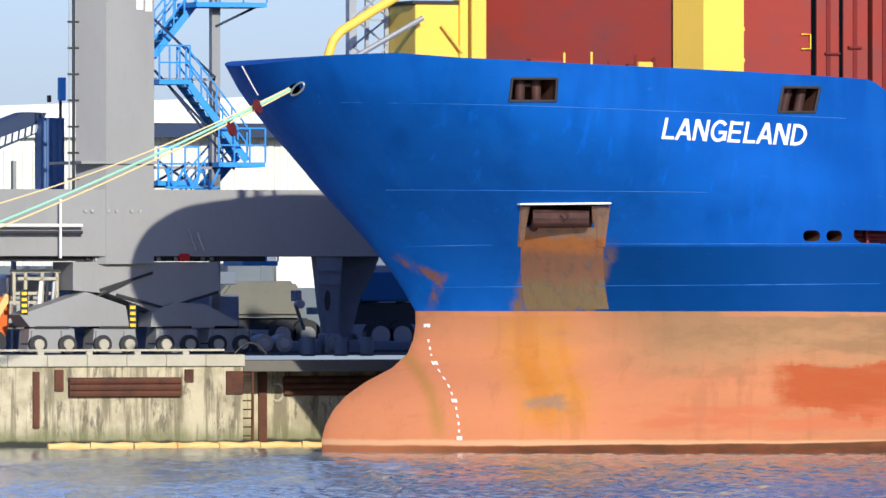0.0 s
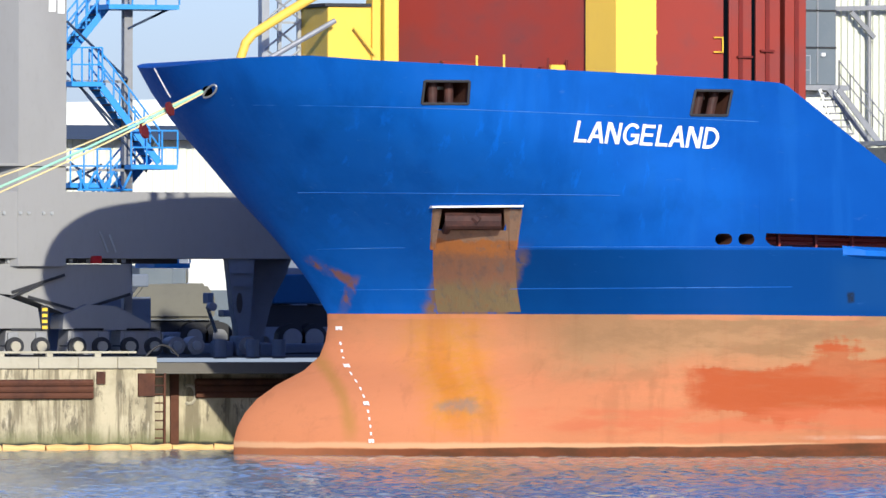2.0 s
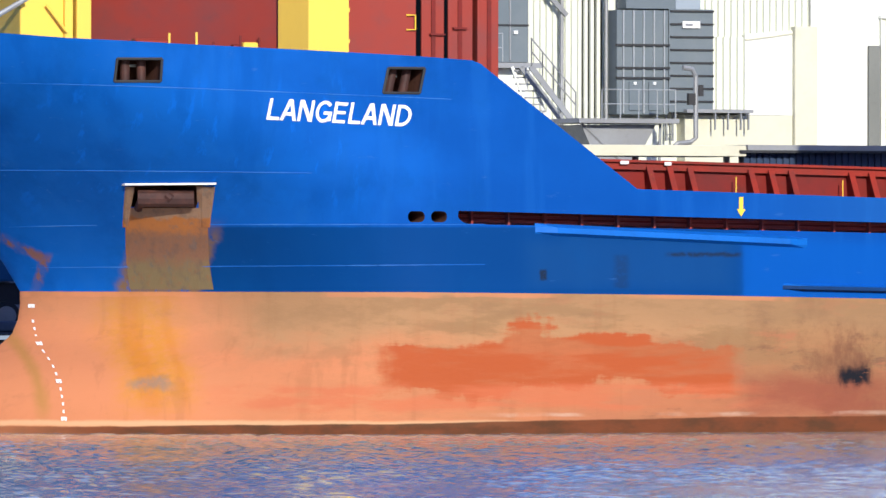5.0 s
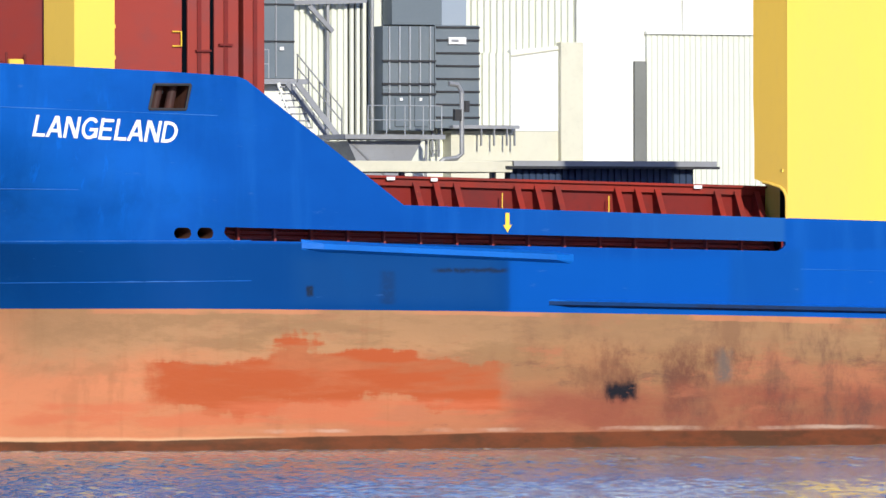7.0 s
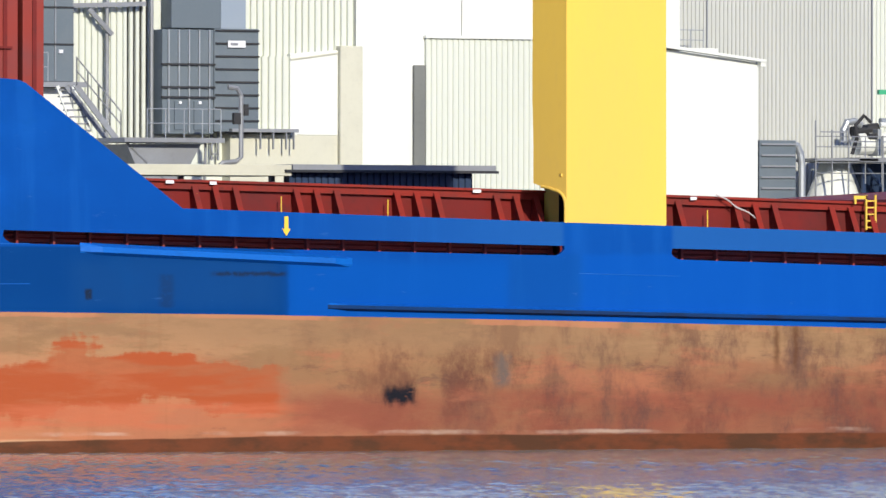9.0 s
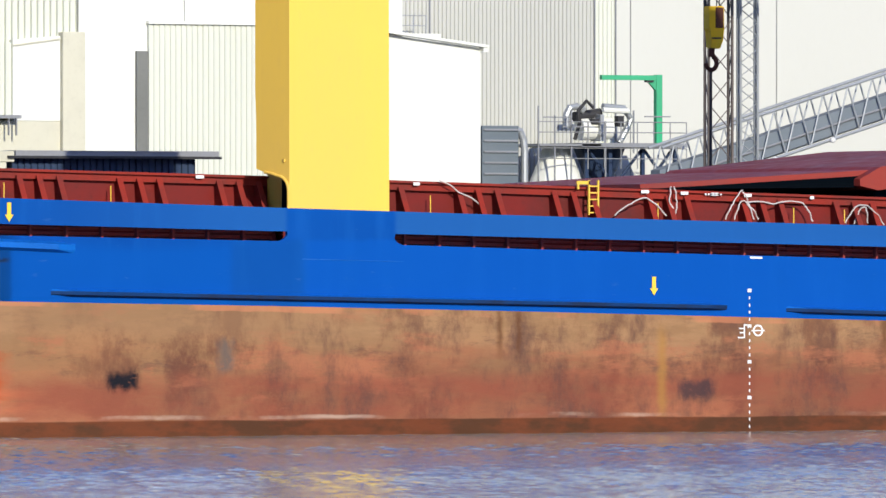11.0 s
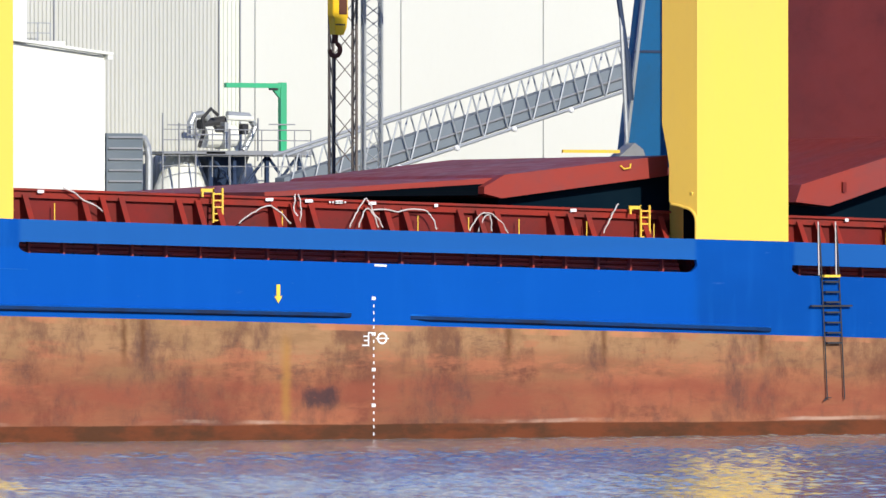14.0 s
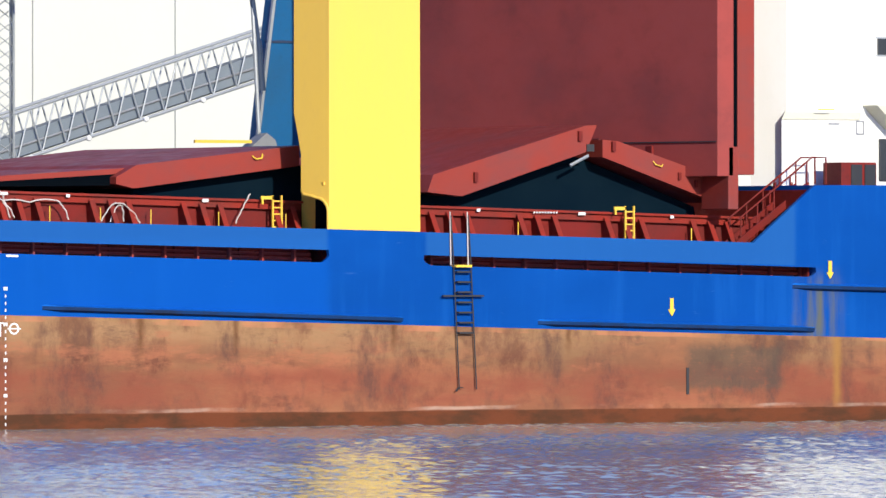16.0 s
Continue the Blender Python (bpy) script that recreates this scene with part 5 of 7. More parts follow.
def superstructure():
    part("poop_bulkhead", boxes((167.22, 167.28, 248.4, 262.6, 4.3, 7.0)), DECK_RED, ship, "dark red bulkhead below the poop")
    body = part("superstructure", plan_block([(168.21, 251), (190, 251), (190, 262), (176.0, 262), (167.55, 252.0)], 5.5, 24.0), SHIP_WHITE, ship, "white painted deckhouse block")
    wing = plan_block([(167.92, 250.85), (171.0, 250.85), (171.0, 251.2), (168.3, 251.2)], 6.9, 9.2)
    part("locker", wing, SHIP_WHITE, body)
    bm = bmesh.new()
    v = [bm.verts.new(p) for p in ((167.9, 250.8, 9.2), (170.78, 250.8, 9.2), (171.1, 251.2, 9.62), (168.4, 251.2, 9.62), (167.9, 250.8, 9.17), (170.78, 250.8, 9.17), (171.1, 251.2, 9.5), (168.4, 251.2, 9.5))]
    for q in ((0, 1, 2, 3), (7, 6, 5, 4), (0, 4, 5, 1), (1, 5, 6, 2), (2, 6, 7, 3), (3, 7, 4, 0)):
        bm.faces.new([v[k] for k in q])
    # beige puts the slope's shading into the canopies' colour
    part("canopy", bm, BEIGE, body, "slanted canopy, beige to stand for its shading")
    part("canopy", plates(([(171.0, 9.62), (174, 9.62), (174, 8.9), (171.8, 8.9)], 250.2, 251.0)), BEIGE, body)
    for x in (171.55, 174.0, 176.5):
        w = part("window", boxes((x, x + 0.9, 250.95, 251.02, 11.18, 11.68), bevel=0.02), GLASS, body, "dark rounded window")
        part("window_frame", boxes((x - 0.05, x + 0.95, 250.97, 251.01, 11.13, 11.18), (x - 0.05, x + 0.95, 250.97, 251.01, 11.68, 11.73)), PALE_STEEL, w)
    part("vent_frame", boxes((170.66, 170.94, 250.82, 250.86, 8.72, 8.76), (170.66, 170.94, 250.82, 250.86, 9.11, 9.15), (170.66, 170.69, 250.82, 250.86, 8.76, 9.11), (170.91, 170.94, 250.82, 250.86, 8.76, 9.11)), STEEL, body)
    part("label_bar", boxes((169.64, 170.04, 250.83, 250.86, 9.02, 9.07)), STEEL, body)
    part("mark_bar", boxes((169.1, 169.7, 250.6, 250.62, 9.46, 9.5)), MARK_YELLOW, body)
    box_ = part("deck_box", boxes((169.0, 170.3, 249.2, 250.2, 6.5, 7.85), bevel=0.02), DECK_RED, ship, "dark red deck box with an open front")
    part("opening", boxes((169.35, 169.75, 249.17, 249.2, 6.9, 7.78), (169.85, 170.25, 249.17, 249.2, 6.9, 7.78)), DARK, box_)
    rail = part("deck_rail", beams([((170.6, 249.0, z), (176.0, 249.0, z)) for z in (7.25, 7.55, 7.85)], 0.05, 0.06), SHIP_WHITE, ship, "white railing on the poop")
    for k in range(9):
        part("rail_post", boxes((170.6 + k * 0.35, 170.66 + k * 0.35, 248.97, 249.03, 6.8, 7.88)), SHIP_WHITE, rail)
    part("dark_port", boxes((171.6, 171.9, 250.93, 251.02, 7.3, 8.6), bevel=0.02), GLASS, body)
    # red stairs up to the poop
    st = part("poop_stairs", beams([((165.4, 249.6, 5.3), (168.0, 249.6, 7.1)), ((165.4, 250.2, 5.3), (168.0, 250.2, 7.1))], 0.06, 0.22), DECK_RED, ship, "dark red stairs rising to the poop")
    for k in range(9):
        x, z = 165.6 + k * 0.27, 5.4 + k * 0.19
        part("tread", boxes((x, x + 0.24, 249.6, 250.2, z, z + 0.03)), DECK_RED, st)
    for y in (249.6, 250.2):
        bent([(165.5, y, 6.1), (168.2, y, 8.0), (168.7, y, 8.0), (168.7, y, 7.2)], 0.03, "handrail", DECK_RED, st)
        for k in range(5):
            x = 165.6 + k * 0.6
            bent([(x, y, 5.45 + k * 0.41), (x, y, 6.17 + k * 0.42)], 0.025, "baluster", DECK_RED, st)
    for k in range(10):
        x = 166.9 + k * 0.2
        part("clutter_post", boxes((x, x + 0.06, 250.3, 250.4, 6.0, 6.75 + 0.25 * ((k * 7) % 3))), DECK_RED, ship)
    part("hinge_box", boxes((165.0, 165.3, 250.2, 250.5, 7.6, 8.3), (164.6, 164.9, 250.6, 250.9, 7.6, 8.1)), DECK_RED, ship)


superstructure()


# ---- mooring lines ----
def mooring(points, r, material, label, sag):
    rope = thing("mooring_line", label, "rope", "bow mooring lines")
    (a, b) = (Vector(points[0]), Vector(points[1]))
    pts = []
    for k in range(25):
        u = k / 24
        p = a.lerp(b, u)
        p.z -= sag * 4 * u * (1 - u)
        pts.append(p)
    bent(pts, r, "rope", material, rope, "", 8)
    return rope


# ropes run from the mooring hole down to the quay far ahead of the bow
mooring(((92.85, 253.5, 9.95), (83.2, 251.5, 6.05)), 0.036, ROPE_GREEN, "green mooring rope slanting from the bow to the quay", 0.12)
mooring(((92.85, 253.5, 9.9), (83.2, 251.6, 5.9)), 0.026, ROPE_YELLOW, "yellow mooring rope slanting from the bow to the quay", 0.16)
mooring(((92.8, 253.5, 9.98), (83.2, 251.5, 6.62)), 0.022, ROPE_YELLOW, "thin yellow mooring rope running to the quay", 0.24)
for x, z in ((91.75, 9.45), (91.0, 8.85)):
    guard = thing("rat_guard", "dark red rat guard disc on the mooring ropes", "rat guard", "rat guards")
    bm = bmesh.new()
    tube(bm, ((x, 253.2, z), (x + 0.05, 253.15, z + 0.02)), 0.2 if x > 91.5 else 0.22, 16)
    part("disc", bm, RAT_RED, guard)


# ---- quay crane ----
def quay_crane():
    crane = thing("portal_crane", "grey portal crane on rails along the quay edge", "crane")
    bm = bmesh.new()
    ring = [(92.54, 268.0), (93.98, 268.0), (93.98, 270.6), (92.62, 270.6), (91.85, 268.7)]
    v, w = ([bm.verts.new((x, y, z)) for x, y in ring] for z in (5.2, 24.0))
    for k in range(5):
        bm.faces.new((v[k], v[(k + 1) % 5], w[(k + 1) % 5], w[k]))
    bm.faces.new(v[::-1])
    bm.faces.new(w)
    part("column", bm, CRANE_GREY, crane, "tall plain grey column with a slanted flank")
    part("column_flange", boxes((91.75, 94.1, 267.9, 270.75, 8.07, 8.15)), CRANE_GREY, crane)
    for x, z in ((93.45, 12.5), (93.72, 12.45)):
        part("placard", boxes((x, x + 0.2, 267.97, 268.01, z, z + 0.6)), MARK_WHITE, crane)
    part("portal_beam", boxes((80.0, 101.5, 268.02, 270.5, 5.42, 7.34), bevel=0.02), CRANE_GREY, crane, "deep grey portal beam")
    for x in (92.6, 92.85, 93.3, 93.55, 92.1, 91.9):
        bm = bmesh.new()
        disc(bm, (x, 267.98, 6.72), 0.05, 0.03, "y", 10)
        part("bolt", bm, PALE_STEEL, crane)
    for dx in (0.0, 0.3):
        bent([(95.0 + dx, 267.95, 6.2 - dx * 0.3), (95.25 + dx * 0.8, 267.95, 5.6)], 0.03, "pale_bar", PALE_STEEL, crane)
    for z in (6.1, 6.3):
        bent([(80, 267.8, z), (91.75, 267.8, z)], 0.05, "pipe", SHIP_WHITE if z > 6.2 else DARK, crane)
    bent([(91.55, 268.0, 7.3), (91.55, 268.0, 20)], 0.05, "cable_pipe", DARK, crane)
    bent([(91.42, 268.0, 7.3), (91.42, 268.0, 20)], 0.025, "cable_pipe", PALE_STEEL, crane)
    for k in range(14):
        part("pipe_clip", boxes((91.4, 91.7, 267.95, 268.1, 7.6 + k * 0.75, 7.66 + k * 0.75)), DARK, crane)
    part("underbeam", boxes((80, 97.5, 268.3, 270.2, 5.28, 5.415)), DARK, crane)
    # equaliser housing, balance beams and wheel bogies on the near rail
    part("equaliser", plates(([(91.6, 5.26), (96.0, 5.26), (96.1, 4.35), (95.3, 4.25), (94.0, 3.85), (92.7, 4.35), (91.6, 4.45)], 268.2, 270.0)), CRANE_GREY, crane, "grey equaliser housing")
    part("edge_bar", beams([((92.4, 268.15, 4.45), (94.0, 268.15, 4.95)), ((92.9, 268.15, 4.32), (94.5, 268.15, 3.9)), ((94.5, 268.15, 3.95), (96.0, 268.15, 4.4))], 0.06, 0.08), DARK, crane)
    for pts in ([(89.9, 3.75), (91.9, 4.4), (93.1, 4.0), (93.2, 3.42), (90.2, 3.4)], [(93.85, 3.4), (93.9, 3.8), (94.6, 4.1), (95.5, 4.05), (96.5, 3.55), (96.5, 3.35)]):
        part("balance_beam", plates((pts, 267.9, 269.0)), CRANE_GREY, crane)
    for x0, x1 in ((90.15, 91.6), (92.1, 93.45), (94.0, 95.3), (95.6, 96.9)):
        b = part("bogie", plates(([(x0, 2.75), (x0 + 0.1, 2.66), (x1 - 0.1, 2.66), (x1, 2.75), (x1 - 0.05, 3.35), (x0 + 0.05, 3.35)], 267.95, 268.8)), CRANE_GREY, crane, "grey wheel bogie")
        for x in (x0 + 0.28, x1 - 0.28):
            bm = bmesh.new()
            disc(bm, (x, 268.2, 2.9), 0.27, 0.4, "y", 20)
            part("wheel", bm, DARK, b)
            bm = bmesh.new()
            disc(bm, (x, 267.76, 2.9), 0.15, 0.05, "y", 14)
            part("axle_cap", bm, COPING, b)
        part("top_plate", boxes((x0 + 0.2, x1 - 0.2, 267.9, 268.85, 3.35, 3.42)), DARK, b)
    for x, z0 in ((89.92, 3.75), (93.2, 3.35)):
        p = part("hazard_board", boxes((x, x + 0.22, 267.9, 267.94, z0, z0 + 0.72)), DARK, crane, "black and yellow hazard board")
        for k in range(4):
            part("stripe", boxes((x + 0.03, x + 0.19, 267.885, 267.9, z0 + 0.05 + k * 0.17, z0 + 0.14 + k * 0.17)), MARK_YELLOW, p)
    part("red_lamp", boxes((94.75, 95.05, 267.9, 268.1, 5.28, 5.5), bevel=0.03), BRIGHT_RED, crane, "small red lamp housing")
    # leg beside the bow
    leg = part("leg", plates(([(98.98, 5.42), (99.8, 5.42), (99.72, 4.3), (99.62, 3.0), (99.36, 3.0), (99.15, 4.0)], 268.1, 268.5)), LEG_BLUE, crane, "blue-grey tapered crane leg with an oval hole")
    bm = bmesh.new()
    plate(bm, [(99.33 + 0.09 * math.cos(k * math.tau / 16), 4.15 + 0.3 * math.sin(k * math.tau / 16)) for k in range(16)], 268.07, 268.11)
    part("oval_hole", bm, DARK, leg)
    part("leg_rib", plates(([(99.0, 5.0), (99.75, 5.0), (99.75, 5.06), (99.0, 5.06)], 268.02, 268.12), ([(99.12, 4.6), (99.72, 4.6), (99.72, 4.64), (99.12, 4.64)], 268.02, 268.12)), LEG_BLUE, leg)
    part("leg_web", plates(([(99.78, 5.42), (101.5, 5.42), (101.3, 4.9), (100.9, 4.2), (100.65, 3.2), (100.7, 2.7), (100.1, 2.7), (100.2, 3.8), (99.95, 4.6)], 269.6, 270.2)), LEG_BLUE, leg)
    # driving gear under the leg, pale service frames over the first bogies and hoses between them
    for x0, z0, z1 in ((98.6, 2.6, 3.05), (99.2, 2.6, 3.2), (99.9, 2.6, 3.0)):
        part("gear_case", boxes((x0, x0 + 0.5, 267.9, 268.6, z0, z1), bevel=0.06), LEG_BLUE, crane)
    for x in (97.3, 97.9, 99.5):
        bm = bmesh.new()
        disc(bm, (x, 268.1, 2.92), 0.26, 0.3, "y", 20)
        w = part("wheel", bm, STEEL, crane)
        bm = bmesh.new()
        disc(bm, (x, 267.76, 2.92), 0.14, 0.04, "y", 14)
        part("hub", bm, PALE_STEEL, w)
    frame_ = part("service_frame", beams([((90.05, 269.2, 5.0), (91.55, 269.2, 5.0)), ((90.25, 269.2, 4.78), (91.5, 269.2, 4.78)), ((90.1, 269.2, 4.36), (91.5, 269.2, 4.36)), ((90.0, 269.2, 4.1), (91.6, 269.2, 4.1))], 0.1, 0.09), COPING, crane, "pale steel service frame")
    for x in (90.1, 90.45, 90.95, 91.4):
        part("frame_post", boxes((x, x + 0.09, 269.15, 269.25, 3.5, 5.05)), COPING, frame_)
    for k, x in enumerate((90.85, 91.05, 91.25)):
        part("ram", tube(bmesh.new(), ((x, 269.0, 4.0), (x + 0.06, 269.0, 4.7)), 0.06, 8), (SHIP_WHITE, DARK, PALE_STEEL)[k], crane)
    part("white_post", boxes((91.03, 91.09, 267.7, 267.76, 5.36, 7.06)), SHIP_WHITE, crane)
    part("crossing_bar", beams([((91.0, 268.1, 3.85), (92.3, 268.1, 4.28)), ((92.3, 268.1, 4.28), (93.6, 268.1, 4.85))], 0.05, 0.06), DARK, crane)
    part("hose", tube(bmesh.new(), [(93.9 + 0.06 * k, 268.0, 3.5 + 0.1 * math.sin(0.9 * k)) for k in range(20)], 0.03, 6), DARK, crane)
    for k in range(16):
        x = 92.0 + 0.27 * k
        part("bolt_head", boxes((x, x + 0.1, 268.2, 268.3, 5.3, 5.4)), PALE_STEEL if k % 3 else DARK, crane)
    for x in (90.4, 91.3, 92.35, 93.2, 94.3, 95.1, 95.9, 96.6):
        part("rail_guard", boxes((x - 0.12, x + 0.12, 267.7, 267.78, 2.66, 2.75)), DARK, crane)
        part("bearing_box", boxes((x - 0.16, x + 0.16, 267.86, 267.96, 3.02, 3.3), bevel=0.02), STEEL, crane)
    for x in (98.3, 99.3, 100.1):
        bm = bmesh.new()
        tube(bm, ((x, 266.9, 2.55), (x, 266.9, 3.1)), 0.2, 12)
        part("buffer", bm, LEG_BLUE, crane)
    # stair tower in light blue
    tower = thing("stair_tower", "bright blue steel stair tower beside the crane column", "stairs")
    part("post", boxes((97.9, 98.16, 274.0, 274.26, 2.6, 20)), STEEL, tower, "grey steel post")
    part("post", boxes((95.95, 96.1, 274.0, 274.2, 2.6, 20)), STEEL, tower, "grey steel post")
    for z in (7.45, 8.0, 10.6):
        part("tie", boxes((96.0, 98.0, 274.0, 274.12, z, z + 0.08)), STEEL, tower)

    def flight(x0, z0, x1, z1, y):
        f = part("flight", beams([((x0, y, z0), (x1, y, z1)), ((x0, y + 0.8, z0), (x1, y + 0.8, z1))], 0.06, 0.2), PALE_BLUE, tower, "bright blue stair flight")
        n = max(3, int(abs(z1 - z0) / 0.2))
        for k in range(1, n):
            u = k / n
            x, z = x0 + (x1 - x0) * u, z0 + (z1 - z0) * u
            part("tread", boxes((x - 0.12, x + 0.12, y, y + 0.8, z - 0.02, z + 0.02)), NAVY, f)
        for yy in (y, y + 0.8):
            part("handrail", bars([((x0, yy, z0 + 1.0), (x1, yy, z1 + 1.0)), ((x0, yy, z0 + 0.5), (x1, yy, z1 + 0.5))] +
                                  [((x0 + (x1 - x0) * k / 4, yy, z0 + (z1 - z0) * k / 4), (x0 + (x1 - x0) * k / 4, yy, z0 + (z1 - z0) * k / 4 + 1.0)) for k in range(5)], 0.028), PALE_BLUE, f)

    def landing(x0, x1, z, y):
        f = part("landing", boxes((x0, x1, y, y + 1.7, z - 0.14, z)), PALE_BLUE, tower, "bright blue landing")
        for h in (0.5, 1.0):
            part("rail", bars([((x0, y, z + h), (x1, y, z + h))], 0.028), PALE_BLUE, f)
        for k in range(4):
            part("rail_post", bars([((x0 + (x1 - x0) * k / 3, y, z), (x0 + (x1 - x0) * k / 3, y, z + 1.0))], 0.028), PALE_BLUE, f)

    flight(96.95, 10.6, 98.85, 8.25, 273.6)
    landing(96.05, 97.0, 10.62, 273.4)
    landing(97.9, 99.35, 8.2, 273.4)
    flight(96.2, 11.3, 97.5, 12.85, 274.4)
    landing(97.2, 99.4, 12.9, 273.4)
    flight(98.7, 8.2, 97.0, 6.3, 274.5)
    landing(96.05, 97.3, 7.65, 273.5)
    landing(98.5, 99.6, 5.3, 273.0)
    for ob in (crane, tower):
        ob.scale, ob.location = (1.015,) * 3, (0, 0, -0.0702)
    zig = [(96.2 + 0.28 * k, 273.3, 7.45 if k % 2 else 8.0) for k in range(7)]
    for p, q in list(zip(zig, zig[1:])) + [((96.2, 273.3, 7.45), (97.9, 273.3, 7.45)), ((96.3, 273.3, 7.45), (96.3, 273.3, 8.05))]:
        part("lattice_bar", bars([(p, q)], 0.04), PALE_BLUE, tower)
    for x0, z0, x1, z1 in ((96.1, 7.6, 97.2, 8.2), (97.2, 7.6, 96.2, 8.25), (96.1, 10.9, 98.0, 9.0), (96.1, 12.4, 98.0, 10.7), (98.0, 12.2, 99.3, 12.8), (96.6, 10.4, 98.6, 8.0)):
        part("bracing", bars([((x0, 274, z0), (x1, 274, z1))], 0.04), NAVY, tower, "dark diagonal bracing")


quay_crane()


def quay_clutter():
    # loader conveyor with plain bars for its lettering
    chute = thing("ship_loader_chute", "dark navy loader chute with pale lettering bars", "conveyor")
    part("trough", plates(([(86.0, 6.6), (91.9, 9.0), (92.2, 9.6), (91.6, 9.62), (86.0, 7.6)], 272.3, 273.4)), NAVY, chute)
    bm = bmesh.new()
    for k in range(7):
        x = 90.75 + k * 0.2
        z = 8.62 + (x - 90.75) * 0.36
        plate(bm, [(x, z), (x + 0.13, z + 0.05), (x + 0.16, z + 0.3), (x + 0.03, z + 0.25)], 272.27, 272.29)
    part("lettering_bar", bm, MARK_WHITE, chute)
    part("hopper", ribbed(bmesh.new(), 91.9, 92.6, 7.3, 9.45, 271.9, 0.18, 0.05, 0.6), surface("blue_hopper", (0.09, 0.17, 0.34), (0.13, 0.2, 0.3), 0.5), chute, "ribbed blue-grey hopper")
    part("support", boxes((91.2, 91.3, 272.4, 272.6, 2.6, 8.2), (89.0, 89.12, 272.4, 272.6, 2.6, 7.6)), STEEL, chute)
    part("floodlight", boxes((92.42, 92.62, 271.8, 272.0, 9.95, 10.62), bevel=0.02), PALE_BLUE, chute, "blue floodlight housing")
    part("floodlight_arm", boxes((92.5, 92.56, 272, 272.1, 9.4, 10.0)), DARK, chute)
    part("lamp_box", boxes((92.1, 92.2, 271.9, 272.0, 9.9, 10.1)), DARK, chute)
    chute.scale, chute.location = (1.02,) * 3, (0, 0, -0.0936)
    # orange machine at the crane's foot
    mach = thing("orange_machine", "orange mobile machine standing on the quay", "machine")
    part("body", plates(([(88.0, 2.9), (90.1, 2.9), (90.25, 3.4), (90.3, 4.1), (89.6, 4.5), (88.0, 4.6)], 270, 272)), surface("orange_paint", (0.62, 0.13, 0.03), (0.4, 0.1, 0.04), 0.5), mach)
    part("boom_arm", beams([((89.4, 269.9, 3.0), (90.2, 269.9, 4.3))], 0.2, 0.2), ORANGE, mach)
    for x in (88.6, 89.8):
        bm = bmesh.new()
        disc(bm, (x, 270.0, 2.95), 0.35, 0.15)
        part("wheel", bm, DARK, mach)
    part("white_tank", boxes((90.5, 91.6, 271, 272, 3.3, 4.9), bevel=0.1), PALE_STEEL, mach)
    mach.scale, mach.location = (1.015,) * 3, (0, 0, -0.0702)
    # tank trailer behind the crane
    tr = thing("tank_trailer", "olive-grey tank trailer parked behind the crane", "trailer")
    bm = plates(([(100.3, 3.62), (102.95, 3.62), (103.05, 4.2), (102.7, 4.72), (100.6, 4.68), (100.2, 4.2)], 280, 282.2))
    bmesh.ops.bevel(bm, geom=list(bm.edges), offset=0.1, segments=2, affect="EDGES")
    part("tank", bm, surface("olive_tank_paint", (0.17, 0.165, 0.135), (0.12, 0.115, 0.10), 0.6), tr, "rounded olive-grey tank")
    for x in (102.3, 103.1, 100.8):
        bm = bmesh.new()
        disc(bm, (x, 280.2, 3.1), 0.46, 0.2)
        w = part("wheel", bm, DARK, tr)
        bm = bmesh.new()
        disc(bm, (x, 279.98, 3.1), 0.24, 0.06)
        part("rim", bm, STEEL, tr, "pale wheel rim")
    part("cab", boxes((100.9, 102.0, 281, 283, 4.6, 5.25), bevel=0.06), UNIT_GREY, tr)
    part("chassis", boxes((100.0, 103.2, 280.3, 282, 3.2, 3.6)), DARK, tr)
    tr.scale, tr.location = (1.0357,) * 3, (0, 0, -0.1671)
    truck = thing("blue_truck", "blue truck with pale wheels parked on the quay", "truck")
    part("body", boxes((105.2, 108.5, 281, 283.4, 4.1, 5.0), bevel=0.06), CRANE_BLUE, truck)
    part("chassis", boxes((105.0, 108.5, 281.2, 283.2, 3.4, 4.05)), DARK, truck)
    for x in (105.75, 106.45):
        bm = bmesh.new()
        disc(bm, (x, 281.0, 3.05), 0.45, 0.2)
        part("tyre", bm, DARK, truck)
        bm = bmesh.new()
        disc(bm, (x, 280.78, 3.05), 0.3, 0.06)
        part("rim", bm, STEEL, truck, "pale wheel rim")
    mound = thing("equipment_stack", "blue-grey stack of loading gear behind the crane legs", "equipment")
    for x0, x1, z0, z1, y in ((96.5, 100.3, 2.6, 4.6, 284), (100.0, 103.0, 4.6, 5.0, 286), (106.6, 108.2, 2.6, 4.3, 296), (107.0, 112.0, 2.6, 5.2, 288), (103.0, 112.0, 2.6, 3.2, 290), (92.0, 102.0, 2.6, 4.3, 283), (99.5, 108, 2.6, 2.9, 279)):
        part("gear_box", boxes((x0, x1, y, y + 1.5, z0, z1), bevel=0.05), LEG_BLUE, mound)
    rng = random.Random(11)
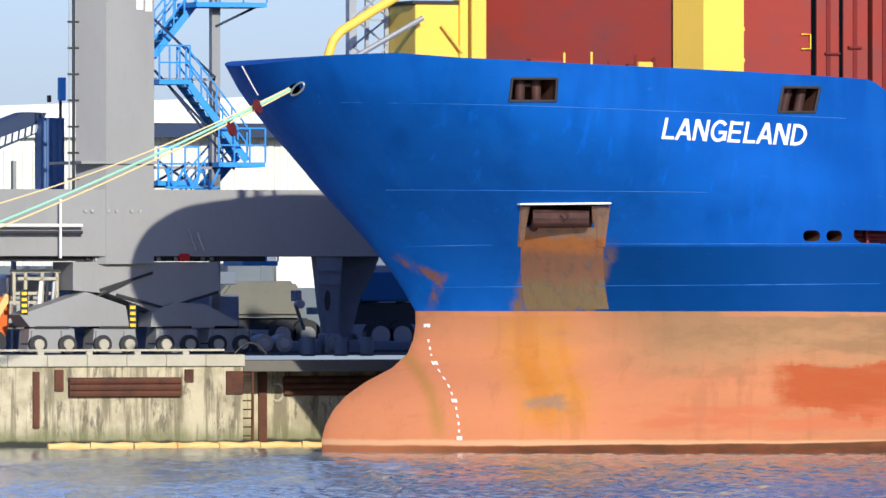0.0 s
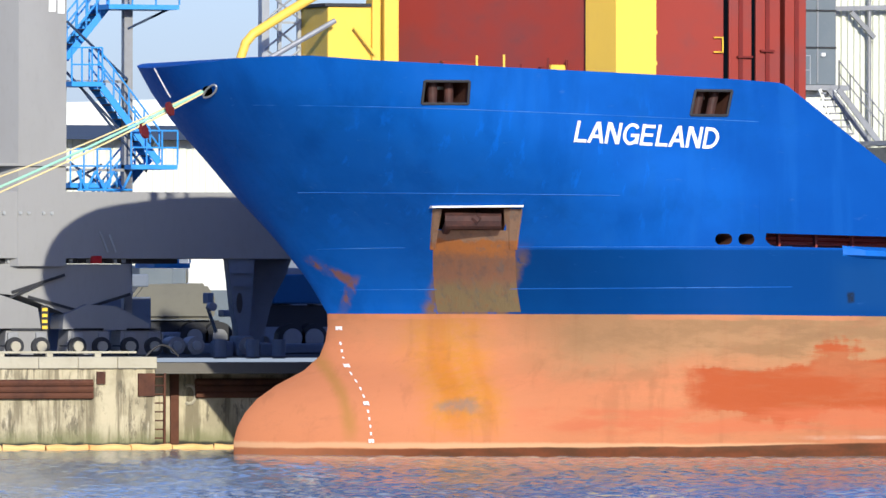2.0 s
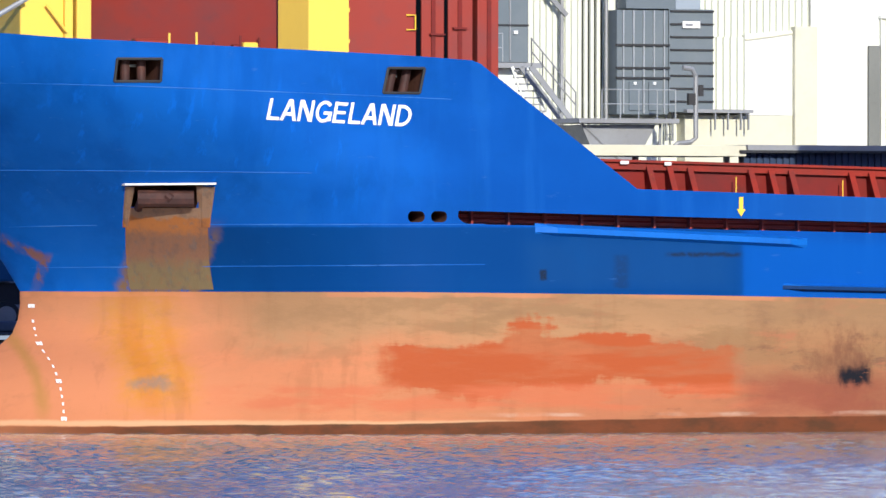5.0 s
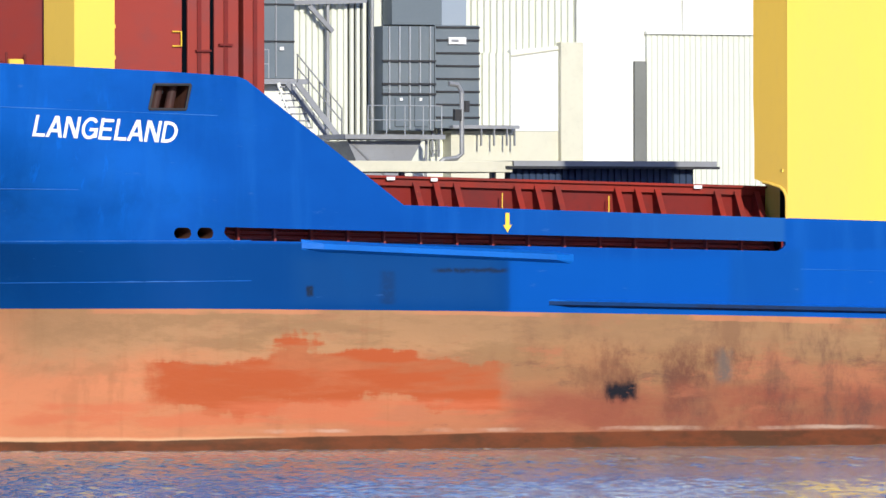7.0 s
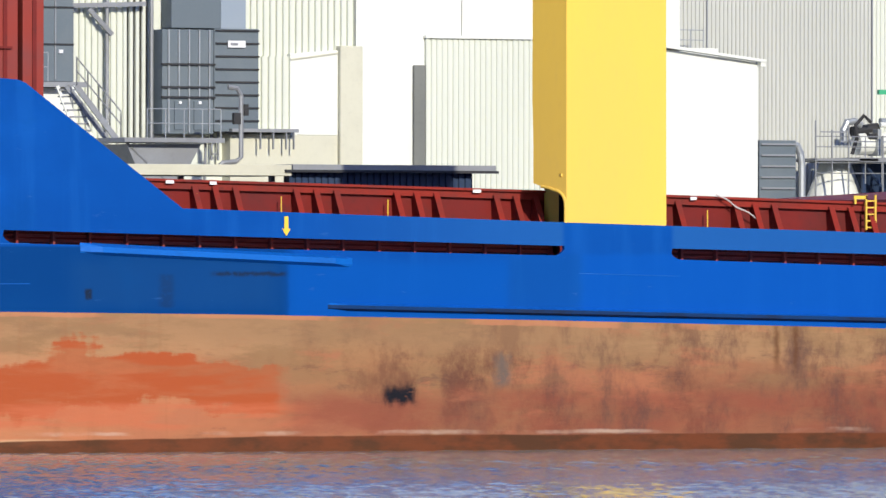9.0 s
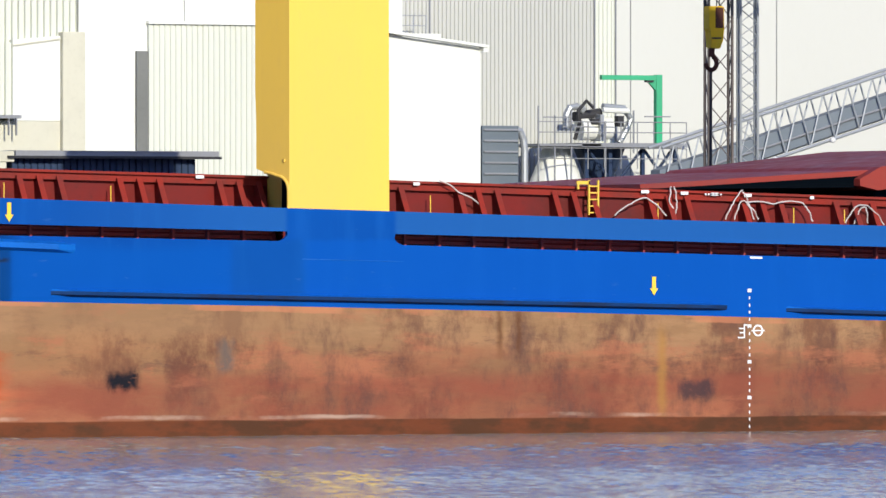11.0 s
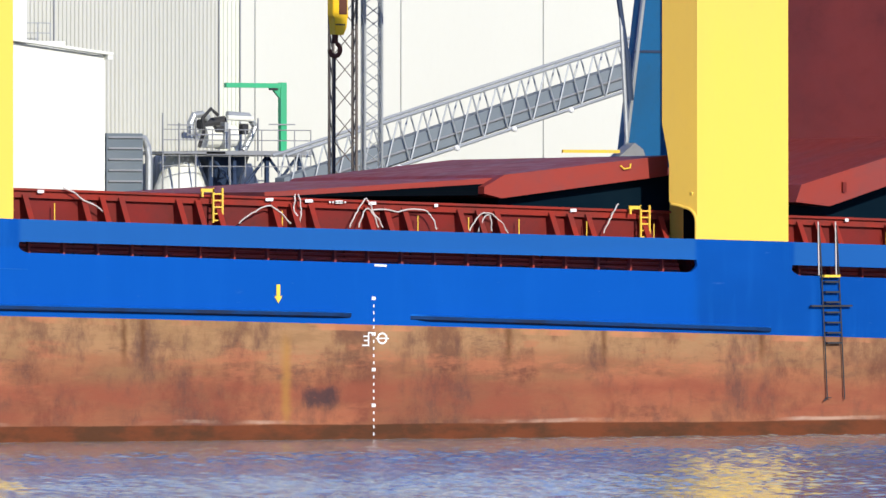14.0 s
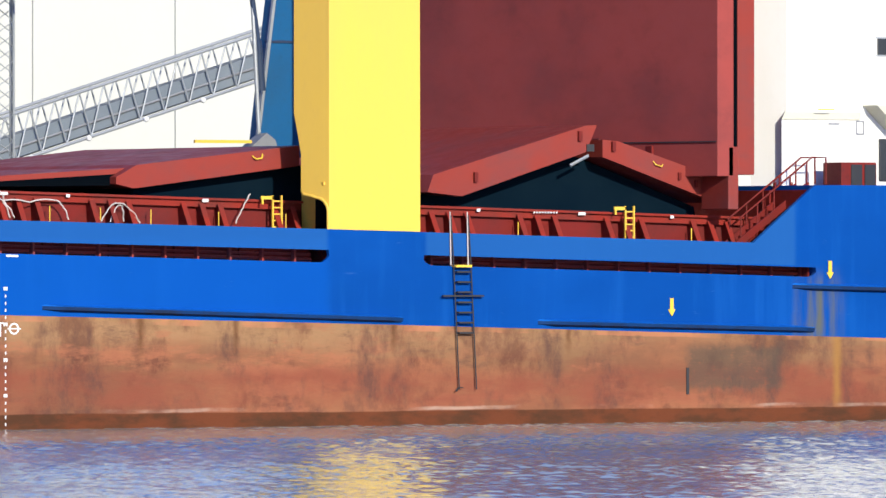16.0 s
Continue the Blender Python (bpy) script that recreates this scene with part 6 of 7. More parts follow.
    for k in range(44):
        x, z = rng.uniform(96.8, 110.5), rng.uniform(2.75, 4.6)
        y = 281.5 + rng.random()
        m = rng.choice((LEG_BLUE, LEG_BLUE, DARK, UNIT_GREY, STEEL))
        if 99.5 < x < 103.4 and z > 3.3:
            continue
        if k % 3 == 0:
            part("gear_bar", bars([((x, y, z), (x + rng.uniform(-0.6, 0.6), y, z + rng.uniform(0.3, 0.9)))], rng.uniform(0.03, 0.07)), m, mound)
        elif k % 3 == 1:
            w, h = rng.uniform(0.15, 0.6), rng.uniform(0.12, 0.5)
            part("gear_box", boxes((x, x + w, y, y + 0.5, z, z + h), bevel=0.03), m, mound)
        else:
            bm = bmesh.new()
            disc(bm, (x, y, z), rng.uniform(0.1, 0.28), 0.12, "y", 14)
            part("gear_wheel", bm, m, mound)
    hose = thing("quay_hose", "dark hose looped over the quay edge", "hose")
    part("hose", tube(bmesh.new(), [(95.35 + 0.045 * k, 265.0, 2.63 + 0.32 * math.sin(math.pi * k / 22)) for k in range(23)], 0.03, 8), DARK, hose)
    hall = thing("container_hall", "pale hall wall behind the quay gear", "hall")
    part("wall", boxes((109.4, 110.9, 300, 301, 2.6, 5.6)), WHITE, hall)
    part("grey_front", boxes((99, 109.3, 300, 301, 2.6, 5.2)), UNIT_GREY, hall, "blue-grey lower front of the hall")
    part("low_front", boxes((109.3, 111.0, 299.8, 299.95, 2.6, 4.5)), UNIT_GREY, hall)
    part("dark_gate", boxes((111.0, 125, 300, 301, 2.6, 5.9)), LEG_BLUE, hall, "dark blue-grey gate front")


quay_clutter()


# ---- buildings behind the quay ----
def white_hall():
    hall = thing("warehouse", "long white clad warehouse behind the quay crane", "warehouse")
    part("wall", ribbed(bmesh.new(), 84, 127, 2.5, 10.0, 330, 0.5, 0.05, 0.6), CLADDING, hall)
    part("roof_fascia", plates(([(84, 9.4), (127, 9.98), (127, 11.55), (84, 9.85)], 329.7, 331)), WHITE, hall, "pale sloping roof edge")
    part("dark_band", boxes((114.2, 123.4, 329.2, 329.95, 9.8, 10.3)), NAVY, hall, "dark conveyor bridge across the wall")
    low = part("side_wall", ribbed(bmesh.new(), 104, 112, 2.5, 9.2, 322, 0.35, 0.06, 0.5), CLADDING, hall)


white_hall()


def rails(parent, x0, x1, z, y, h=1.0, step=0.8, material=None):
    n = max(1, round((x1 - x0) / step))
    rows = [((x0, y, z + k), (x1, y, z + k)) for k in (h * 0.5, h)] + [((x0 + (x1 - x0) * k / n, y, z), (x0 + (x1 - x0) * k / n, y, z + h)) for k in range(n + 1)]
    return part("railing", bars(rows, 0.022), material or PALE_STEEL, parent)


def process_building():
    b = thing("process_building", "white ribbed factory building with grey filter units", "factory")
    part("wall", ribbed(bmesh.new(), 137.0, 143.3, 2.5, 20, 318.6, 0.24, 0.1, 0.5), CLADDING, b)
    part("wall", boxes((142.5, 146.6, 318.7, 319.6, 2.5, 20)), CLADDING, b)
    part("wall", ribbed(bmesh.new(), 146.6, 151.15, 12.6, 20, 318.2, 0.26, 0.11, 0.5), CLADDING, b)
    part("wall", ribbed(bmesh.new(), 146.9, 148.54, 10.1, 12.7, 318.0, 0.26, 0.11, 0.8), CLADDING, b)
    part("annex", plates(([(148.54, 9.93), (150.4, 9.93), (150.4, 12.95), (148.54, 12.8)], 318.0, 319.4)), WHITE, b, "plain white annex")
    part("beige_pier", boxes((150.42, 151.3, 317.8, 319.9, 2.5, 13.1), bevel=0.03), BEIGE, b, "beige concrete pier")
    part("plinth", boxes((146.2, 150.4, 318.0, 319.2, 2.5, 9.92)), BEIGE, b, "beige concrete plinth")
    part("wall", boxes((146.0, 151.2, 319.3, 319.8, 2.5, 20)), CLADDING, b)
    part("ledge", boxes((146.0, 148.6, 317.4, 318.0, 10.0, 10.12)), STEEL, b)
    for x in (147.1, 147.6, 148.1, 148.4):
        part("ledge_prop", boxes((x, x + 0.04, 317.4, 317.5, 9.4, 10.0)), STEEL, b)
    part("sloped_trim", beams([((148.54, 317.95, 12.6), (150.4, 317.95, 12.85))], 0.04, 0.05), BEIGE, b)
    for x in (141.56, 140.2, 143.28):
        part("downpipe", tube(bmesh.new(), ((x, 318.3, 8.0), (x, 318.3, 20)), 0.07, 8), STEEL, b)
    for x in (145.6, 145.85):
        part("cable_tray", boxes((x, x + 0.06, 318.3, 318.4, 9, 20)), STEEL, b)
    for k in range(12):
        part("tray_rung", boxes((145.6, 145.9, 318.3, 318.35, 9.2 + k * 0.5, 9.25 + k * 0.5)), STEEL, b)
    part("duct", beams([((140.8, 318.2, 14.3), (141.7, 318.2, 13.4)), ((140.0, 318.2, 14.4), (143.0, 318.2, 14.5))], 0.14, 0.16), STEEL, b)
    silo = part("grey_unit", boxes((137.2, 140.13, 318.0, 318.5, 11.72, 20), bevel=0.03), UNIT_GREY, b, "grey panelled unit on a pale base")
    for z in (13.0, 14.3):
        part("unit_joint", boxes((137.2, 140.14, 317.95, 318.0, z, z + 0.06)), DARK, silo)
    for x in (138.7, 139.4):
        part("unit_rib", boxes((x, x + 0.05, 317.95, 318.0, 11.8, 18)), STEEL, silo)
    part("unit_lamp", boxes((139.55, 139.7, 317.9, 318.0, 12.72, 12.84)), MARK_WHITE, silo)
    part("sloped_base", plates(([(136.5, 11.5), (139.9, 11.5), (141.0, 8.0), (136.5, 8.0)], 318.05, 318.5)), WHITE, b)
    part("unit_deck", boxes((136.8, 140.4, 317.4, 318.5, 11.52, 11.7)), STEEL, b)
    # stairs and walkway
    st = part("stair", beams([((138.47, 314, 11.5), (140.1, 314, 9.55)), ((138.47, 314.8, 11.5), (140.1, 314.8, 9.55))], 0.06, 0.2), STEEL, b, "grey steel outside stairs")
    for dx, dz in ((0, 1.0), (0, 0.55)):
        part("handrail", bars([((138.47, 314, 11.5 + dz), (140.2, 314, 9.6 + dz))] + [((138.5 + k * 0.42, 314, 11.45 - k * 0.48), (138.5 + k * 0.42, 314, 12.5 - k * 0.48)) for k in range(5)], 0.025), STEEL, st)
    st2 = part("stair", beams([((138.2, 315, 11.5), (139.7, 315, 8.0)), ((138.8, 315, 11.5), (140.2, 315, 8.0))], 0.05, 0.12), WHITE, b, "pale stair flight")
    for k in range(15):
        part("tread", boxes((138.25 + k * 0.1, 138.85 + k * 0.1, 314.9, 315.3, 11.35 - k * 0.235, 11.4 - k * 0.235)), STEEL, st2)
    rails(b, 137.0, 138.5, 11.7, 316.5)
    deck = part("walkway", boxes((139.2, 143.0, 311.5, 314.5, 9.52, 9.68)), STEEL, b, "grey steel walkway")
    rails(deck, 140.1, 142.9, 9.68, 311.6)
    part("walkway_prop", bars([((139.5, 312, 9.5), (141.0, 312, 8.2)), ((142.5, 312, 9.5), (142.4, 312, 6.0)), ((140.3, 312, 8.8), (139.9, 312, 6))], 0.05), STEEL, deck)
    part("hopper", plates(([(139.5, 9.46), (142.33, 9.48), (141.6, 8.2), (140.1, 8.2)], 312, 314)), STEEL, b, "grey hopper under the walkway")
    part("upper_duct", boxes((142.1, 144.0, 314.0, 314.8, 13.55, 20), bevel=0.02), UNIT_GREY, b, "large blue-grey duct")
    # the duct's brighter face, its light painted as a paler grey
    part("upper_duct", boxes((144.0, 144.95, 314.0, 314.8, 13.55, 20)), surface("lit_duct_face", (0.28, 0.33, 0.38), (0.33, 0.37, 0.4), 0.5), b)
    f1 = part("filter_unit", boxes((141.75, 143.72, 314.0, 314.8, 9.86, 13.5), bevel=0.02), UNIT_GREY, b, "blue-grey filter unit with pale ribs")
    for k in range(5):
        x = 141.95 + k * 0.39
        part("rib", boxes((x, x + 0.05, 313.92, 314.0, 11.1 if k % 2 else 9.9, 13.5)), PALE_STEEL, f1)
    for z in (12.25, 11.45, 11.1):
        part("band", boxes((141.7, 143.75, 313.9, 314.0, z, z + 0.07)), DARK, f1)
    for x in (142.2, 142.95):
        part("door_panel", boxes((x, x + 0.5, 313.94, 314.0, 10.0, 11.0), bevel=0.01), UNIT_GREY, f1)
        part("lamp", boxes((x + 0.15, x + 0.25, 313.88, 313.96, 10.9, 11.0)), MARK_WHITE, f1)
    f2 = part("filter_unit", boxes((143.74, 145.45, 314.0, 314.8, 9.95, 13.55), bevel=0.02), UNIT_GREY, b, "blue-grey filter unit with horizontal joints")
    for k in range(8):
        part("joint", boxes((143.78, 145.45, 313.93, 314.0, 10.3 + k * 0.45, 10.36 + k * 0.45)), DARK, f2)
    part("sign", boxes((144.23, 144.9, 313.9, 313.95, 12.89, 13.13)), MARK_WHITE, f2, "small white sign")
    part("sign_bar", boxes((144.33, 144.6, 313.87, 313.9, 12.97, 13.05)), STEEL, f2)
    part("pipe", tube(bmesh.new(), ((143.5, 313.4, 8.6), (143.8, 313.4, 8.85), (144.3, 313.4, 8.9), (144.5, 313.4, 9.05), (144.5, 313.4, 11.2), (144.35, 313.4, 11.45), (144.0, 313.4, 11.5)), 0.09, 8), STEEL, b, "grey bent pipe")
    part("pipe_box", boxes((144.2, 144.45, 313.3, 313.5, 10.2, 10.6), (144.58, 144.75, 313.3, 313.5, 10.5, 10.9)), DARK, b)
    for ob in [o for o in b.children if o.name.startswith(("filter_unit", "upper_duct"))]:
        ob.scale = (1.0118,) * 3
        ob.location = (0, 0, -0.0552)


process_building()


def white_blocks():
    b = thing("white_store", "tall plain white factory block", "factory")
    for a, d in ((151.2, 155.4), (155.4, 159.9), (159.9, 164.2)):
        part("wall_panel", boxes((a, d - 0.03, 318.16, 320, 2.5, 21), bevel=0.01), WHITE, b)
    box1 = thing("ribbed_store", "off-white ribbed store building", "factory")
    part("wall", ribbed(bmesh.new(), 153.9, 161.5, 2.5, 13.42, 318, 0.22, 0.05, 0.12), CLADDING, box1)
    part("roof_edge", boxes((153.85, 161.5, 317.9, 319.2, 13.42, 13.52)), WHITE, box1)
    # front-facing strip with the side's shade painted as dark grey
    part("dark_side", boxes((153.42, 153.86, 317.98, 318.1, 2.5, 12.45)), surface("shaded_side_cladding", (0.20, 0.205, 0.185), (0.15, 0.155, 0.14), 0.7), box1, "grey strip darkened for the store's shaded side")
    h = thing("white_shed", "white shed with a shallow pitched roof", "shed")
    part("wall", plates(([(160.5, 2.5), (167.28, 2.5), (167.28, 12.68), (160.5, 13.5)], 318, 321)), WHITE, h)
    part("roof_edge", beams([((160.4, 317.9, 13.6), (167.45, 317.9, 12.75))], 0.5, 0.1), WHITE, h)
    part("gutter_end", boxes((167.25, 167.45, 317.7, 318.1, 12.55, 12.75)), WHITE, h)
    lv = thing("louvre_unit", "grey louvred ventilation unit with a bent duct", "vent unit")
    part("casing", boxes((167.35, 168.85, 318, 319.5, 6.5, 9.88), bevel=0.02), UNIT_GREY, lv)
    for k in range(8):
        part("slat", boxes((167.4, 168.8, 317.92, 318, 6.9 + k * 0.4, 6.97 + k * 0.4)), STEEL, lv)
    part("duct", tube(bmesh.new(), ((168.8, 318.3, 9.75), (169.05, 318.3, 9.7), (169.2, 318.3, 9.4), (169.25, 318.3, 9.0), (169.25, 318.3, 6.5)), 0.14, 10), PALE_STEEL, lv)
    t = thing("rusty_tank", "brown rounded tank end beside the mast", "tank")
    bm = bmesh.new()
    tube(bm, ((168.0, 328, 14.15), (168.75, 328, 14.15)), 0.62, 18)
    part("tank", bm, surface("brown_tank", (0.22, 0.17, 0.14), (0.15, 0.12, 0.1), 0.7), t)
    rails(t, 168.9, 170.5, 13.4, 328.5, 0.75, 0.5)
    part("stand", boxes((167.0, 170.6, 327.5, 329, 2.6, 13.45)), WHITE, t)
    g = thing("grey_silo_tower", "tall grey ribbed tower of the factory", "tower")
    part("wall", ribbed(bmesh.new(), 170.1, 178.5, 2.5, 26, 330, 0.17, 0.05, 1.0), GREY_CLAD, g)
    part("wall", ribbed(bmesh.new(), 178.5, 179.4, 2.5, 26, 330, 0.17, 0.05, 1.0), CLADDING, g)
    for x in (171.4, 178.45, 179.36):
        part("seam", boxes((x, x + 0.05, 329.96, 330.0, 2.5, 26)), STEEL, g)
    c = thing("cream_hall", "huge cream panelled hall wall", "hall")
    edges = [179.42, 180.06, 186.43, 192.75, 199.1, 205.5, 211.9, 218.3, 224.7]
    for a, d in zip(edges, edges[1:]):
        part("panel", boxes((a, d - 0.05, 330.0, 330.6, 2.5, 26), bevel=0.01), CREAM, c)
    part("backing", boxes((179.4, 224.7, 330.05, 331, 2.5, 26)), STEEL, c)


white_blocks()


def canopies():
    c = thing("long_canopy", "long low beige canopy roof on the quay", "canopy")
    part("fascia", boxes((117.0, 125.24, 268, 271, 7.87, 8.2), bevel=0.02), BEIGE, c)
    for x in (118.5, 122.0, 125.0):
        part("post", boxes((x, x + 0.15, 269, 269.15, 2.6, 7.9)), STEEL, c)
    d = thing("dark_canopy", "dark flat canopy with a ribbed blue skirt", "canopy")
    part("roof", boxes((125.28, 132.05, 268, 271, 8.06, 8.22)), STEEL, d)
    part("skirt", ribbed(bmesh.new(), 125.3, 131.4, 7.4, 8.05, 268.3, 0.22, 0.06, 0.4), NAVY, d, "ribbed dark blue skirt")
    part("roof_bar", boxes((125.0, 132.1, 267.9, 268.0, 7.98, 8.06)), DARK, d)
    for x in (126.0, 131.0):
        part("post", boxes((x, x + 0.15, 269, 269.15, 2.6, 7.5)), STEEL, d)


canopies()


def dust_plant():
    """Platform with a drum, pipes and railings, and a green davit on it."""
    p = thing("process_platform", "grey steel platform with pipes, a drum and railings", "platform", at=(0, 0.9, 0))
    part("deck", boxes((175.2, 179.7, 324, 328, 9.22, 9.38)), STEEL, p)
    part("deck", boxes((173.4, 176.0, 324, 328, 9.25, 9.34)), STEEL, p)
    for z in (9.38, 8.4):
        rails(p, 173.4, 179.7, z, 324.1, 0.78, 0.7, STEEL)
    for x, z0, z1 in ((173.36, 7.6, 10.75), (174.05, 7.6, 10.4), (174.75, 7.6, 10.6), (176.2, 8, 10.2), (177.4, 9, 10.6)):
        part("pole", boxes((x, x + 0.05, 324.05, 324.1, z0, z1)), STEEL, p)
    for x in (175.6, 176.6, 178.0, 179.4):
        part("leg", boxes((x, x + 0.14, 324.5, 324.64, 2.6, 9.3)), NAVY, p)
    part("brace", bars([((175.7, 324.6, 9.2), (176.9, 324.6, 7.8)), ((178.1, 324.6, 9.2), (176.9, 324.6, 7.8)), ((178.1, 324.6, 9.2), (179.4, 324.6, 7.6)), ((178.1, 324.6, 7.6), (179.4, 324.6, 9.2))], 0.06), NAVY, p)
    bm = bmesh.new()
    bmesh.ops.create_cone(bm, cap_ends=True, segments=20, radius1=0.35, radius2=1.0, depth=1.7, matrix=Matrix.Translation((176.9, 325.8, 8.4)))
    part("dark_hopper", bm, NAVY, p, "dark blue hopper under the platform")
    bm = bmesh.new()
    bmesh.ops.create_cone(bm, cap_ends=True, segments=20, radius1=1.2, radius2=0.45, depth=1.9, matrix=Matrix.Translation((174.9, 325.5, 8.4)))
    part("white_cone", bm, WHITE, p, "white cone-shaped cyclone")
    bm = bmesh.new()
    tube(bm, ((175.6, 325, 9.9), (176.9, 325, 9.95)), 0.42, 16)
    part("drum", bm, WHITE, p, "pale drum")
    part("motor", tube(bmesh.new(), ((175.4, 325, 10.35), (176.5, 325, 10.5)), 0.2, 12), DARK, p)
    part("elbow_pipe", tube(bmesh.new(), ((174.95, 324.8, 9.9), (174.95, 324.8, 10.4), (175.1, 324.8, 10.7), (175.4, 324.8, 10.75), (175.7, 324.8, 10.6)), 0.14, 10), PALE_STEEL, p)
    part("pipe", tube(bmesh.new(), ((176.5, 324.8, 10.75), (177.4, 324.8, 10.7), (177.7, 324.8, 10.3), (177.5, 324.8, 9.9), (177.2, 324.8, 9.4)), 0.13, 10), PALE_STEEL, p)
    part("pipe", tube(bmesh.new(), ((176.4, 324.6, 10.62), (177.5, 324.6, 10.58)), 0.1, 8), WHITE, p)
    part("valve_box", boxes((177.0, 177.25, 324.5, 324.8, 10.0, 10.4)), DARK, p)
    part("valve_box", boxes((175.9, 176.2, 324.5, 324.8, 10.1, 10.3)), DARK, p)
    for x, z in ((173.6, 10.3), (174.4, 9.95), (177.9, 10.35)):
        part("cross_pole", boxes((x, x + 1.1, 324.05, 324.1, z, z + 0.05)), STEEL, p)
    part("cable_bundle", tube(bmesh.new(), ((175.1, 324.4, 9.5), (175.3, 324.4, 10.1), (175.25, 324.4, 10.6), (175.6, 324.4, 10.95), (175.9, 324.4, 10.7)), 0.07, 6), DARK, p)
    part("flange", boxes((176.2, 176.35, 324.4, 325.2, 9.45, 10.45), bevel=0.02), PALE_STEEL, p)
    d = thing("green_davit", "green painted davit crane on the platform", "davit", at=(0, 0.6, 0))
    part("post", boxes((178.42, 178.68, 324.4, 324.65, 9.38, 11.95), bevel=0.02), GREEN, d)
    part("arm", boxes((176.1, 178.68, 324.42, 324.6, 11.74, 11.92)), GREEN, d)
    part("knee", plates(([(178.05, 11.74), (178.42, 11.74), (178.42, 11.35)], 324.45, 324.58)), GREEN, d)
    part("trolley", boxes((178.0, 178.3, 324.4, 324.6, 11.66, 11.74)), DARK, d)


dust_plant()


def conveyor():
    c = thing("conveyor_bridge", "inclined pale steel lattice conveyor bridge", "conveyor")
    a, b, h = Vector((171.5, 312, 7.28)), Vector((190.0, 312, 12.76)), 1.75
    up = Vector((0.0, 0, h))
    for y in (0.0, 1.0):
        o = Vector((0, y, 0))
        part("lower_chord", tube(bmesh.new(), (a + o, b + o), 0.06, 8), PALE_STEEL, c)
        part("upper_chord", tube(bmesh.new(), (a + o + up, b + o + up), 0.06, 8), PALE_STEEL, c)
        n = 18
        for k in range(n):
            p, q = a.lerp(b, k / n) + o, a.lerp(b, (k + 1) / n) + o
            m = (p + q) / 2
            part("diagonal", bars([(p, m + up), (m + up, q)], 0.032), PALE_STEEL, c)
    bm = bmesh.new()
    v = [bm.verts.new(p) for p in (a + Vector((0, 0.15, 0.12)), b + Vector((0, 0.15, 0.12)), b + Vector((0, 0.15, 0.95)), a + Vector((0, 0.15, 0.95)))]
    w = [bm.verts.new(x.co + Vector((0, 0.7, 0))) for x in v]
    bm.faces.new(v)
    bm.faces.new(w[::-1])
    for k in range(4):
        bm.faces.new((v[k], w[k], w[(k + 1) % 4], v[(k + 1) % 4]))
    part("belt_housing", bm, surface("grey_housing", (0.17, 0.20, 0.225), (0.22, 0.25, 0.27), 0.5), c, "grey belt housing inside the lattice")
    part("cable_line", tube(bmesh.new(), (a + Vector((0, 0.1, 0.5)), b + Vector((0, 0.1, 0.5))), 0.05, 6), STEEL, c)
    # white balls stand in for clumps of pale dust on the lower chord
    for k in range(5):
        p = a.lerp(b, 0.25 + 0.13 * k)
        bm = bmesh.new()
        bmesh.ops.create_uvsphere(bm, u_segments=10, v_segments=6, radius=0.11, matrix=Matrix.Translation(p + Vector((0, -0.1, -0.02))))
        part("lamp", bm, MARK_WHITE, c)
    for x in (173.0, 187.0):
        z = 7.38 + (x - 171.5) * 0.296
        part("support", boxes((x, x + 0.2, 312.5, 313.3, 2.6, z)), STEEL, c)


conveyor()


def lattice(name, label, x0, x1, y, z0, z1, material, r, step):
    c = thing(name, label, "crane")
    w = x1 - x0
    for x in (x0, x1):
        for d in (0, w * 0.3):
            part("chord", boxes((x - r, x + r, y + d - r, y + d + r, z0, z1)), material, c)
    n = int((z1 - z0) / step)
    for k in range(n):
        z, zz = z0 + k * step, z0 + (k + 1) * step
        part("lacing", bars([((x0, y, z), (x1, y, zz)), ((x1, y, z), (x0, y, zz)), ((x0, y, z), (x0, y + w * 0.3, zz)), ((x1, y, zz), (x1, y + w * 0.3, z))], r * 0.55, 5), material, c)
    return c


boom = lattice("crane_boom", "dark lattice boom of a harbour crane", 161.2, 162.1, 290, 2.6, 15.2, surface("brown_grey_steel", (0.13, 0.11, 0.10), (0.18, 0.15, 0.13), 0.5), 0.036, 0.95)
part("boom_head", boxes((158.2, 162.3, 284.6, 290.4, 15.15, 15.35)), STEEL, boom)
lattice("lattice_mast", "slender grey lattice mast", 162.42, 163.08, 290, 2.6, 15.2, PALE_STEEL, 0.035, 0.45)


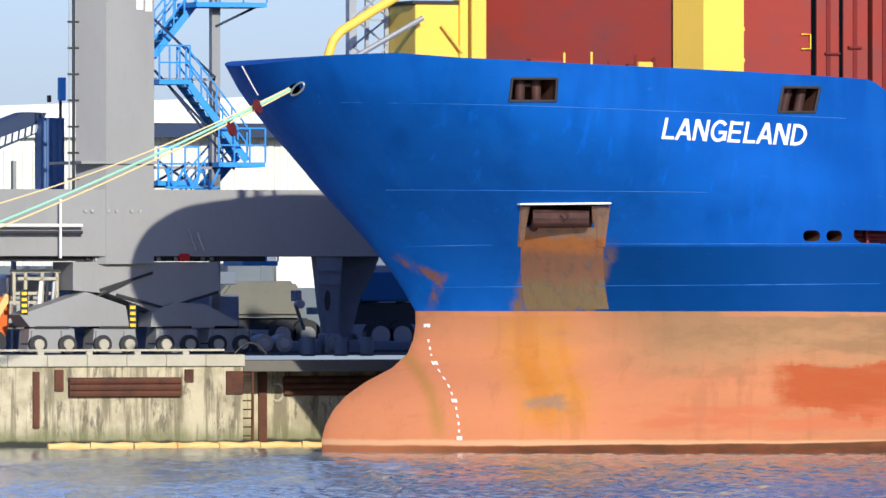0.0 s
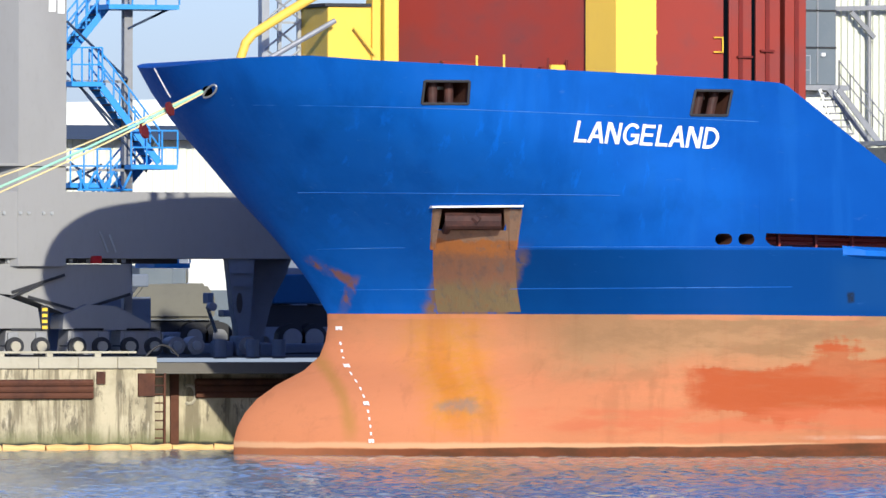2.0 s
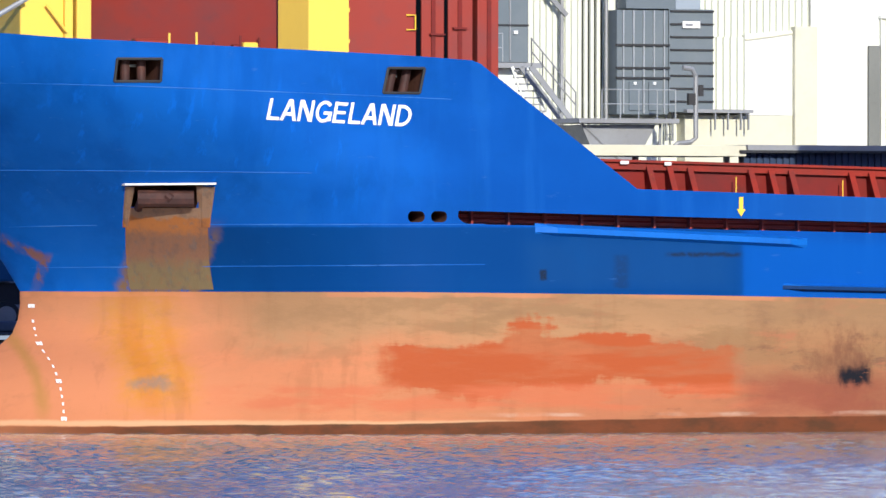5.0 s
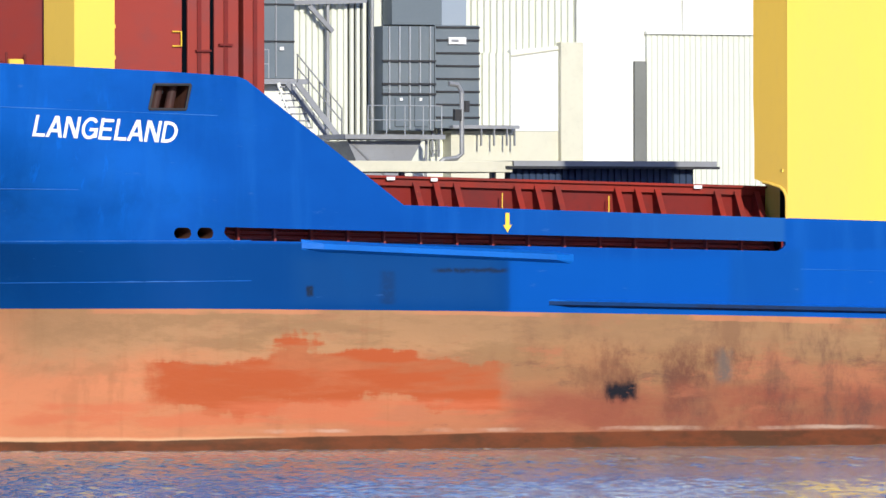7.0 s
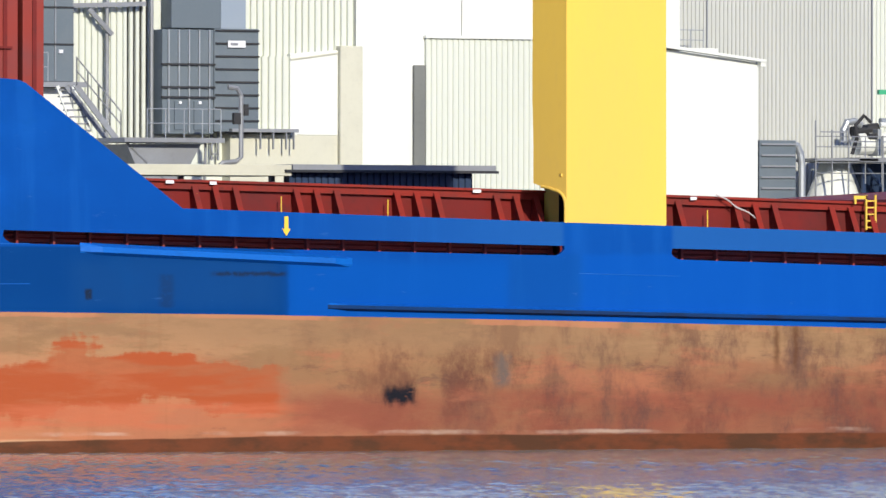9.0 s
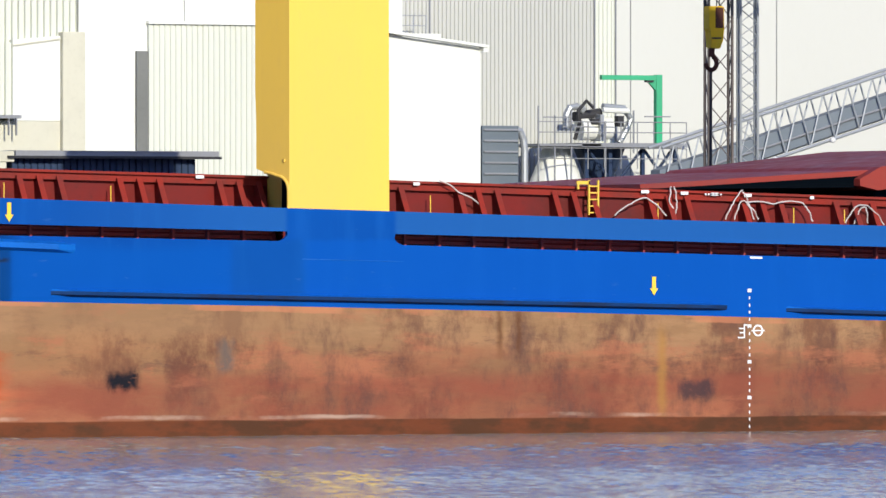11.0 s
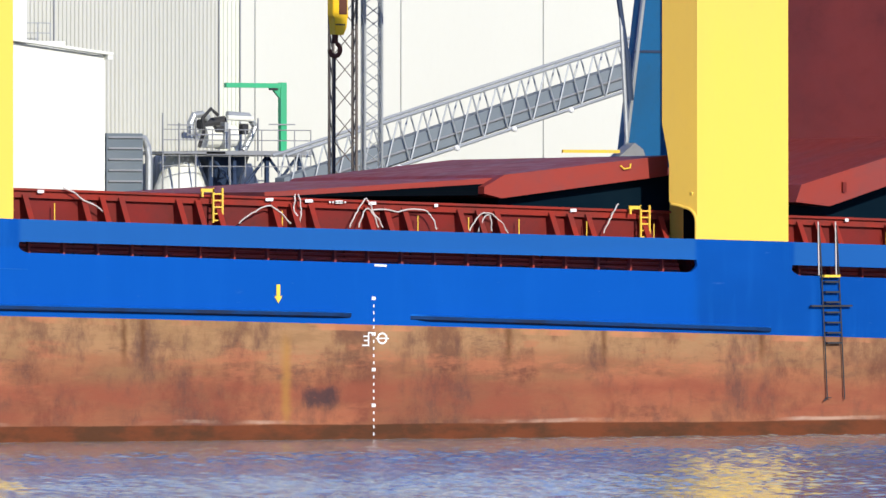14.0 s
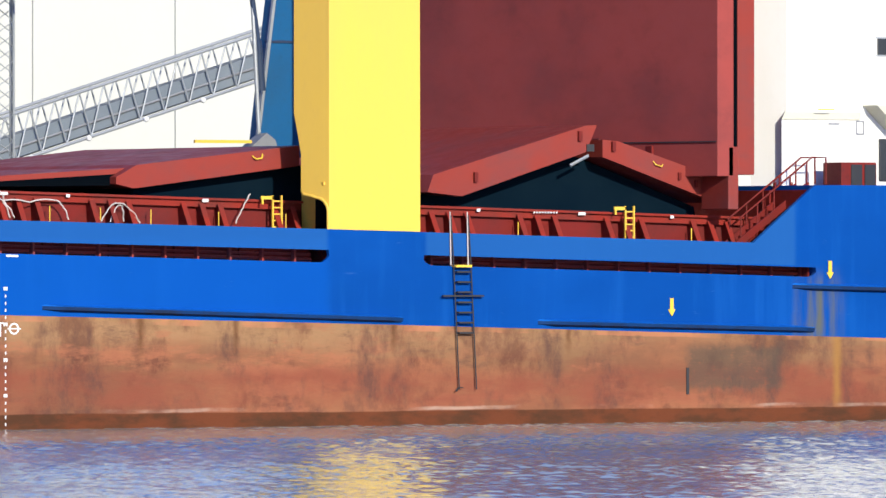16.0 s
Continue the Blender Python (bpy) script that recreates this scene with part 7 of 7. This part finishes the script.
def blue_crane():
    c = thing("blue_harbour_crane", "dark blue harbour crane tower with hydraulic rods", "crane")
    part("tower", plates(([(161.2, 2.6), (164.6, 2.6), (164.6, 20), (163.35, 20), (161.88, 8.6)], 272, 272.5)), CRANE_BLUE, c)
    part("tower_edge", beams([((161.85, 271.95, 8.6), (162.52, 271.95, 13.5)), ((162.52, 271.95, 13.5), (163.35, 271.95, 20))], 0.1, 0.12), PALE_STEEL, c, "pale front edge")
    part("joint", boxes((162.2, 164.6, 271.96, 272.0, 11.85, 11.93)), NAVY, c)
    part("rod", tube(bmesh.new(), ((161.46, 271.6, 13.5), (161.72, 271.6, 9.0)), 0.07, 8), PALE_STEEL, c)
    part("cylinder", tube(bmesh.new(), ((161.7, 271.7, 11.9), (161.85, 271.7, 10.3)), 0.16, 12), NAVY, c, "dark hydraulic cylinder")
    part("rod", tube(bmesh.new(), ((161.1, 271.6, 15.5), (161.75, 271.6, 11.5)), 0.09, 8), NAVY, c)
    part("foot", plates(([(161.3, 8.5), (162.3, 8.5), (162.2, 8.75), (161.9, 8.95)], 271.4, 272)), STEEL, c)
    part("yellow_rail", boxes((159.3, 161.4, 271.5, 271.6, 8.62, 8.72)), MARK_YELLOW, c)


blue_crane()


def hook_block():
    """A yellow crane hook block, built round its own origin at the lower edge of the yellow housing."""
    h = thing("hook_block", "yellow crane hook block hanging on steel wires", "hook block", at=(158.6, 285, 12.2))
    bm = plates(([(-0.28, 0.62), (-0.2, 0.55), (-0.2, 0.0), (0.15, -0.02), (0.15, 0.12), (0.24, 0.2), (0.28, 0.62), (0.28, 1.38), (-0.28, 1.38)], -0.2, 0.2))
    bmesh.ops.bevel(bm, geom=list(bm.edges), offset=0.025, segments=2, affect="EDGES")
    part("housing", bm, surface("hook_yellow", (0.80, 0.50, 0.02), (0.6, 0.4, 0.05), 0.45), h, "bright yellow sheave housing")
    part("dark_band", boxes((-0.19, 0.16, -0.215, 0.215, 0.3, 0.35)), DARK, h)
    part("cheek_plate", boxes((-0.06, 0.24, -0.225, -0.2, 0.66, 1.34), bevel=0.01), RUSTY, h, "dark worn cheek plate")
    part("shank", tube(bmesh.new(), ((-0.08, 0, 0.0), (-0.1, 0, -0.3)), 0.1, 10), RUSTY, h)
    pts = [(-0.1 + 0.2 * math.sin(a), 0, -0.5 + 0.22 * math.cos(a)) for a in [radians(20 + 25 * k) for k in range(11)]]
    part("hook", tube(bmesh.new(), pts, 0.08, 8), RUSTY, h, "dark rusty hook")
    part("sling", tube(bmesh.new(), ((-0.12, 0, -0.7), (-0.14, 0, -7.0)), 0.05, 6), DARK, h)
    for x in (-0.2, 0.1, 0.2):
        part("wire", tube(bmesh.new(), ((x, 0, 1.3), (x, 0, 3.4)), 0.02, 5), DARK, h)
    return h


hook = hook_block()


def far_skyline():
    for x0, x1, z, y, mat in ((60, 96, 5.0, 420, STEEL), (118, 150, 8.5, 360, CREAM)):
        t = thing("distant_shed", "pale distant port shed", "shed", "distant sheds")
        part("wall", boxes((x0, x1, y, y + 12, 2.4, z)), mat, t)


far_skyline()


def motions():
    # ripples drift past; the hook block is hoisted
    walk(water, [(0.0, pose(0, 0, 0)), (8.0, pose(1.2, -1.0, 0)), (16.0, pose(2.4, -2.0, 0))])
    walk(hook, [(0.0, pose(158.62, 285, 11.9)), (11.0, pose(158.62, 285, 11.95)), (12.5, pose(158.62, 285, 12.16)), (13.0, pose(158.58, 285, 12.30)),
                (14.5, pose(158.61, 285, 12.80)), (15.0, pose(158.67, 285, 12.89)), (16.0, pose(158.7, 285, 13.1))])


motions()
